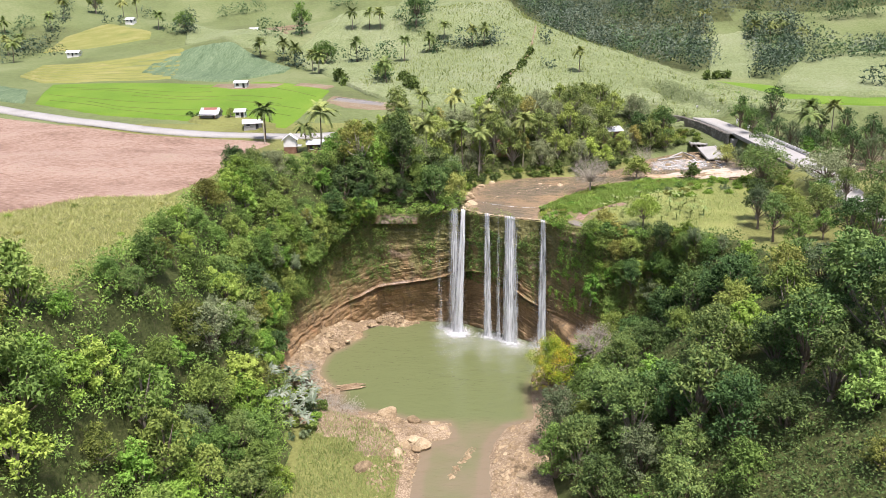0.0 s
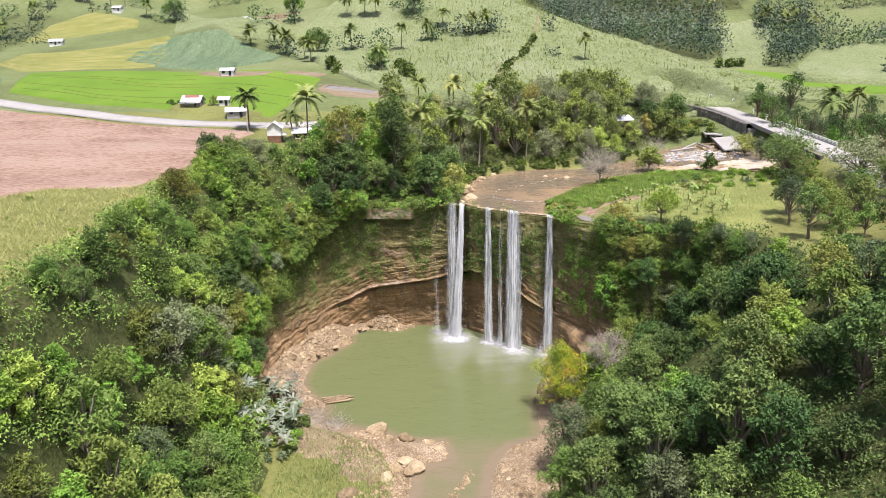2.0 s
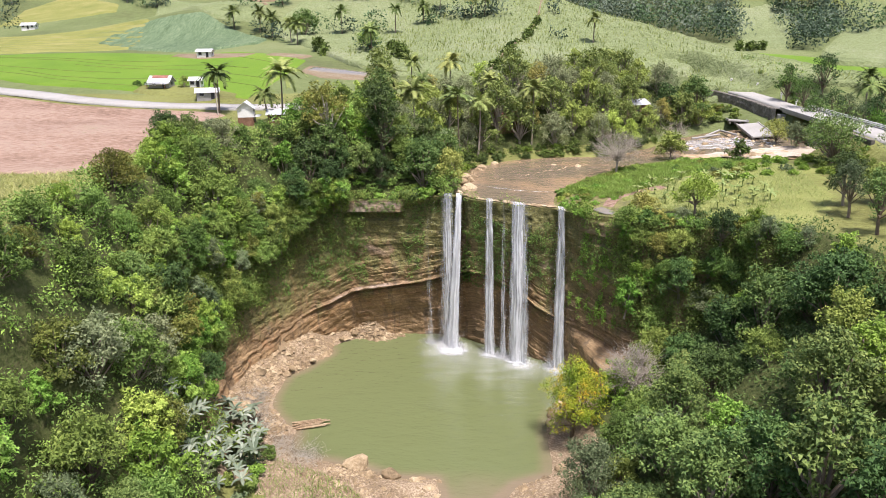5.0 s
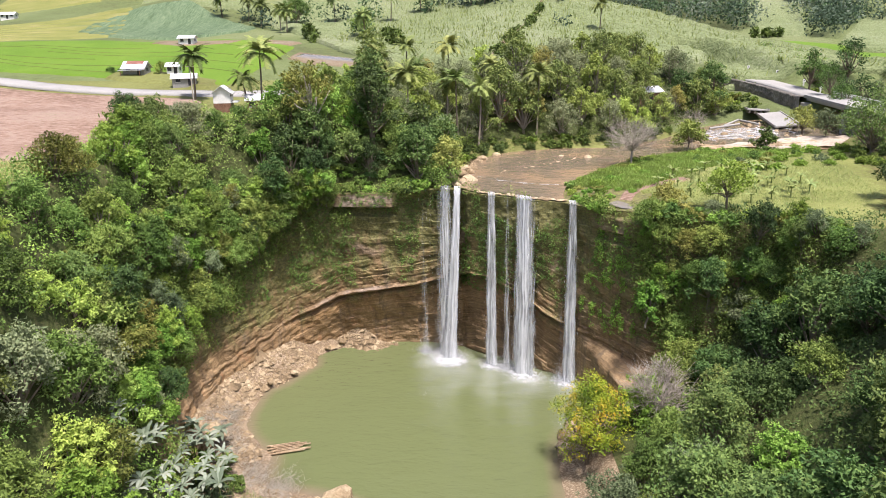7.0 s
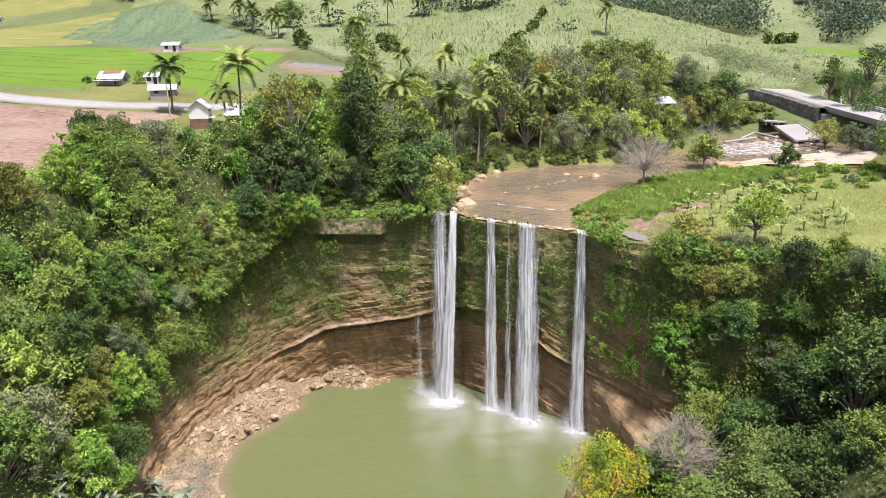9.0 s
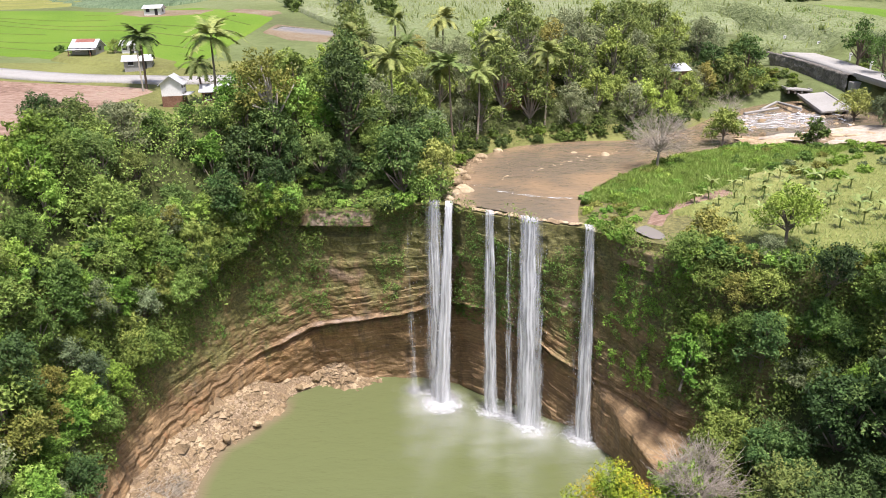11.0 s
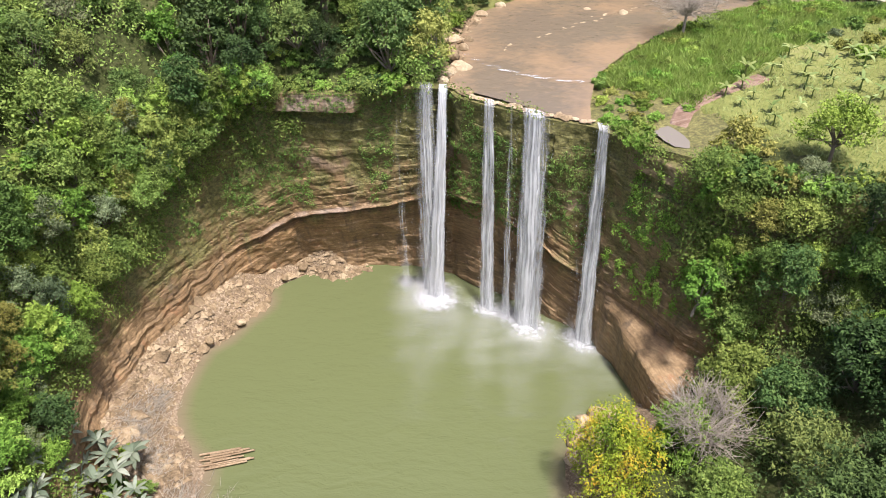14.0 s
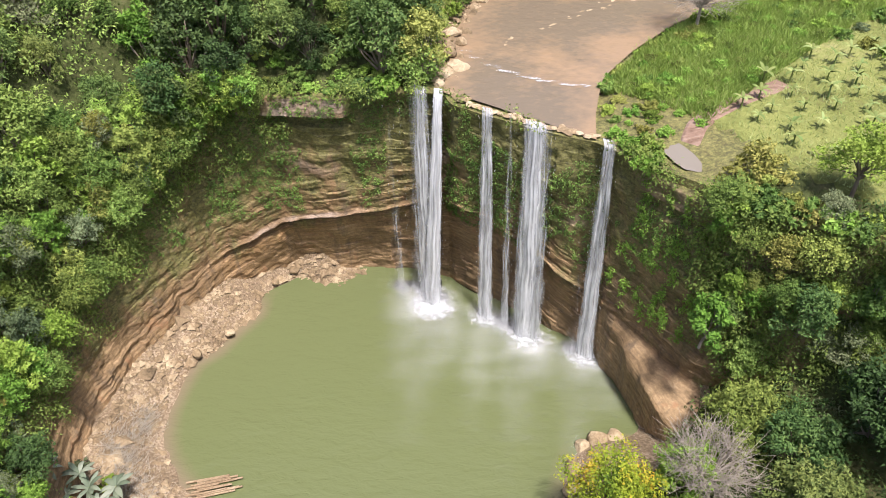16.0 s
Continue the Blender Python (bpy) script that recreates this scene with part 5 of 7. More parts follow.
carpet([(5, 199), (8, 207), (16, 215), (28, 218), (40, 218), (52, 229), (62, 243), (74, 250), (66, 262), (30, 250), (0, 232), (-40, 205), (-12, 199)], 5000, 70, 0.40, (1.1, 2.5), LEAF_MID, "undergrowth", "green undergrowth under the bank trees", lift=4.0, gap=2.2)

carpet([(98.5, 288), (101, 272), (104, 256), (112, 258), (110, 278), (102, 296)], 2500, 40, 0.5, (0.9, 1.8), LEAF_MID, "undergrowth", "green scrub above the bridge road", lift=0.8)


def wall_growth():
    """Creepers and shrubs that cling to the upper walls."""
    hung, tufts = [], []
    n = len(RIMLINE)
    step, high = rng.integers(4, n - 4, 5200), rng.uniform(1, 31, 5200)
    x, y = RIMLINE[step, 0], RIMLINE[step, 1]
    low = np.where(x < -18, np.interp(y, [132, 140, 152, 160, 168, 175, 177], [4, 7, 10, 12.5, 16, 22, 26]),
                   np.interp(x, [-18, -8, -2, 20.5, 23, 26, 28.5, 31.5, 38], [25, 27.5, 30.6, 30.9, 30.6, 30.3, 29, 20, 4])) + np.where((x < -9) | (x > 24), 6.5, 1.0) * rough(step * 0.29, 0 * high, 3.5)
    for i, z in zip(step[high > low].tolist(), high[high > low].tolist()):
        p, o = face_at(i, z)
        if -19 < p.x < -6.5 and 26.6 < z < 29.9:                 # the pale ledge stays bare
            continue
        p = p + o * PICK.uniform(0.0, 0.9)
        hung.append((p.x, p.y, p.z, PICK.uniform(0.7, 1.5)))
    for i in rng.integers(6, n - 6, 330).tolist():               # curtains that hang down the steep walls
        x, y = RIMLINE[i, :2]
        if -20 < x < 30.5:
            continue
        top, long_ = PICK.uniform(15, 31), PICK.uniform(3, 9)
        floor_ = float(np.interp(y, [132, 150, 168, 176], [8, 12, 16, 20])) if x < 0 else float(np.interp(x, [30, 33, 37], [20, 11, 5]))
        for k in range(int(long_ / 0.7)):
            z = top - 0.7 * k
            if z < floor_:
                break
            p, o = face_at(i, z)
            p = p + o * (0.9 - 0.5 * k * 0.7 / long_)
            hung.append((p.x + PICK.uniform(-0.3, 0.3), p.y, p.z, 0.85 - 0.5 * k * 0.7 / long_))
    step, high = rng.integers(4, n - 4, 15000), 12.5 + 17.3 * rng.random(15000) ** 0.9
    keep = rough(step * 0.29, high * 0.6, 4.5) > np.where(RIMLINE[step, 0] < -12, -0.12, 0.07)
    for i, z in zip(step[keep].tolist(), high[keep].tolist()):
        p, o = face_at(i, z)
        p = p + o * 0.1
        tufts.append((p.x, p.y, p.z, PICK.uniform(0.10, 0.36)))
    side = [i for i in range(n) if 22.8 < RIMLINE[i, 0] < 31.5 and RIMLINE[i, 1] < 172]
    bushes = []
    for k in range(30):                                          # ferns and shrubs on the wall past the last fall
        i, z, wide = PICK.choice(side), PICK.uniform(12.5, 29), PICK.uniform(0.5, 1.5)
        for j in range(int(5 + wide * 7)):
            q = min(n - 5, max(4, i + int(PICK.gauss(0, wide * 1.2))))
            p, o = face_at(q, z + PICK.gauss(-0.2, wide * 0.8))
            p = p + o * PICK.uniform(0.05, 0.35)
            bushes.append((p.x, p.y, p.z, PICK.uniform(0.25, 0.55)))
    v, f = leaf_cloud(rng, bushes, len(bushes) * 22, 0.24, 1.0, 0.8)
    joined("wall_ferns", [(v, f)], LEAF_LIGHT, "light green ferns in patches on damp rock", "ferns")
    v, f = leaf_cloud(rng, hung, len(hung) * 36, 0.30, 1.0, 0.7)
    joined("creepers", [(v, f)], LEAF_MID, "green creepers hanging over the cliff", "creepers")
    v, f = leaf_cloud(rng, tufts, len(tufts) * 10, 0.2, 1.0, 0.8)
    joined("wall_plants", [(v, f)], LEAF_MID, "small tufts growing on the wet rock", "plants")


wall_growth()


# grass: blades standing on the ground
def meadow(poly, count, size, leaf, name, label, tilt=0.35, height=None):
    xs, ys = [p[0] for p in poly], [p[1] for p in poly]
    x, y = rng.uniform(min(xs), max(xs), count * 3), rng.uniform(min(ys), max(ys), count * 3)
    keep = inside(poly, x, y)
    x, y = x[keep][:count], y[keep][:count]
    z = (height or ground_height)(x, y)
    n = len(x)
    w, s = rng.uniform(0, 6.283, n), size * rng.uniform(0.5, 1.3, n)
    lean = rng.normal(size=(n, 2)) * tilt
    a = np.stack([x + np.cos(w) * s * 0.13, y + np.sin(w) * s * 0.13, z - 0.05], -1)
    b = np.stack([x - np.cos(w) * s * 0.13, y - np.sin(w) * s * 0.13, z - 0.05], -1)
    t = np.stack([x + lean[:, 0] * s, y + lean[:, 1] * s, z + s], -1)
    v = np.stack([a, b, t], 1).reshape(-1, 3)
    return joined(name, [(v, np.arange(3 * n).reshape(-1, 3))], leaf, label, "grass")


meadow([(-52, 152), (-51, 135), (-50.5, 122), (-50, 108), (-51, 98), (-57, 92), (-130, 92), (-150, 150), (-118, 152), (-88, 143), (-77, 156), (-60, 157)], 56000, 0.6, BLADE, "tall_grass", "tall pale green grass of the field above the gorge", 0.9)
meadow([(26, 166), (34, 160), (44, 152), (56, 146), (66, 160), (72, 186), (62, 204), (46, 203), (36, 195), (28, 186), (23, 178)], 15000, 0.42, BLADE, "grass", "sparse grass of the clearing above the falls", 0.8)
meadow([(21.5, 171), (24, 180), (29, 188), (36, 196), (46, 204), (56, 207.5), (66, 205), (72, 200), (66, 194), (56, 190), (47, 182), (40, 175), (33, 168), (29, 163.5), (26, 163.5), (23, 166)], 30000, 0.75, BLADE_FRESH, "weeds", "fresh green weeds along the river bank", 0.6)
meadow([(-28, 136), (-12, 126), (-8, 118), (-9, 100), (-10, 80), (-24, 80)], 14000, 0.55, BLADE, "grass", "low grass on the bank below the pool")
meadow([(-36, 292), (12, 254), (42, 279), (83, 270), (126, 263), (92, 312), (70, 400), (35, 470), (-25, 470)], 14000, 2.2, BLADE, "cane_stalks", "standing sugarcane on the hill", 0.3, plateau)
# ---- single trees that stand out ----
def own_tree(seed, x, y, z, label, *args, **kw):
    t, c = tree_meshes(seed, *args, **kw)
    ob = thing("tree", (x, y, z), label, "tree")
    part("trunk", t, ob)
    part("crown", c, ob)
    return ob


own_tree(101, 20.5, 138.5, 1.2, "round tree with orange-tinged yellow-green leaves by the pool", 12, 6.0, 0.2, 30, 12000, 0.27, LEAF_ORANGE)
own_tree(102, 2.0, 180.0, 29.8, "rounded olive-green tree at the lip of the falls", 8.5, 4.2, 0.2, 18, 3900, 0.36, LEAF_OLIVE)
leaning = own_tree(103, -20.0, 183.0, 35.5, "tall tree with a leaning pale trunk and loose yellow-green crown", 16, 6.0, 0.5, 18, 3450, 0.42, LEAF_OLIVE, bark=PALEBARK)
leaning.matrix_basis = leaning.matrix_basis @ Matrix.Rotation(radians(-14), 4, "Y")
own_tree(104, 41.0, 153.5, 31.4, "light green spreading tree in the clearing", 7.2, 4.0, 0.35, 18, 5200, 0.26, LEAF_LIGHT)
own_tree(105, 79.5, 187.0, 30.8, "very dark spreading tree below the bridge road", 13, 7.6, 0.3, 28, 6500, 0.38, LEAF_DARK)
own_tree(115, 85.5, 169.5, 33.0, "flat-topped spreading tree beside the bridge road", 11.5, 8.0, 0.5, 26, 5200, 0.40, LEAF_GREY, squash=0.4)
own_tree(116, 95.5, 158.0, 33.0, "flat-topped spreading tree beside the bridge road", 12.0, 8.0, 0.5, 26, 5200, 0.40, LEAF_DARK, squash=0.4)
own_tree(106, 53.5, 210.5, 30.6, "bright green bushy tree at the river's edge", 6.2, 4.2, 0.25, 14, 2550, 0.47, LEAF_MID)
own_tree(107, 67.5, 204.5, 31.0, "small green tree beside the rapids", 4.6, 3.0, 0.25, 12, 1800, 0.42, LEAF_MID)
own_tree(108, 30.0, 150.5, 16.5, "bright green shrub high on the gorge wall", 5.5, 2.8, 0.1, 12, 1800, 0.38, LEAF_LIGHT)
own_tree(109, 28.5, 119.0, 6.0, "bushy grey-green tree beside the outflow", 9.5, 5.0, 0.2, 22, 8000, 0.25, LEAF_GREY)
own_tree(110, 18.6, 116.5, 1.2, "tall grey-green tree beside the outflow", 13, 5.0, 0.12, 26, 9000, 0.26, LEAF_GREY)
own_tree(117, 17.0, 107.0, 1.2, "leafy green tree beside the outflow", 11, 4.2, 0.12, 22, 7000, 0.28, LEAF_MID)
own_tree(111, 33.5, 157.0, 29.0, "bushy yellow-green shrub tree on the rim", 5.6, 3.6, 0.15, 14, 3000, 0.34, LEAF_OLIVE)


def bare_tree(seed, x, y, z, height, spread, label, twigs=46):
    """A leafless tree: limbs that fork twice."""
    rng_ = random.Random(seed)
    tv, tf, wv, wf = [], [], [], []
    limb(tv, tf, (0, 0, -0.6), (0.2, 0.1, height * 0.4), height * 0.028, height * 0.018, 7)
    for i in range(twigs):
        w, k = i * 2.4, (i + 1) / twigs
        r = spread * (0.35 + 0.65 * rng_.random())
        end = Vector((r * math.cos(w), r * math.sin(w), height * (0.38 + 0.62 * rng_.random() * (1.2 - r / spread * 0.6))))
        mid_ = Vector((0.2, 0.1, height * 0.36)).lerp(end, 0.55) + Vector((0, 0, 0.4))
        limb(wv, wf, (0.2, 0.1, height * (0.3 + 0.1 * rng_.random())), mid_, height * 0.0075, height * 0.0045, 4)
        limb(wv, wf, mid_, end, height * 0.0045, height * 0.0015, 3)
        for _ in range(10):
            tip = end + Vector((rng_.uniform(-1, 1), rng_.uniform(-1, 1), rng_.uniform(-0.3, 0.9))) * spread * 0.42
            limb(wv, wf, mid_.lerp(end, rng_.uniform(0.2, 1)), tip, height * 0.0026, height * 0.0012, 3)
    ob = thing("bare_tree", (x, y, z), label, "tree")
    part("trunk", mesh_of("trunk", tv, tf, TWIG), ob)
    part("branchwork", mesh_of("branchwork", wv, wf, TWIG), ob)
    return ob


bare_tree(1, 29.0, 139.5, 5.5, 9.5, 4.4, "leafless grey-brown tree beside the pool", 110)
bare_tree(2, 37.0, 192.5, 30.6, 9.0, 4.6, "pale leafless tree on the river bank", 80)
own_tree(112, 83.4, 222.5, 31.2, "olive tree with thin foliage below the bridge", 6.5, 4.0, 0.25, 14, 2200, 0.36, LEAF_OLIVE)
own_tree(113, 83.8, 213.5, 31.4, "grey-green tree with thin foliage below the bridge", 7.0, 3.6, 0.25, 14, 2200, 0.34, LEAF_GREY)
bare_tree(3, 58.0, 222.0, 31.0, 7.0, 3.2, "pale thin-leaved tree beside the rapids", 40)


# ---- palms and bananas ----
def frond_mesh(length, seed, pairs=22):
    """A feathered leaf: arching rib with drooping leaflets."""
    r = random.Random(seed)
    v, f = [], []
    droop, lift = r.uniform(0.5, 0.9), r.uniform(0.25, 0.5)

    def rib(k):
        return Vector((length * (k - 0.12 * k * k), 0, length * (lift * k - droop * k * k)))

    for i in range(pairs):
        k = 0.12 + 0.88 * i / (pairs - 1)
        p, q = rib(k), rib(min(1.03, k + 0.065))
        span = length * 0.27 * math.sin(min(1, k * 1.25 + 0.12) * math.pi * 0.86) + 0.1
        for side in (-1, 1):
            b = len(v)
            tip = q + Vector((span * 0.5, side * span, -span * r.uniform(0.25, 0.6)))
            v += [p, q, tip]
            f.append((b, b + 1, b + 2))
    for i in range(5):
        a, c = rib(i / 5), rib((i + 1) / 5)
        b = len(v)
        v += [a + Vector((0, 0.05, 0)), a - Vector((0, 0.05, 0)), c - Vector((0, 0.03, 0)), c + Vector((0, 0.03, 0))]
        f.append((b, b + 1, b + 2, b + 3))
    return v, f


def palm_meshes(seed, height, length, count):
    r = random.Random(seed)
    tv, tf = [], []
    lean = (r.uniform(-0.8, 0.8), r.uniform(-0.8, 0.8))
    limb(tv, tf, (0, 0, -0.8), (lean[0], lean[1], height), 0.24, 0.13, 7, (lean[0] * 0.3, lean[1] * 0.3, 0))
    cv, cf = [], []
    for i in range(count):
        v, f = frond_mesh(length * r.uniform(0.8, 1.1), seed * 50 + i)
        m = Matrix.Translation((lean[0], lean[1], height)) @ Matrix.Rotation(i * 2.399 + r.uniform(-0.2, 0.2), 4, "Z") @ Matrix.Rotation(radians(r.uniform(-62, 28)), 4, "Y")
        b = len(cv)
        cv += [m @ p for p in v]
        cf += [tuple(b + j for j in face) for face in f]
    return mesh_of("trunk", tv, tf, BARK), mesh_of("fronds", cv, cf, LEAF_PALM, shade=False)


PALMS = [palm_meshes(s, 10.0, 4.3, 24) for s in (1, 2, 3, 4)]


def palm(x, y, top, size=1.0):
    """A coconut palm whose crown stands at that height."""
    z = land(x, y)
    t, c = PICK.choice(PALMS)
    tall = (top - z) / 10.0
    ob = thing("coconut_palm", (x, y, z), "coconut palm with a slim trunk and drooping fronds", "palm", "coconut palms", turn=PICK.uniform(0, 360))
    part("trunk", t, ob, m=Matrix.Diagonal((1, 1, tall, 1)))
    part("fronds", c, ob, m=Matrix.Translation((0, 0, (tall - size) * 10.0)) @ Matrix.Scale(size, 4))
    return ob


for x, y, top, size in ((-51.6, 212.3, 52.0, 1.05), (-32.6, 191.5, 53.0, 1.2), (-37.5, 203, 48.0, 0.85), (-12.3, 204, 51.0, 1.1), (-4.9, 198, 48.5, 1.0), (4.5, 203, 46.5, 1.0), (1.5, 207, 45.5, 0.9), (8.5, 210, 44.5, 0.9),
                        (22.2, 221, 46.5, 1.0), (-8.4, 241, 52.3, 1.0), (2.1, 236.4, 52.3, 1.05), (-4, 228, 48, 0.9), (-18, 216, 47, 1.0), (46, 262, 52, 1.0), (52, 264, 51, 0.9), (12, 232, 48, 0.9), (120, 250, 46, 1.0), (116, 242, 44, 1.0), (126, 246, 46, 1.0)):
    palm(x, y, top, size)


def paddle_mesh(length, width, leaf, droop, seed):
    """A broad paddle leaf with a torn edge, folded along its rib."""
    r = random.Random(seed)
    v, f, n = [], [], 7
    for i in range(n + 1):
        k = i / n
        w = width * math.sin(min(1.0, 0.08 + k * 0.95) * math.pi) ** 0.6 * r.uniform(0.85, 1.1)
        x, z = length * (k - 0.15 * k * k), length * (0.75 * k - droop * k * k)
        v += [(x, -w / 2, z - w * 0.14), (x, 0, z + w * 0.06), (x, w / 2, z - w * 0.14)]
    for i in range(n):
        b = i * 3
        f += [(b, b + 1, b + 4, b + 3), (b + 1, b + 2, b + 5, b + 4)]
    return mesh_of("leaf", v, f, leaf)


def stem_mesh(height):
    v, f = [], []
    limb(v, f, (0, 0, -0.3), (0, 0, height), 0.14, 0.08, 7)
    return mesh_of("stem", v, f, LEAF_BANANA)


STEM = stem_mesh(1.5)
BANANA = [paddle_mesh(1.7, 0.48, LEAF_BANANA, d, i) for i, d in enumerate((0.5, 0.75, 1.0))]
SILVER = [paddle_mesh(2.9, 0.75, LEAF_SILVER, d, i + 9) for i, d in enumerate((0.45, 0.7, 0.9))]


def banana(x, y, z, leaves, count, name, label, group, size):
    ob = thing(name, (x, y, z), label, "banana plant", group, turn=PICK.uniform(0, 360), size=size)
    part("stem", STEM, ob)
    for i in range(count):
        part("leaf", PICK.choice(leaves), ob, m=Matrix.Translation((0, 0, 1.4)) @ Matrix.Rotation(i * 6.283 / count + PICK.uniform(-0.3, 0.3), 4, "Z") @ Matrix.Rotation(radians(PICK.uniform(-25, 12)), 4, "Y"))
    return ob


for x, y, z in stand(sown([(35, 168), (38, 161), (46, 156), (56, 160), (60, 172), (56, 184), (47, 181), (39, 175)], 2.6, 900))[:58]:
    banana(x, y, z, BANANA, 6, "banana_plant", "young banana plant with ragged leaves in the clearing", "banana planting", PICK.uniform(0.6, 1.0))
for x, y, z in stand(sown([(-38, 140), (-35, 145), (-29.5, 142), (-26, 134), (-26, 122), (-33, 120), (-37, 130)], 1.8, 1200))[:40]:
    banana(x, y, max(z, 1.0) + 2.2, SILVER, 9, "abaca_plant", "large plant with pale silvery paddle leaves by the pool", "pale plants by the pool", PICK.uniform(0.5, 0.85))
for x, y, z in stand(sown([(-38, 140), (-35, 145), (-29.5, 142), (-25, 134), (-25, 122), (-33, 120)], 2.5)):
    bush(choose({"grey": 3, "mid": 4, "light": 2}), x, y, PICK.uniform(0.55, 0.9), z=max(z, 1.0) + 0.6)


# ---- rocks ----
def rock_mesh(seed, flat=0.7, material=STONE):
    bm = bmesh.new()
    bmesh.ops.create_icosphere(bm, subdivisions=2, radius=1.0)
    for v in bm.verts:
        n = noise.noise(v.co * 0.9 + Vector((seed * 3.1, 0, 0))) * 0.42 + noise.noise(v.co * 2.3 + Vector((0, seed * 1.7, 0))) * 0.2
        v.co *= 1 + n
        for ax in (Vector((0.8, 0.3, 0.5)), Vector((-0.6, 0.7, 0.3)), Vector((0.1, -0.8, 0.6))):   # flat broken faces
            d = v.co.dot(ax.normalized()) - 0.72
            if d > 0:
                v.co -= ax.normalized() * d * 0.85
        v.co.z *= flat
    return from_bm("boulder", bm, material)


ROCKS = [rock_mesh(i, f) for i, f in enumerate((0.6, 0.75, 0.9, 0.55, 0.8))]


def boulder(x, y, z, size, label="angular brown boulder", group="boulders"):
    ob = new("boulder", PICK.choice(ROCKS))
    ob.matrix_basis = pose(x, y, z, PICK.uniform(-14, 14), PICK.uniform(-14, 14), PICK.uniform(0, 360)) @ Matrix.Diagonal((size * PICK.uniform(0.9, 1.4), size, size, 1))
    return tagged(ob, label, "boulder", group)


for x, y, z, size in ((-12.2, 132.6, 0.4, 1.9), (-7.2, 130.3, 0.4, 1.4), (-5.0, 120.8, 0.6, 1.5), (-7.0, 122.4, 0.8, 1.2), (-8.2, 120.4, 0.8, 1.2), (-6.2, 119.6, 0.6, 1.0), (-14.8, 112.5, 1.5, 1.3), (-9.6, 117.5, 0.9, 1.1), (-1.6, 126.6, 0.3, 1.0), (-10.2, 129.4, 0.6, 0.8), (-3.6, 128.3, 0.3, 0.8)):
    boulder(x, y, z, size, "large pale brown boulder on the beach", "boulders on the beach")
for x, y, z, size in ((-22.2, 172.6, 0.1, 0.9), (-24.6, 167.0, 0.9, 1.0), (-27.8, 163.0, 1.3, 1.0), (-16.2, 181.0, 0.9, 1.3), (-18.2, 179.4, 1.0, 1.1), (-13.8, 182.2, 1.0, 1.2), (-20.5, 177.0, 0.8, 0.9), (-11.6, 182.6, 0.7, 0.8), (-31.5, 150, 1.4, 1.0), (-24.8, 172.5, 1.2, 1.2), (-27.0, 168.8, 1.3, 1.1), (-29.6, 165.0, 1.6, 0.9), (-31.0, 160.5, 1.4, 0.8), (-28.0, 148.6, 0.3, 0.7), (-27.4, 170.8, 2.0, 0.7)):
    boulder(x, y, z, size * 0.68, "brown boulder fallen from the wall", "boulders under the wall")
for x, y, z, size in ((19.6, 149.6, 0.2, 1.0), (21.5, 150.2, 0.4, 1.2), (23.6, 150.8, 0.4, 1.0), (18.2, 146.5, 0.4, 1.0), (17.8, 143.8, 0.4, 0.9), (17.4, 131.0, 0.3, 1.1), (20.4, 148.0, 0.9, 0.8)):
    boulder(x, y, z, size, "brown rock at the water's edge", "rocks at the water's edge")
for x, y, z, size in ((4.6, 181.5, 30.5, 1.1), (6.0, 183.0, 30.4, 1.3), (5.0, 186.5, 30.8, 1.0), (4.4, 188.5, 30.9, 1.1), (6.4, 190.0, 30.6, 0.8), (5.2, 192.5, 30.9, 0.9), (3.8, 179.0, 30.4, 0.7), (7.2, 193.5, 30.5, 0.7), (9.2, 204.5, 30.6, 1.0), (12.5, 209.0, 30.5, 0.9), (31, 204, 30.3, 0.8), (26, 206.5, 30.3, 0.6)):
    boulder(x, y, z, size, "pale brown rock on the river bank", "rocks on the river bank")
for k in range(30):                                              # stones that break the shallow water in slanting lines
    row, f = PICK.randrange(7), PICK.random()
    x, y = 8 + 3.4 * row + 9 * f + PICK.gauss(0, 0.5), 188 + 2.6 * row + 6 * f + PICK.gauss(0, 0.5)
    if bool(inside(STREAM, x, y)):
        ob = new("river_stone", PICK.choice(ROCKS))
        ob.matrix_basis = pose(x, y, float(stream_level(x)) - 0.07, 0, 0, PICK.uniform(20, 60)) @ Matrix.Diagonal((PICK.uniform(0.3, 0.9), PICK.uniform(0.2, 0.4), PICK.uniform(0.10, 0.2), 1))
        tagged(ob, "low brown stone breaking the shallow river", "stone", "stones in the shallow river")
for x, y in sown([(56, 209), (62, 208), (72, 205), (82, 206), (84, 226), (80, 244), (70, 241), (62, 232), (56, 220)], 2.6, 900)[:46]:
    boulder(x, y, float(stream_level(x)) - 0.1, PICK.uniform(0.4, 1.0), "flat pale rock in the rapids", "rocks of the rapids")


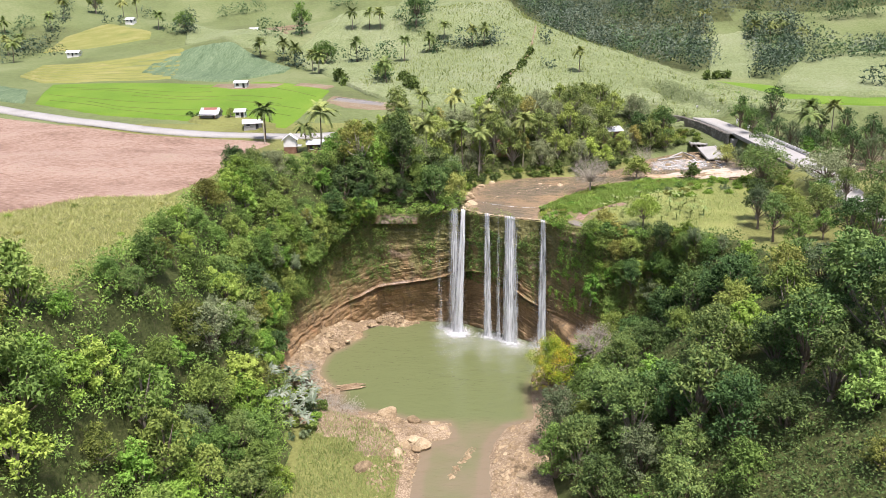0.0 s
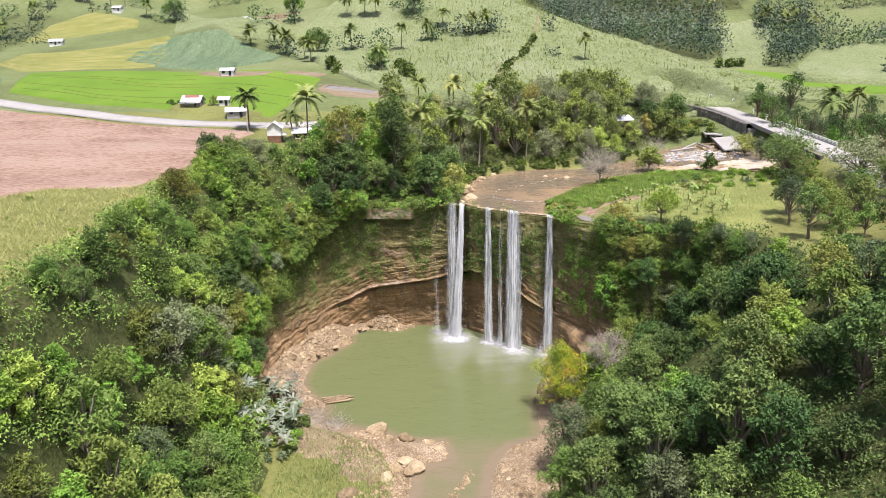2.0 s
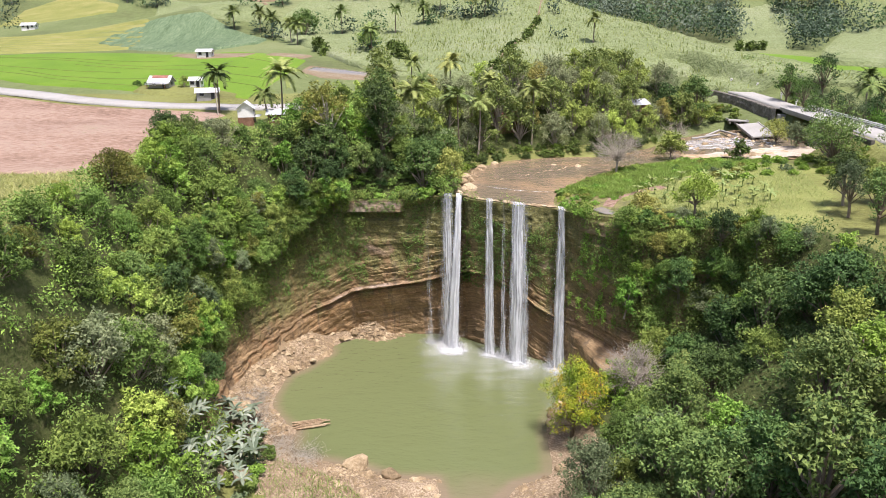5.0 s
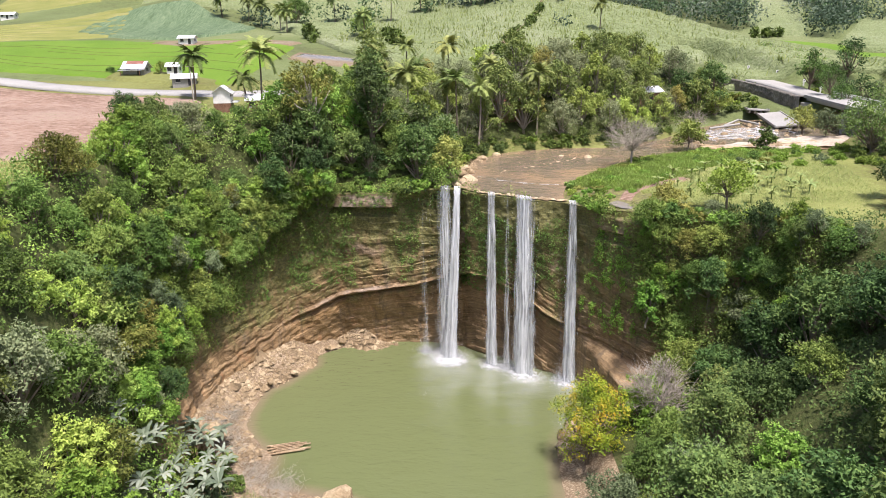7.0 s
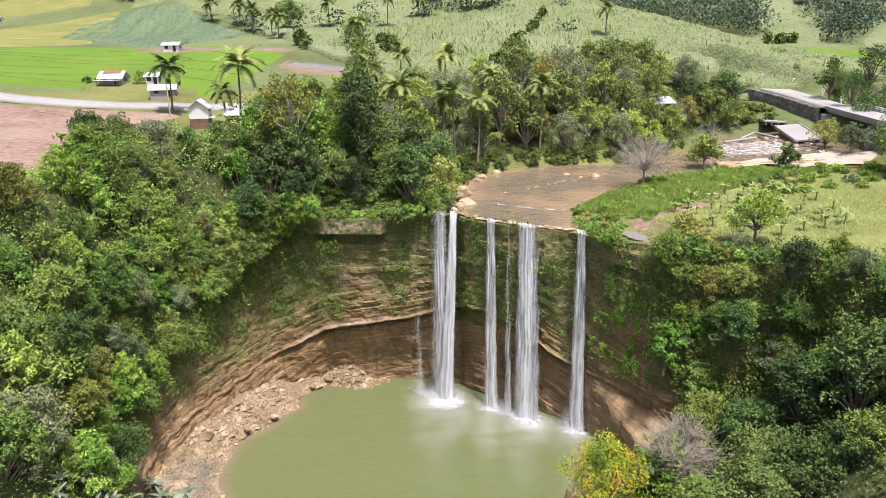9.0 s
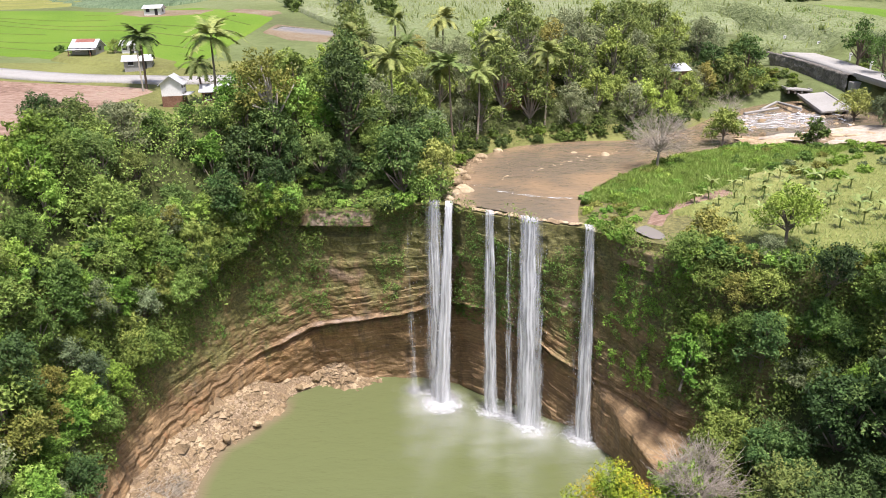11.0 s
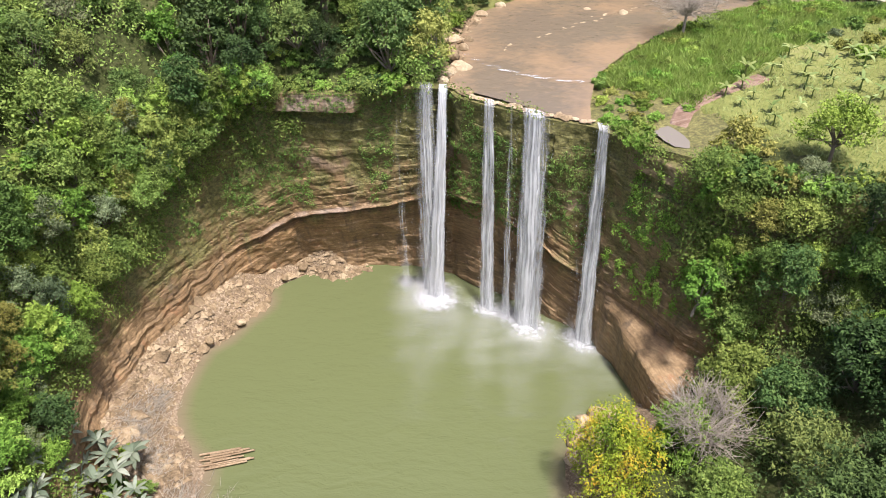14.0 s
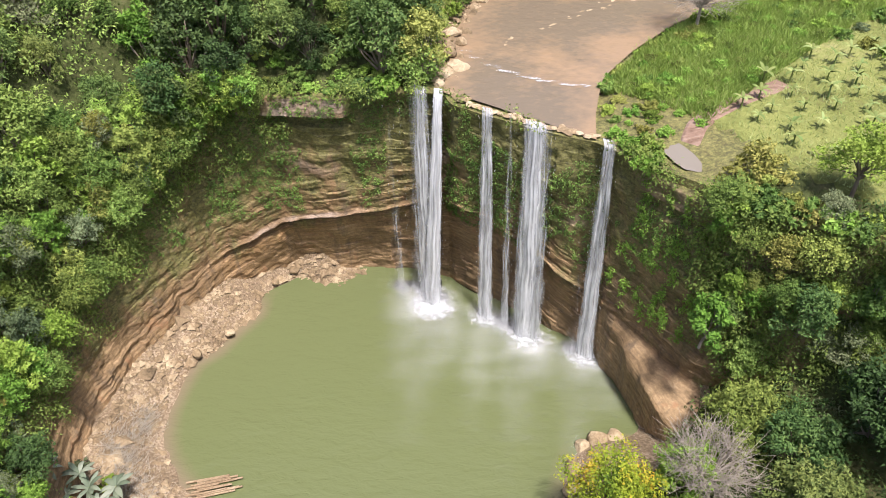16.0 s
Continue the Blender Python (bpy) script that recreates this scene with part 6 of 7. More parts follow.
def rubble(poly, count, size, label, name="rubble", sink=0.05, height=None):
    """Small broken stones too many to count."""
    dice = np.random.default_rng(len(label) + count)
    xs, ys = [p[0] for p in poly], [p[1] for p in poly]
    x, y = dice.uniform(min(xs), max(xs), count * 4), dice.uniform(min(ys), max(ys), count * 4)
    keep = inside(poly, x, y)
    x, y = x[keep][:count], y[keep][:count]
    z = ground_height(x, y) if height is None else height(x, y)
    ok = z > -0.35
    x, y, z = x[ok], y[ok], z[ok]
    base = np.array([(1, 0, 0), (0, 1, 0), (-1, 0, 0), (0, -1, 0), (0, 0, 0.9), (0, 0, -0.7)], float)
    tri = np.array([(0, 1, 4), (1, 2, 4), (2, 3, 4), (3, 0, 4), (1, 0, 5), (2, 1, 5), (3, 2, 5), (0, 3, 5)])
    n = len(x)
    s = size * np.clip(dice.lognormal(-0.15, 0.7, n), 0.2, 4.0)
    w = dice.uniform(0, 6.283, n)
    v = base[None] * (1 + 0.18 * dice.normal(size=(n, 6, 1))) * s[:, None, None] + 0.14 * s[:, None, None] * dice.normal(size=(n, 6, 3))
    c, q = np.cos(w)[:, None], np.sin(w)[:, None]
    v = np.stack([v[..., 0] * c - v[..., 1] * q + x[:, None], v[..., 0] * q + v[..., 1] * c + y[:, None], v[..., 2] * 0.7 + z[:, None] - sink], -1)
    t = (tri[None] + np.arange(n)[:, None, None] * 6).reshape(-1, 3)
    return joined(name, [(v.reshape(-1, 3), t)], BROKEN, label, "rubble")


STRIP = [(-36, 142), (-36.5, 150), (-35, 158), (-33, 165), (-29.5, 171), (-25, 177), (-20, 183), (-13, 184.5), (-9, 184), (-13, 181), (-17.5, 178.5), (-22, 175), (-22, 171), (-24.5, 167.5), (-26, 164), (-28.5, 162), (-29.3, 158), (-29.5, 154), (-29, 150), (-27, 147), (-25, 145), (-24, 141), (-30, 138)]
rubble(STRIP, 6500, 0.16, "broken brown stone along the shore")
rubble(STRIP, 420, 0.32, "larger blocks of brown stone along the shore")
rubble([(-27, 137), (-13, 138), (0, 131), (1, 122), (-4, 120), (-7, 108), (-12, 104), (-16, 112), (-12, 122), (-22, 130)], 160, 0.26, "larger stones of the beach")
rubble([(-27, 137), (-13, 138), (0, 131), (1, 122), (-4, 120), (-7, 108), (-12, 104), (-16, 112), (-12, 122), (-22, 130)], 3200, 0.15, "gravel and stones of the beach")
rubble([(0.0, 110.5), (-0.6, 111.5), (3.6, 121), (4.8, 120.5)], 260, 0.13, "thin bar of stones in the outflow", height=lambda x, y: 0.05 + 0 * x)
rubble([(8, 119), (11, 128), (18, 132), (18, 118), (15, 100), (6, 100)], 3200, 0.15, "gravel bank beside the outflow")
rubble([(8, 119), (11, 128), (18, 132), (18, 118), (15, 100), (6, 100)], 170, 0.30, "larger stones of the gravel bank")
rubble([(3, 178), (3.5, 196), (7, 206), (10, 205), (7, 194), (6, 180)], 500, 0.22, "stones of the river bank", height=lambda x, y: np.maximum(plateau(x, y), 30.35))


# talus heap in the alcove under the arched beds
hx, hy = np.meshgrid(np.linspace(-25, -5, 50), np.linspace(172, 185, 34))


def heap(x, y):
    return -0.6 + np.clip((y - 177.8 + 0.45 * (x + 15)) * 1.35, 0, 5.0) * np.exp(-((x + 17.0) / 5.0) ** 2) + 0.5 * rough(x, y, 2.2)


tagged(new("talus", grid_mesh("talus", np.stack([hx, hy, heap(hx, hy)], -1), GRAVEL)), "heap of broken rock under the wall", "talus", kind="structure")
rubble([(-23, 174), (-20, 182), (-8, 184), (-7, 178), (-14, 175)], 1900, 0.22, "pinkish broken rock heaped in the alcove", height=heap)
for k in range(30):                                              # stones along the lip between the streams
    f = k / 29 + PICK.uniform(-0.012, 0.012)
    x, y = np.interp(f, [0, 0.25, 0.6, 1], [4.6, 8.6, 14.5, 20.6]), np.interp(f, [0, 0.25, 0.6, 1], [176.6, 172.4, 168.8, 166.0])
    ob = new("lip_stone", PICK.choice(ROCKS))
    ob.matrix_basis = pose(float(x), float(y) + PICK.uniform(0.0, 0.8), 30.42, PICK.uniform(-8, 8), PICK.uniform(-8, 8), PICK.uniform(0, 360)) @ Matrix.Diagonal((PICK.uniform(0.35, 0.9), PICK.uniform(0.3, 0.6), PICK.uniform(0.15, 0.3), 1))
    tagged(ob, "low worn stone on the lip of the falls", "stone", "stones along the lip")


def sticks():
    """Washed-up stalks and driftwood on the shore."""
    r = random.Random(31)
    v, f = [], []
    spots = ((-31, 152, 1.2), (-31.6, 148, 1.6), (-30.5, 145, 1.8), (-28.5, 142, 1.8), (-24, 137, 2.0), (-20, 134.5, 2.2))
    at = np.array([(cx + r.gauss(0, sp * 0.55), cy + r.gauss(0, sp * 0.9)) for cx, cy, sp in (r.choice(spots) for _ in range(2200))])
    for (x, y), z in zip(at.tolist(), np.maximum(ground_height(at[:, 0], at[:, 1]), 0.0).tolist()):
        w, l = r.gauss(1.9, 0.7), r.uniform(0.5, 2.0)
        limb(v, f, (x, y, z + r.uniform(0.05, 0.3)), (x + l * math.cos(w), y + l * math.sin(w), z + r.uniform(0.05, 0.35)), 0.022, 0.012, 3)
    me = mesh_of("driftwood", v, f, DEADWOOD)
    return tagged(new("driftwood", me), "tangle of washed-up dry stalks on the shore", "driftwood", kind="stuff")


sticks()


def raft():
    """A raft of bamboo poles, half aground."""
    ob = thing("bamboo_raft", (-21.0, 144.4, 0.15), "weathered raft of pale poles lying at the shore", "raft", turn=12)
    for i in range(9):
        v, f = [], []
        a, b = 0.7 * math.sin(i * 2.1), 0.8 * math.sin(i * 1.3)
        limb(v, f, (-2.4 + a, i * 0.27 - 1.1, 0.1 + 0.05 * math.sin(i * 1.9)), (2.3 + b, i * 0.25 - 1.0 + 0.15 * math.sin(i * 2.7), 0.2 + 0.06 * math.sin(i * 3.1)), 0.14, 0.11, 8)
        part("pole", mesh_of("pole", v, f, POLE), ob)
    for i in range(5):
        v, f = [], []
        limb(v, f, (-2.0 + 0.5 * math.sin(i * 1.7), i * 0.4 - 0.8, 0.34), (1.4 + 0.8 * math.sin(i * 2.3), i * 0.37 - 0.7, 0.42), 0.11, 0.09, 8)
        part("pole", mesh_of("pole", v, f, POLE), ob)
    return ob


raft()


# ---- houses ----
def gable(w, d, h, over, rise, thick=0.12):
    """A pitched roof of sheet metal with ribs, ridge along x."""
    v, f, ribs = [], [], 14
    for side in (-1, 1):
        b = len(v)
        for i in range(ribs + 1):
            x = -w / 2 - over + (w + 2 * over) * i / ribs
            bump_ = 0.03 if i % 2 else 0.0
            v += [(x, 0, h + rise + bump_), (x, side * (d / 2 + over), h - over * rise / (d / 2) + bump_),
                  (x, side * (d / 2 + over), h - over * rise / (d / 2) - thick), (x, 0, h + rise - thick)]
        for i in range(ribs):
            o, n = b + 4 * i, b + 4 * i + 4
            f += [(o, n, n + 1, o + 1), (o + 1, n + 1, n + 2, o + 2), (o + 2, n + 2, n + 3, o + 3)]
        f += [(b, b + 1, b + 2, b + 3), tuple(b + 4 * ribs + j for j in (3, 2, 1, 0))]
    return v, f


def house(x, y, z, w, d, h, turn, label, walls=WHITEWALL, roof=TIN, rise=1.2, storeys=1, base=None, porch=False, ridge=False):
    ob = thing("house", (x, y, z), label, "house", turn=turn)
    v = [(-w / 2, -d / 2, -1.5), (w / 2, -d / 2, -1.5), (w / 2, d / 2, -1.5), (-w / 2, d / 2, -1.5), (-w / 2, -d / 2, h), (w / 2, -d / 2, h), (w / 2, d / 2, h), (-w / 2, d / 2, h), (-w / 2, 0, h + rise * 0.97), (w / 2, 0, h + rise * 0.97)]
    part("wall", mesh_of("wall", v, [(0, 1, 5, 4), (2, 3, 7, 6), (1, 2, 6, 9, 5), (3, 0, 4, 8, 7)], walls, shade=False), ob)
    v, f = gable(w, d, h, 0.45, rise)
    part("roof", mesh_of("roof", v, f, roof, shade=False), ob)
    if base is not None:
        part("lower_wall", from_bm("lower_wall", box(-w / 2 - 0.03, -d / 2 - 0.03, -1.4, w / 2 + 0.03, d / 2 + 0.03, h * 0.42), base), ob, "brown timber lower storey")
        part("awning", from_bm("awning", box(-w / 2 - 0.4, -d / 2 - 1.3, h * 0.45, w / 2 + 0.4, -d / 2, h * 0.45 + 0.1), roof), ob)
    for s in range(storeys):
        z0 = 0.9 + s * h * 0.5
        for k in range(2 if w < 6 else 3):
            cx = (k + 0.5) / (2 if w < 6 else 3) * w - w / 2
            if s == 0 and k == 1:
                part("door", from_bm("door", box(cx - 0.42, -d / 2 - 0.06, 0.0, cx + 0.42, -d / 2 + 0.02, 1.95), DARKHOLE), ob)
            else:
                win = part("window", from_bm("window", box(cx - 0.5, -d / 2 - 0.05, z0, cx + 0.5, -d / 2 + 0.02, z0 + 0.9), DARKHOLE), ob)
                part("frame", from_bm("frame", box(cx - 0.6, -d / 2 - 0.09, z0 - 0.12, cx + 0.6, -d / 2 - 0.052, z0 - 0.02), WHITEWALL), win)
        part("window", from_bm("window", box(w / 2 - 0.02, -0.5, z0, w / 2 + 0.05, 0.5, z0 + 0.8), DARKHOLE), ob)
    if ridge:
        v, f = gable(w * 0.8, d * 0.5, h + rise * 0.5 + 0.06, 0.0, rise * 0.5)
        part("ridge_sheet", mesh_of("ridge_sheet", v, f, RUST, shade=False), ob, "rusty red ridge sheets")
    if porch:
        part("lean_to", from_bm("lean_to", box(-w / 2 - 0.3, -d / 2 - 2.0, h - 0.75, w / 2 + 0.3, -d / 2 - 0.02, h - 0.65), TIN), ob, "white sheet lean-to roof")
        for k in (-1, 1):
            part("post", from_bm("post", box(k * w * 0.45 - 0.07, -d / 2 - 1.9, -0.5, k * w * 0.45 + 0.07, -d / 2 - 1.76, h - 0.75), TIMBER), ob)
    return ob


house(-76.0, 243.0, float(plateau(-76.0, 243.0)) + 0.2, 5.6, 3.4, 2.0, -6, "grey house with a rusty ridge and tin porch roof", walls=CONCRETE, porch=True, rise=1.3, ridge=True)
house(-59.3, 229.0, float(plateau(-59.3, 229.0)) + 0.2, 5.2, 3.6, 1.9, 14, "small grey shed with a white tin roof", walls=CONCRETE, rise=0.8)
house(-66.5, 243.0, float(plateau(-66.5, 243.0)) + 0.2, 3.0, 2.6, 2.2, 0, "small hut with a white tin roof in the rice", rise=0.7)
house(-41.8, 199.5, float(plateau(-41.8, 199.5)) + 0.1, 3.0, 3.3, 3.7, 96, "two-storey white house with brown lower storey and tin roof", storeys=2, base=TIMBER, rise=1.2)
house(-35.5, 201.5, float(plateau(-35.5, 201.5)) + 0.1, 4.0, 3.4, 2.4, 8, "low brown hut with a white tin roof under the trees", walls=TIMBER, rise=0.8)
house(-22.5, 193.5, float(plateau(-22.5, 193.5)) + 0.1, 4.4, 3.6, 2.6, -10, "brown hut with a white tin roof half hidden by trees", walls=TIMBER, rise=0.9)
house(16.0, 224.5, float(plateau(16.0, 224.5)) + 0.2, 5.0, 4.0, 2.6, 10, "hut with a rusty red roof among the bank trees", walls=TIMBER, roof=RUST, rise=1.0)
house(52.5, 244.0, float(plateau(52.5, 244.0)) + 0.6, 6.5, 5.0, 2.8, 20, "house with a pale tin roof among the trees", walls=TIMBER, rise=1.1)
house(-78.5, 290.5, float(plateau(-78.5, 290.5)) + 0.2, 4.6, 3.6, 2.1, 0, "small white house on a bare patch above the rice", rise=0.7)
house(-194, 398, float(plateau(-194, 398)) + 0.3, 6.0, 4.2, 1.9, 5, "white farmhouse on the far slope", rise=1.0)
house(-186, 456, float(plateau(-186, 456)) + 0.3, 5.0, 4.0, 1.9, -8, "white farmhouse high on the far hill", rise=1.0)
house(-120, 480, float(plateau(-120, 480)) + 0.3, 5.0, 4.0, 1.9, 12, "distant white farmhouse among trees", rise=1.0)


for x, y, size in ((-82.5, 244.5, 0.5), (-81.0, 246.0, 0.6), (-84.2, 246.5, 0.7), (-80.2, 243.6, 0.35), (-71.2, 242.5, 0.3)):
    bush("mid", x, y, size, z=float(plateau(x, y)) + 0.3)
plant("mid", -69.8, 242.2, 0.42, "trees in the fields", z=float(plateau(-69.8, 242.2)))


# ---- bridge ----
def bridge():
    ob = thing("bridge", (93.6, 219.5, 0), "pale concrete road bridge over the rapids", "bridge", turn=-5.0)
    top, half = 38.42, 22.5
    part("deck", from_bm("deck", box(-3.6, -half, top - 0.55, 3.6, half, top, 0.05), CONCRETE), ob)
    for s in (-1, 1):
        part("girder", from_bm("girder", box(s * 2.6 - 0.35, -half, top - 1.2, s * 2.6 + 0.35, half, top - 0.56, 0.04), CONCRETE), ob)
        part("kerb", from_bm("kerb", box(s * 3.45 - 0.18, -half, top, s * 3.45 + 0.18, half, top + 0.25, 0.03), CONCRETE), ob)
        for z in (0.6, 0.95) if s > 0 else ():
            part("rail", from_bm("rail", box(s * 3.45 - 0.08, -half, top + z - 0.08, s * 3.45 + 0.08, half, top + z + 0.08, 0.02), WHITEWALL), ob)
        me = from_bm("post", box(-0.11, -0.11, 0.24, 0.11, 0.11, 1.1, 0.02), WHITEWALL)
        for k in range(19 if s > 0 else 0):
            part("post", me, ob, m=Matrix.Translation((s * 3.45, -half + 0.3 + k * (2 * half - 0.6) / 18, top)))
    for y in (-half + 0.8, half - 0.8):
        part("abutment", from_bm("abutment", box(-4.2, y - 1.2, 29.0, 4.2, y + 1.2, top - 1.62, 0.1), CONCRETE), ob, "grey concrete abutment wall")
    part("pier", from_bm("pier", box(-3.2, -0.7, 28.5, 3.2, 0.7, top - 1.62, 0.1), CONCRETE), ob)
    part("wing_wall", from_bm("wing_wall", box(-4.9, -half - 12, 30.0, -4.1, -half, top - 0.15, 0.08), WALLSTONE), ob, "dark rubble-stone retaining wall")
    return ob


def retaining_wall():
    """Rubble masonry that follows the road's edge; the stones bulge unevenly."""
    c = resample([(78.5, 281), (84.3, 272.5), (87.3, 263.5), (89.5, 254.5), (91.2, 242.5)], 150)
    t = np.gradient(c, axis=0)
    t /= np.linalg.norm(t, axis=1)[:, None]
    side = np.stack([t[:, 1], -t[:, 0]], -1)
    run, rows = np.arange(150) * 0.22, []
    for j in range(36):
        z = 38.2 + 0.09 * np.clip(c[:, 1] - 246, 0, 50) - j * 0.26
        course = math.floor((38.2 - j * 0.26) / 0.5)
        stone = hashed(np.floor(run / 0.75 + 0.4 * (course % 2)), 0 * run + course)
        seam = np.minimum(np.abs((run / 0.75 + 0.4 * (course % 2)) % 1 - 0.5) * 2, 1)
        rows.append(np.column_stack([c + side * (0.06 * j * 0.26 + 0.22 * stone * smooth(1.0, 0.7, seam) + 0.12 * rough(run, 0 * run + z, 1.4))[:, None], 0 * run + z]))
    back = np.column_stack([c - side * 1.2, 38.2 + 0.09 * np.clip(c[:, 1] - 246, 0, 50)])
    return new("retaining_wall", grid_mesh("retaining_wall", np.stack([back] + rows), WALLSTONE))


tagged(retaining_wall(), "dark rubble-stone retaining wall below the bridge road", "wall", kind="structure")


bridge()
MARKER = from_bm("post", box(-0.16, -0.16, -0.4, 0.16, 0.16, 1.25, 0.03), WHITEWALL)
CAP = from_bm("plate", box(-0.38, -0.2, 1.2, 0.38, -0.12, 2.0, 0.02), WHITEWALL)
MARK = from_bm("mark", box(-0.14, -0.215, 1.45, 0.14, -0.201, 1.75), DARKHOLE)
for x, y in ((92.5, 281), (96.5, 270), (99.3, 259), (100.2, 251), (97.2, 195), (96, 186)):
    ob = thing("marker_post", (x, y, float(plateau(x, y))), "white concrete marker post beside the road", "post", "roadside posts")
    part("post", MARKER, ob)
    plate = part("plate", CAP, ob, "white marker plate")
    part("mark", MARK, plate)
ob = thing("utility_pole", (-51.1, 209.5, float(plateau(-51.1, 209.5))), "grey wooden utility pole beside the road", "pole")
v, f = [], []
limb(v, f, (0, 0, -1), (0, 0, 8.0), 0.16, 0.11, 8)
part("pole", mesh_of("pole", v, f, DEADWOOD), ob)
part("crossarm", from_bm("crossarm", box(-0.9, -0.07, 7.3, 0.9, 0.07, 7.45), DEADWOOD), ob)

# broken slabs lying in the rapids
def fallen_deck(x, y, z, tip, lean, turn, wide, long_):
    """A broken piece of an old bridge deck with its beams."""
    ob = new("fallen_deck")
    ob.matrix_basis = pose(x, y, z, tip, lean, turn)
    tagged(ob, "broken concrete deck of an old bridge lying on the bank", "slab", "fallen bridge deck")
    part("slab", from_bm("slab", box(-wide / 2, -long_ / 2, -0.2, wide / 2, long_ / 2, 0.2, 0.06), CONCRETE), ob)
    for k in range(4):
        cx = (k + 0.5) / 4 * wide - wide / 2
        part("beam", from_bm("beam", box(cx - 0.22, -long_ / 2 + 0.1, -0.95, cx + 0.22, long_ / 2 + 0.25, -0.2, 0.04), WALLSTONE), ob)
    for s in (-1, 1):
        part("kerb", from_bm("kerb", box(s * (wide / 2 - 0.2) - 0.15, -long_ / 2, 0.2, s * (wide / 2 - 0.2) + 0.15, long_ / 2, 0.42, 0.03), CONCRETE), ob)


fallen_deck(83.6, 250.5, 34.2, -4, 3, -14, 5.6, 8.5)
fallen_deck(83.5, 236.5, 33.3, 5, -5, -6, 6.0, 15.0)
for x0, y0, x1, y1, z in ((70.5, 236.5, 76.0, 242.0, 32.0), (77.0, 243.5, 76.5, 231.0, 32.3), (66, 234.0, 74, 236.0, 31.7)):
    v, f = [], []
    limb(v, f, (x0, y0, z), (x1, y1, z + 0.7), 0.3, 0.26, 8)
    tagged(new("fallen_beam", mesh_of("fallen_beam", v, f, CONCRETE)), "long pale beam lying across the rapids", "beam", "fallen beams")
for k in range(26):                                              # thin beds of rock stepping down through the rapids
    x, y = 58 + 0.85 * k + PICK.uniform(-1, 1), 212.5 - 0.28 * k + PICK.uniform(-2.2, 4.5)
    ob = new("rock_ledge", PICK.choice(ROCKS))
    ob.matrix_basis = pose(x, y, float(stream_level(x)) + 0.05, PICK.uniform(-4, 4), PICK.uniform(-4, 4), PICK.uniform(-30, 10)) @ Matrix.Diagonal((PICK.uniform(1.6, 3.2), PICK.uniform(0.8, 1.4), PICK.uniform(0.35, 0.7), 1))
    tagged(ob, "flat layered rock ledge in the rapids", "rock ledge", "ledges of the rapids")
pts = ruled([(57.5, 219), (63.5, 219.5), (70, 216.5), (80, 221)], [(61.5, 236), (71, 239.5), (78, 236), (82, 228)], 60, 24, 0.0, lambda x, y: stream_level(x) + 0.16)
pts[..., 2] += 0.12 * rough(pts[..., 0], pts[..., 1], 1.5)
edge = np.minimum(np.sin(np.linspace(0, 1, 60) * math.pi)[None], np.sin(np.linspace(0, 1, 24) * math.pi)[:, None])
tagged(new("rapids", uv_mesh("rapids", pts, pts[..., :2] * np.array([0.45, 1.1]), 0.42 * np.clip(edge * 2.2, 0, 1), RIFFLE)), "broken white water of the rapids", "white water", kind="structure")
pts = ruled([(70, 203.6), (80, 202.6), (92, 204)], [(60, 214), (76, 216), (92, 214)], 30, 14, 0.0, lambda x, y: stream_level(x) + 0.35)
pts[..., 2] += 0.5 * rough(pts[..., 0], pts[..., 1], 3.0)
tagged(new("gravel_bar", grid_mesh("gravel_bar", pts, SAND)), "pale gravel and sand bar beside the rapids", "gravel bar", kind="structure")
# rain pool on the rock above the right-hand wall
bm = bmesh.new()
bmesh.ops.create_circle(bm, cap_ends=True, segments=36, radius=1.0)
for v in bm.verts:
    v.co *= (1 + 0.32 * noise.noise(v.co * 1.9 + Vector((3.1, 0, 0)))) / (abs(v.co.x) ** 4 + abs(v.co.y) ** 4) ** 0.2
me = from_bm("puddle", bm, PUDDLEWATER)
ob = new("puddle", me)
ob.matrix_basis = pose(28.6, 161.7, land(28.6, 161.7) + 0.18, 0, 0, 25) @ Matrix.Diagonal((1.7, 2.6, 1, 1))
tagged(ob, "small muddy rain pool on the rock", "water", kind="structure")
pts = ruled([(28.4, 164.6), (30.0, 168), (35.4, 172), (42, 176)], [(30.2, 163), (32.0, 166.5), (37.2, 170), (43, 174.4)], 30, 10, 0.16, lambda x, y: lands(x.ravel(), y.ravel()).reshape(x.shape))
pts[[0, -1], :, 2] -= 0.35
pts[:, [0, -1], 2] -= 0.35
tagged(new("bare_earth", grid_mesh("bare_earth", pts, PLOUGHED)), "bare trodden earth between the banana plants", "earth", kind="structure")

scrub(stand(sown([(74, 259), (82, 264), (86, 258), (84, 252), (73, 252)], 2.2) + sown([(78, 200), (85, 198), (85, 180), (80, 170), (74, 180)], 2.6) + sown([(101, 250), (106, 252), (106, 236), (99.5, 238)], 3.0) + sown([(96, 285), (99, 272), (102.5, 256), (106, 262), (104, 275), (100, 290)], 2.8)), {"mid": 4, "dark": 2, "light": 2, "olive": 1}, 0.5, 0.9, "bushes beside the bridge road")
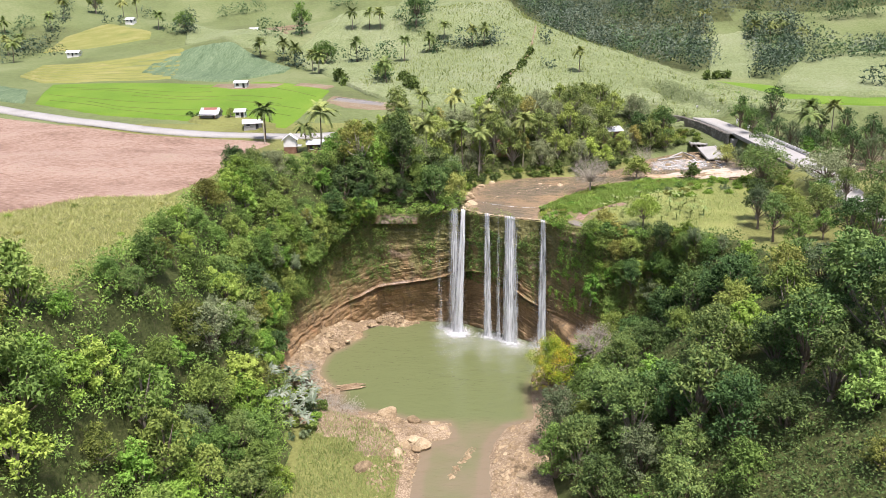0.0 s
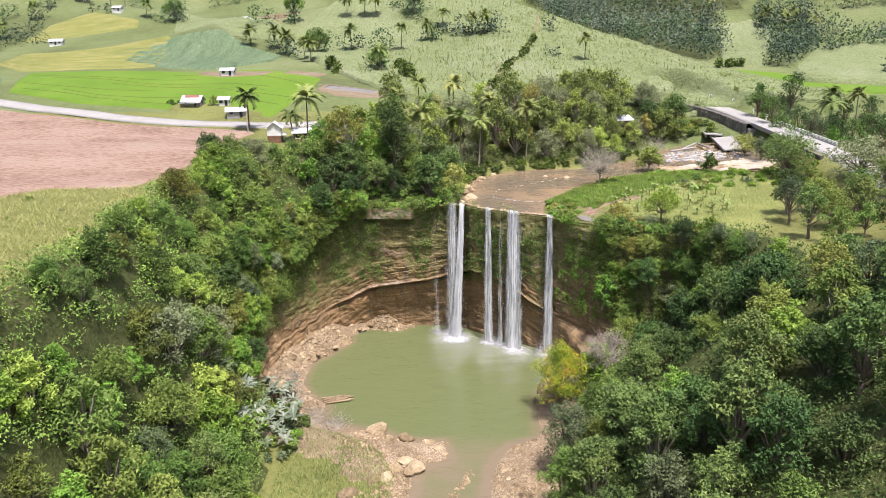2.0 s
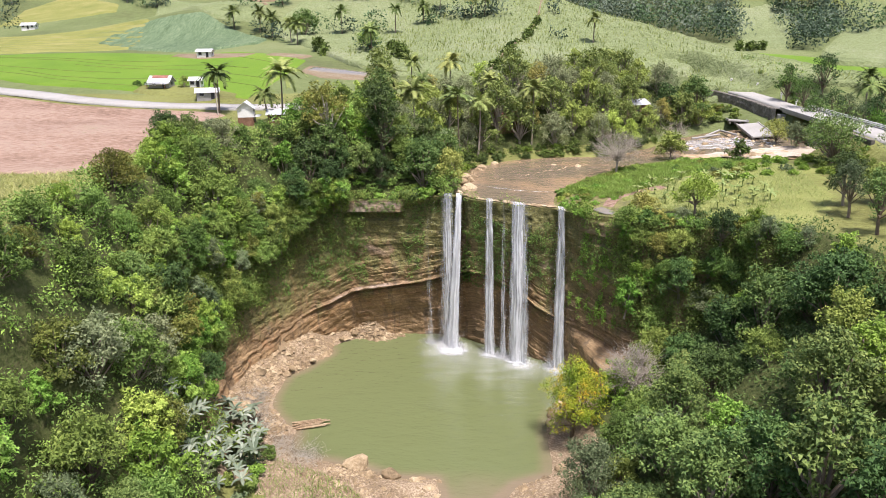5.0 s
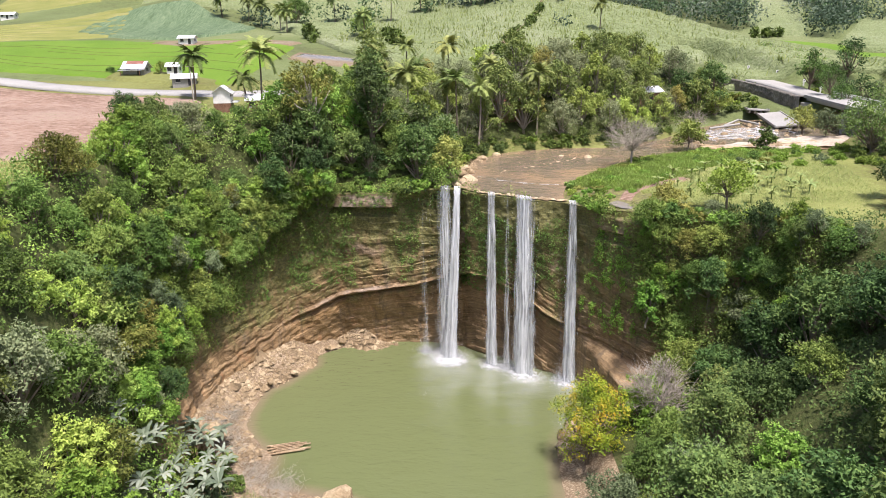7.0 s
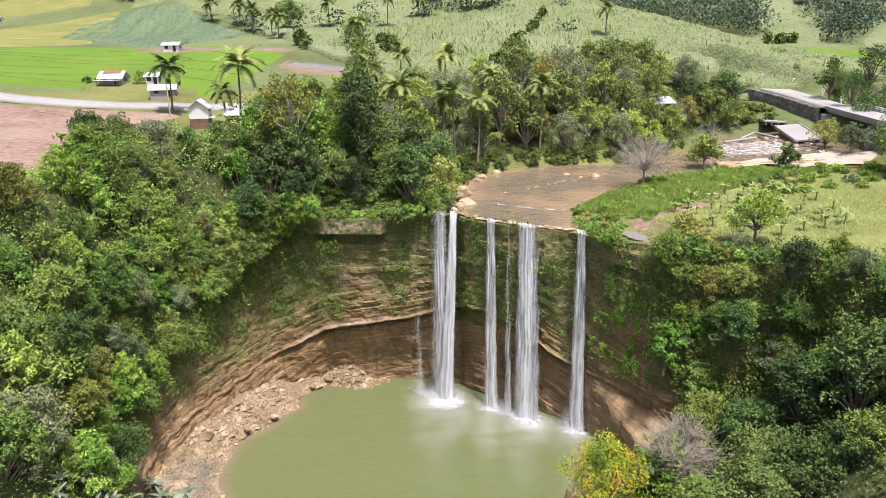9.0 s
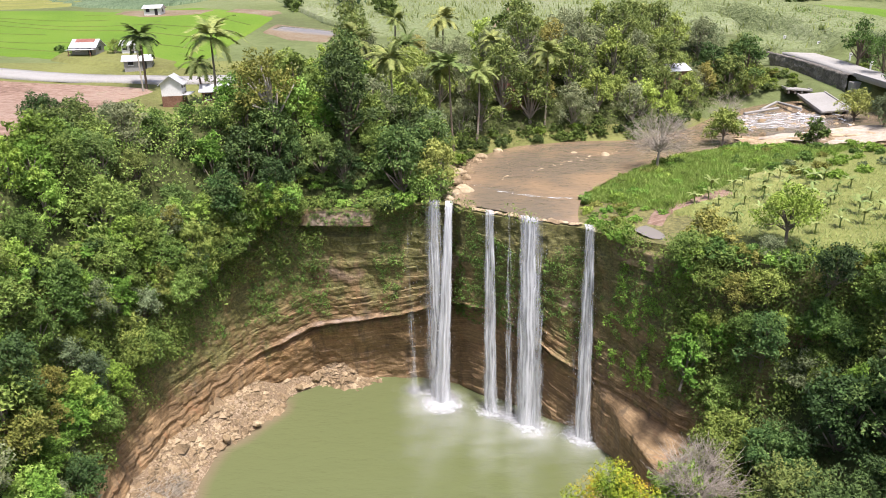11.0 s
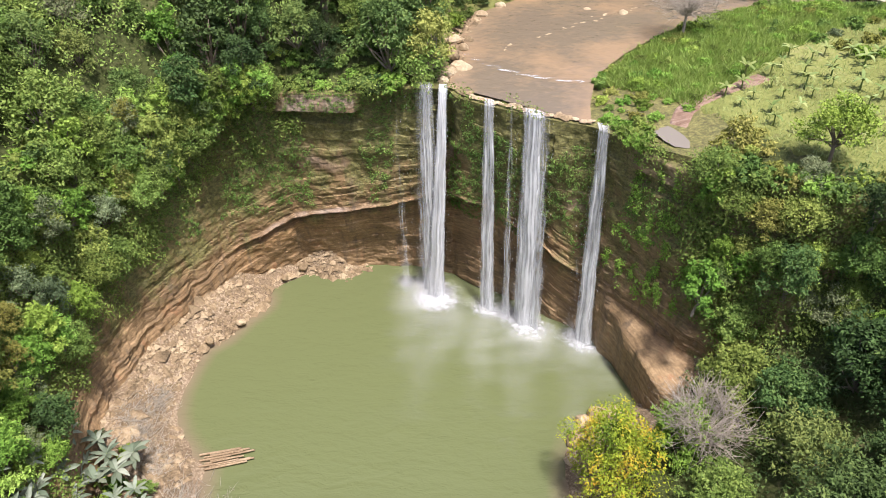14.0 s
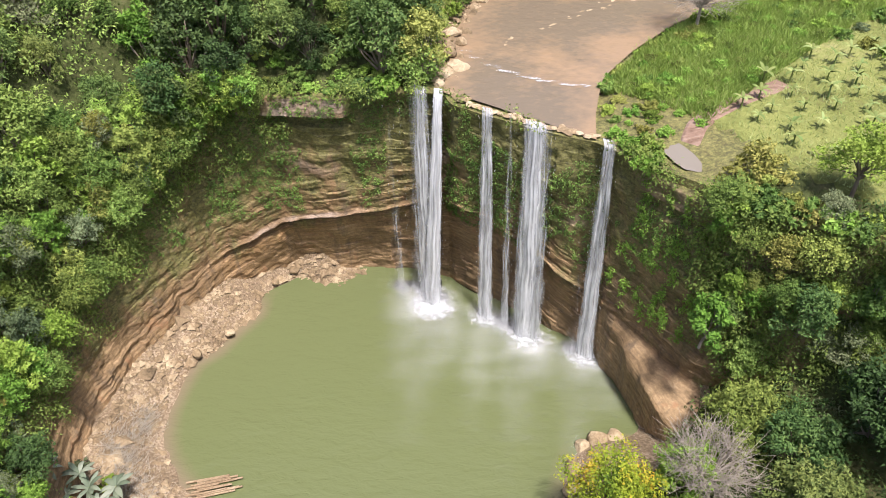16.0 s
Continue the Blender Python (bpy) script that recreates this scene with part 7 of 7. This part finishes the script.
# ---- far woods: rows and clumps from one plan point to another, with number and size ----
CLUMPS_DARK_0 = [(-228, 391, -229, 420, 5, 5), (-229, 420, -228, 435, 4, 5), (-228, 435, -234, 465, 5, 4.5), (-234, 465, -246, 510, 4, 4), (-233, 510, -232, 515, 2, 5),
                 (-186, 476, -205, 533, 2, 5), (-205, 459, -188, 454, 6, 2.6), (-152, 442, -150, 447, 3, 6), (-154, 456, -154, 456, 2, 6), (-91, 366, -89, 366, 2, 3),
                 (-80, 360, -64, 342, 9, 3), (-42, 361, -39, 361, 3, 4), (6, 372, 22, 366, 8, 3), (-4, 378, 9, 368, 6, 3), (44, 360, 46, 360, 2, 4)]
CLUMPS_DARK_1 = [(42, 322, 43, 322, 2, 3), (128, 314, 133, 316, 4, 5), (156, 411, 186, 412, 12, 4), (153, 325, 159, 329, 4, 4), (163, 295, 169, 297, 3, 5),
                 (-211, 405, -211, 416, 4, 3)]
CLUMPS_MID_0 = [(-90, 386, -85, 392, 3, 5), (-75, 398, -73, 399, 3, 5), (-57, 356, -52, 356, 3, 5), (-23, 296, -24, 299, 2, 5), (-28, 358, -28, 357, 2, 6),
                (-80, 535, -64, 528, 5, 5), (-18, 395, -15, 398, 4, 6), (-10, 371, -3, 366, 5, 4), (-28, 402, -4, 424, 8, 5), (166, 379, 153, 335, 5, 4.5),
                (162, 330, 184, 328, 10, 4.5), (-163, 448, -155, 441, 3, 4), (-156, 537, -132, 556, 8, 5), (-252, 440, -251, 465, 5, 5), (210, 445, 245, 443, 10, 6)]
CLUMPS_LIGHT_0 = [(40, 353, 24, 301, 12, 1.6), (24, 301, 13, 249, 14, 1.5), (-45, 310, -38, 295, 4, 2.5), (-18, 311, -12, 279, 5, 2.5), (103, 309, 116, 315, 8, 1.6)]


def far_woods():
    """Crowns of the distant trees, too many to tell apart."""
    kinds = {"dark": [], "mid": [], "grey": [], "light": []}
    for rows, kind in ((CLUMPS_DARK_0 + CLUMPS_DARK_1, "dark"), (CLUMPS_MID_0, "mid"), (CLUMPS_LIGHT_0, "light")):
        for x0, y0, x1, y1, n, r in rows:
            for i in range(n):
                k = (i + PICK.random()) / n
                kinds[kind].append((x0 + (x1 - x0) * k + PICK.gauss(0, r * 0.4), y0 + (y1 - y0) * k + PICK.gauss(0, r * 0.4), r * PICK.uniform(0.6, 1.0)))
    for x, y in sown(FOREST, 5.6, 12000):
        kinds[choose({"dark": 3, "mid": 2.5, "grey": 4})].append((x, y, PICK.uniform(2.6, 7.2)))
    for wood in ([(166, 440), (194, 440), (198, 399), (168, 372), (140, 316), (128, 316), (150, 370), (160, 410)], [(192, 342), (232, 342), (245, 400), (202, 396)], [(6, 366), (24, 360), (22, 372), (6, 378)]):
        for x, y in sown(wood, 5.2, 2500):
            kinds[choose({"dark": 4, "mid": 2.5, "grey": 3})].append((x, y, PICK.uniform(2.6, 5.4)))
    y = 440 + 560 * rng.random(5000)
    x = rng.uniform(-0.75, 0.1, 5000) * (y + 40)
    thick = rough(x, y, 60)
    for px, py in zip(x[thick > 0.22].tolist(), y[thick > 0.22].tolist()):
        if not bool(inside([(-230, 415), (-165, 420), (-160, 445), (-200, 460), (-235, 440)], px, py)):
            kinds[choose({"dark": 3, "mid": 3, "grey": 2})].append((px, py, PICK.uniform(2.6, 5.0)))
    names = {"dark": "dark", "mid": "green", "grey": "greyish", "light": "light green"}
    for kind, leaf in (("dark", HAZED_DARK), ("mid", HAZED_MID), ("grey", HAZED_GREY), ("light", LEAF_MID)):
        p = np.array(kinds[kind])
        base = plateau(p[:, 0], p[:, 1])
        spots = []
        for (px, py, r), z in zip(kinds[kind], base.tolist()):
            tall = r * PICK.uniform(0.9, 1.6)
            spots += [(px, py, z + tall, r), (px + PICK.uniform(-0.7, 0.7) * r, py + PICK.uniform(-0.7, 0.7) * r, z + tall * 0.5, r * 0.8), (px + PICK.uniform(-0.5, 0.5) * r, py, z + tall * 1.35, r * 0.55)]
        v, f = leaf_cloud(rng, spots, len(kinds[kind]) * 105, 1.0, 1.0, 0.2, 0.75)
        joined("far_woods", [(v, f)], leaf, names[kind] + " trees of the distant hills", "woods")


far_woods()
for x, y in ((-223, 392), (-242, 422), (-260, 453), (-240, 432), (-234, 458), (-238, 481), (-197, 473), (-189, 474), (-167, 447), (-59, 336), (-42, 358), (-23, 294), (-20, 354), (-77, 360), (-70, 351), (-49, 401), (-40, 400),
             (-34, 399), (-9, 368), (-2, 383), (12, 369), (17, 366), (54, 315), (141, 427), (162, 411), (170, 408), (178, 413), (188, 409), (-55, 327), (-88, 363)):
    palm(x, y, float(plateau(x, y)) + PICK.uniform(7, 11), PICK.uniform(0.9, 1.15))
for x, y in ((-25, 303), (-56, 352), (-16, 398), (-75, 402), (-152, 448), (-232, 514)):
    plant(choose({"dark": 1, "mid": 2}), x, y, PICK.uniform(1.2, 1.7), "trees in the fields", z=float(plateau(x, y)) - 0.5)
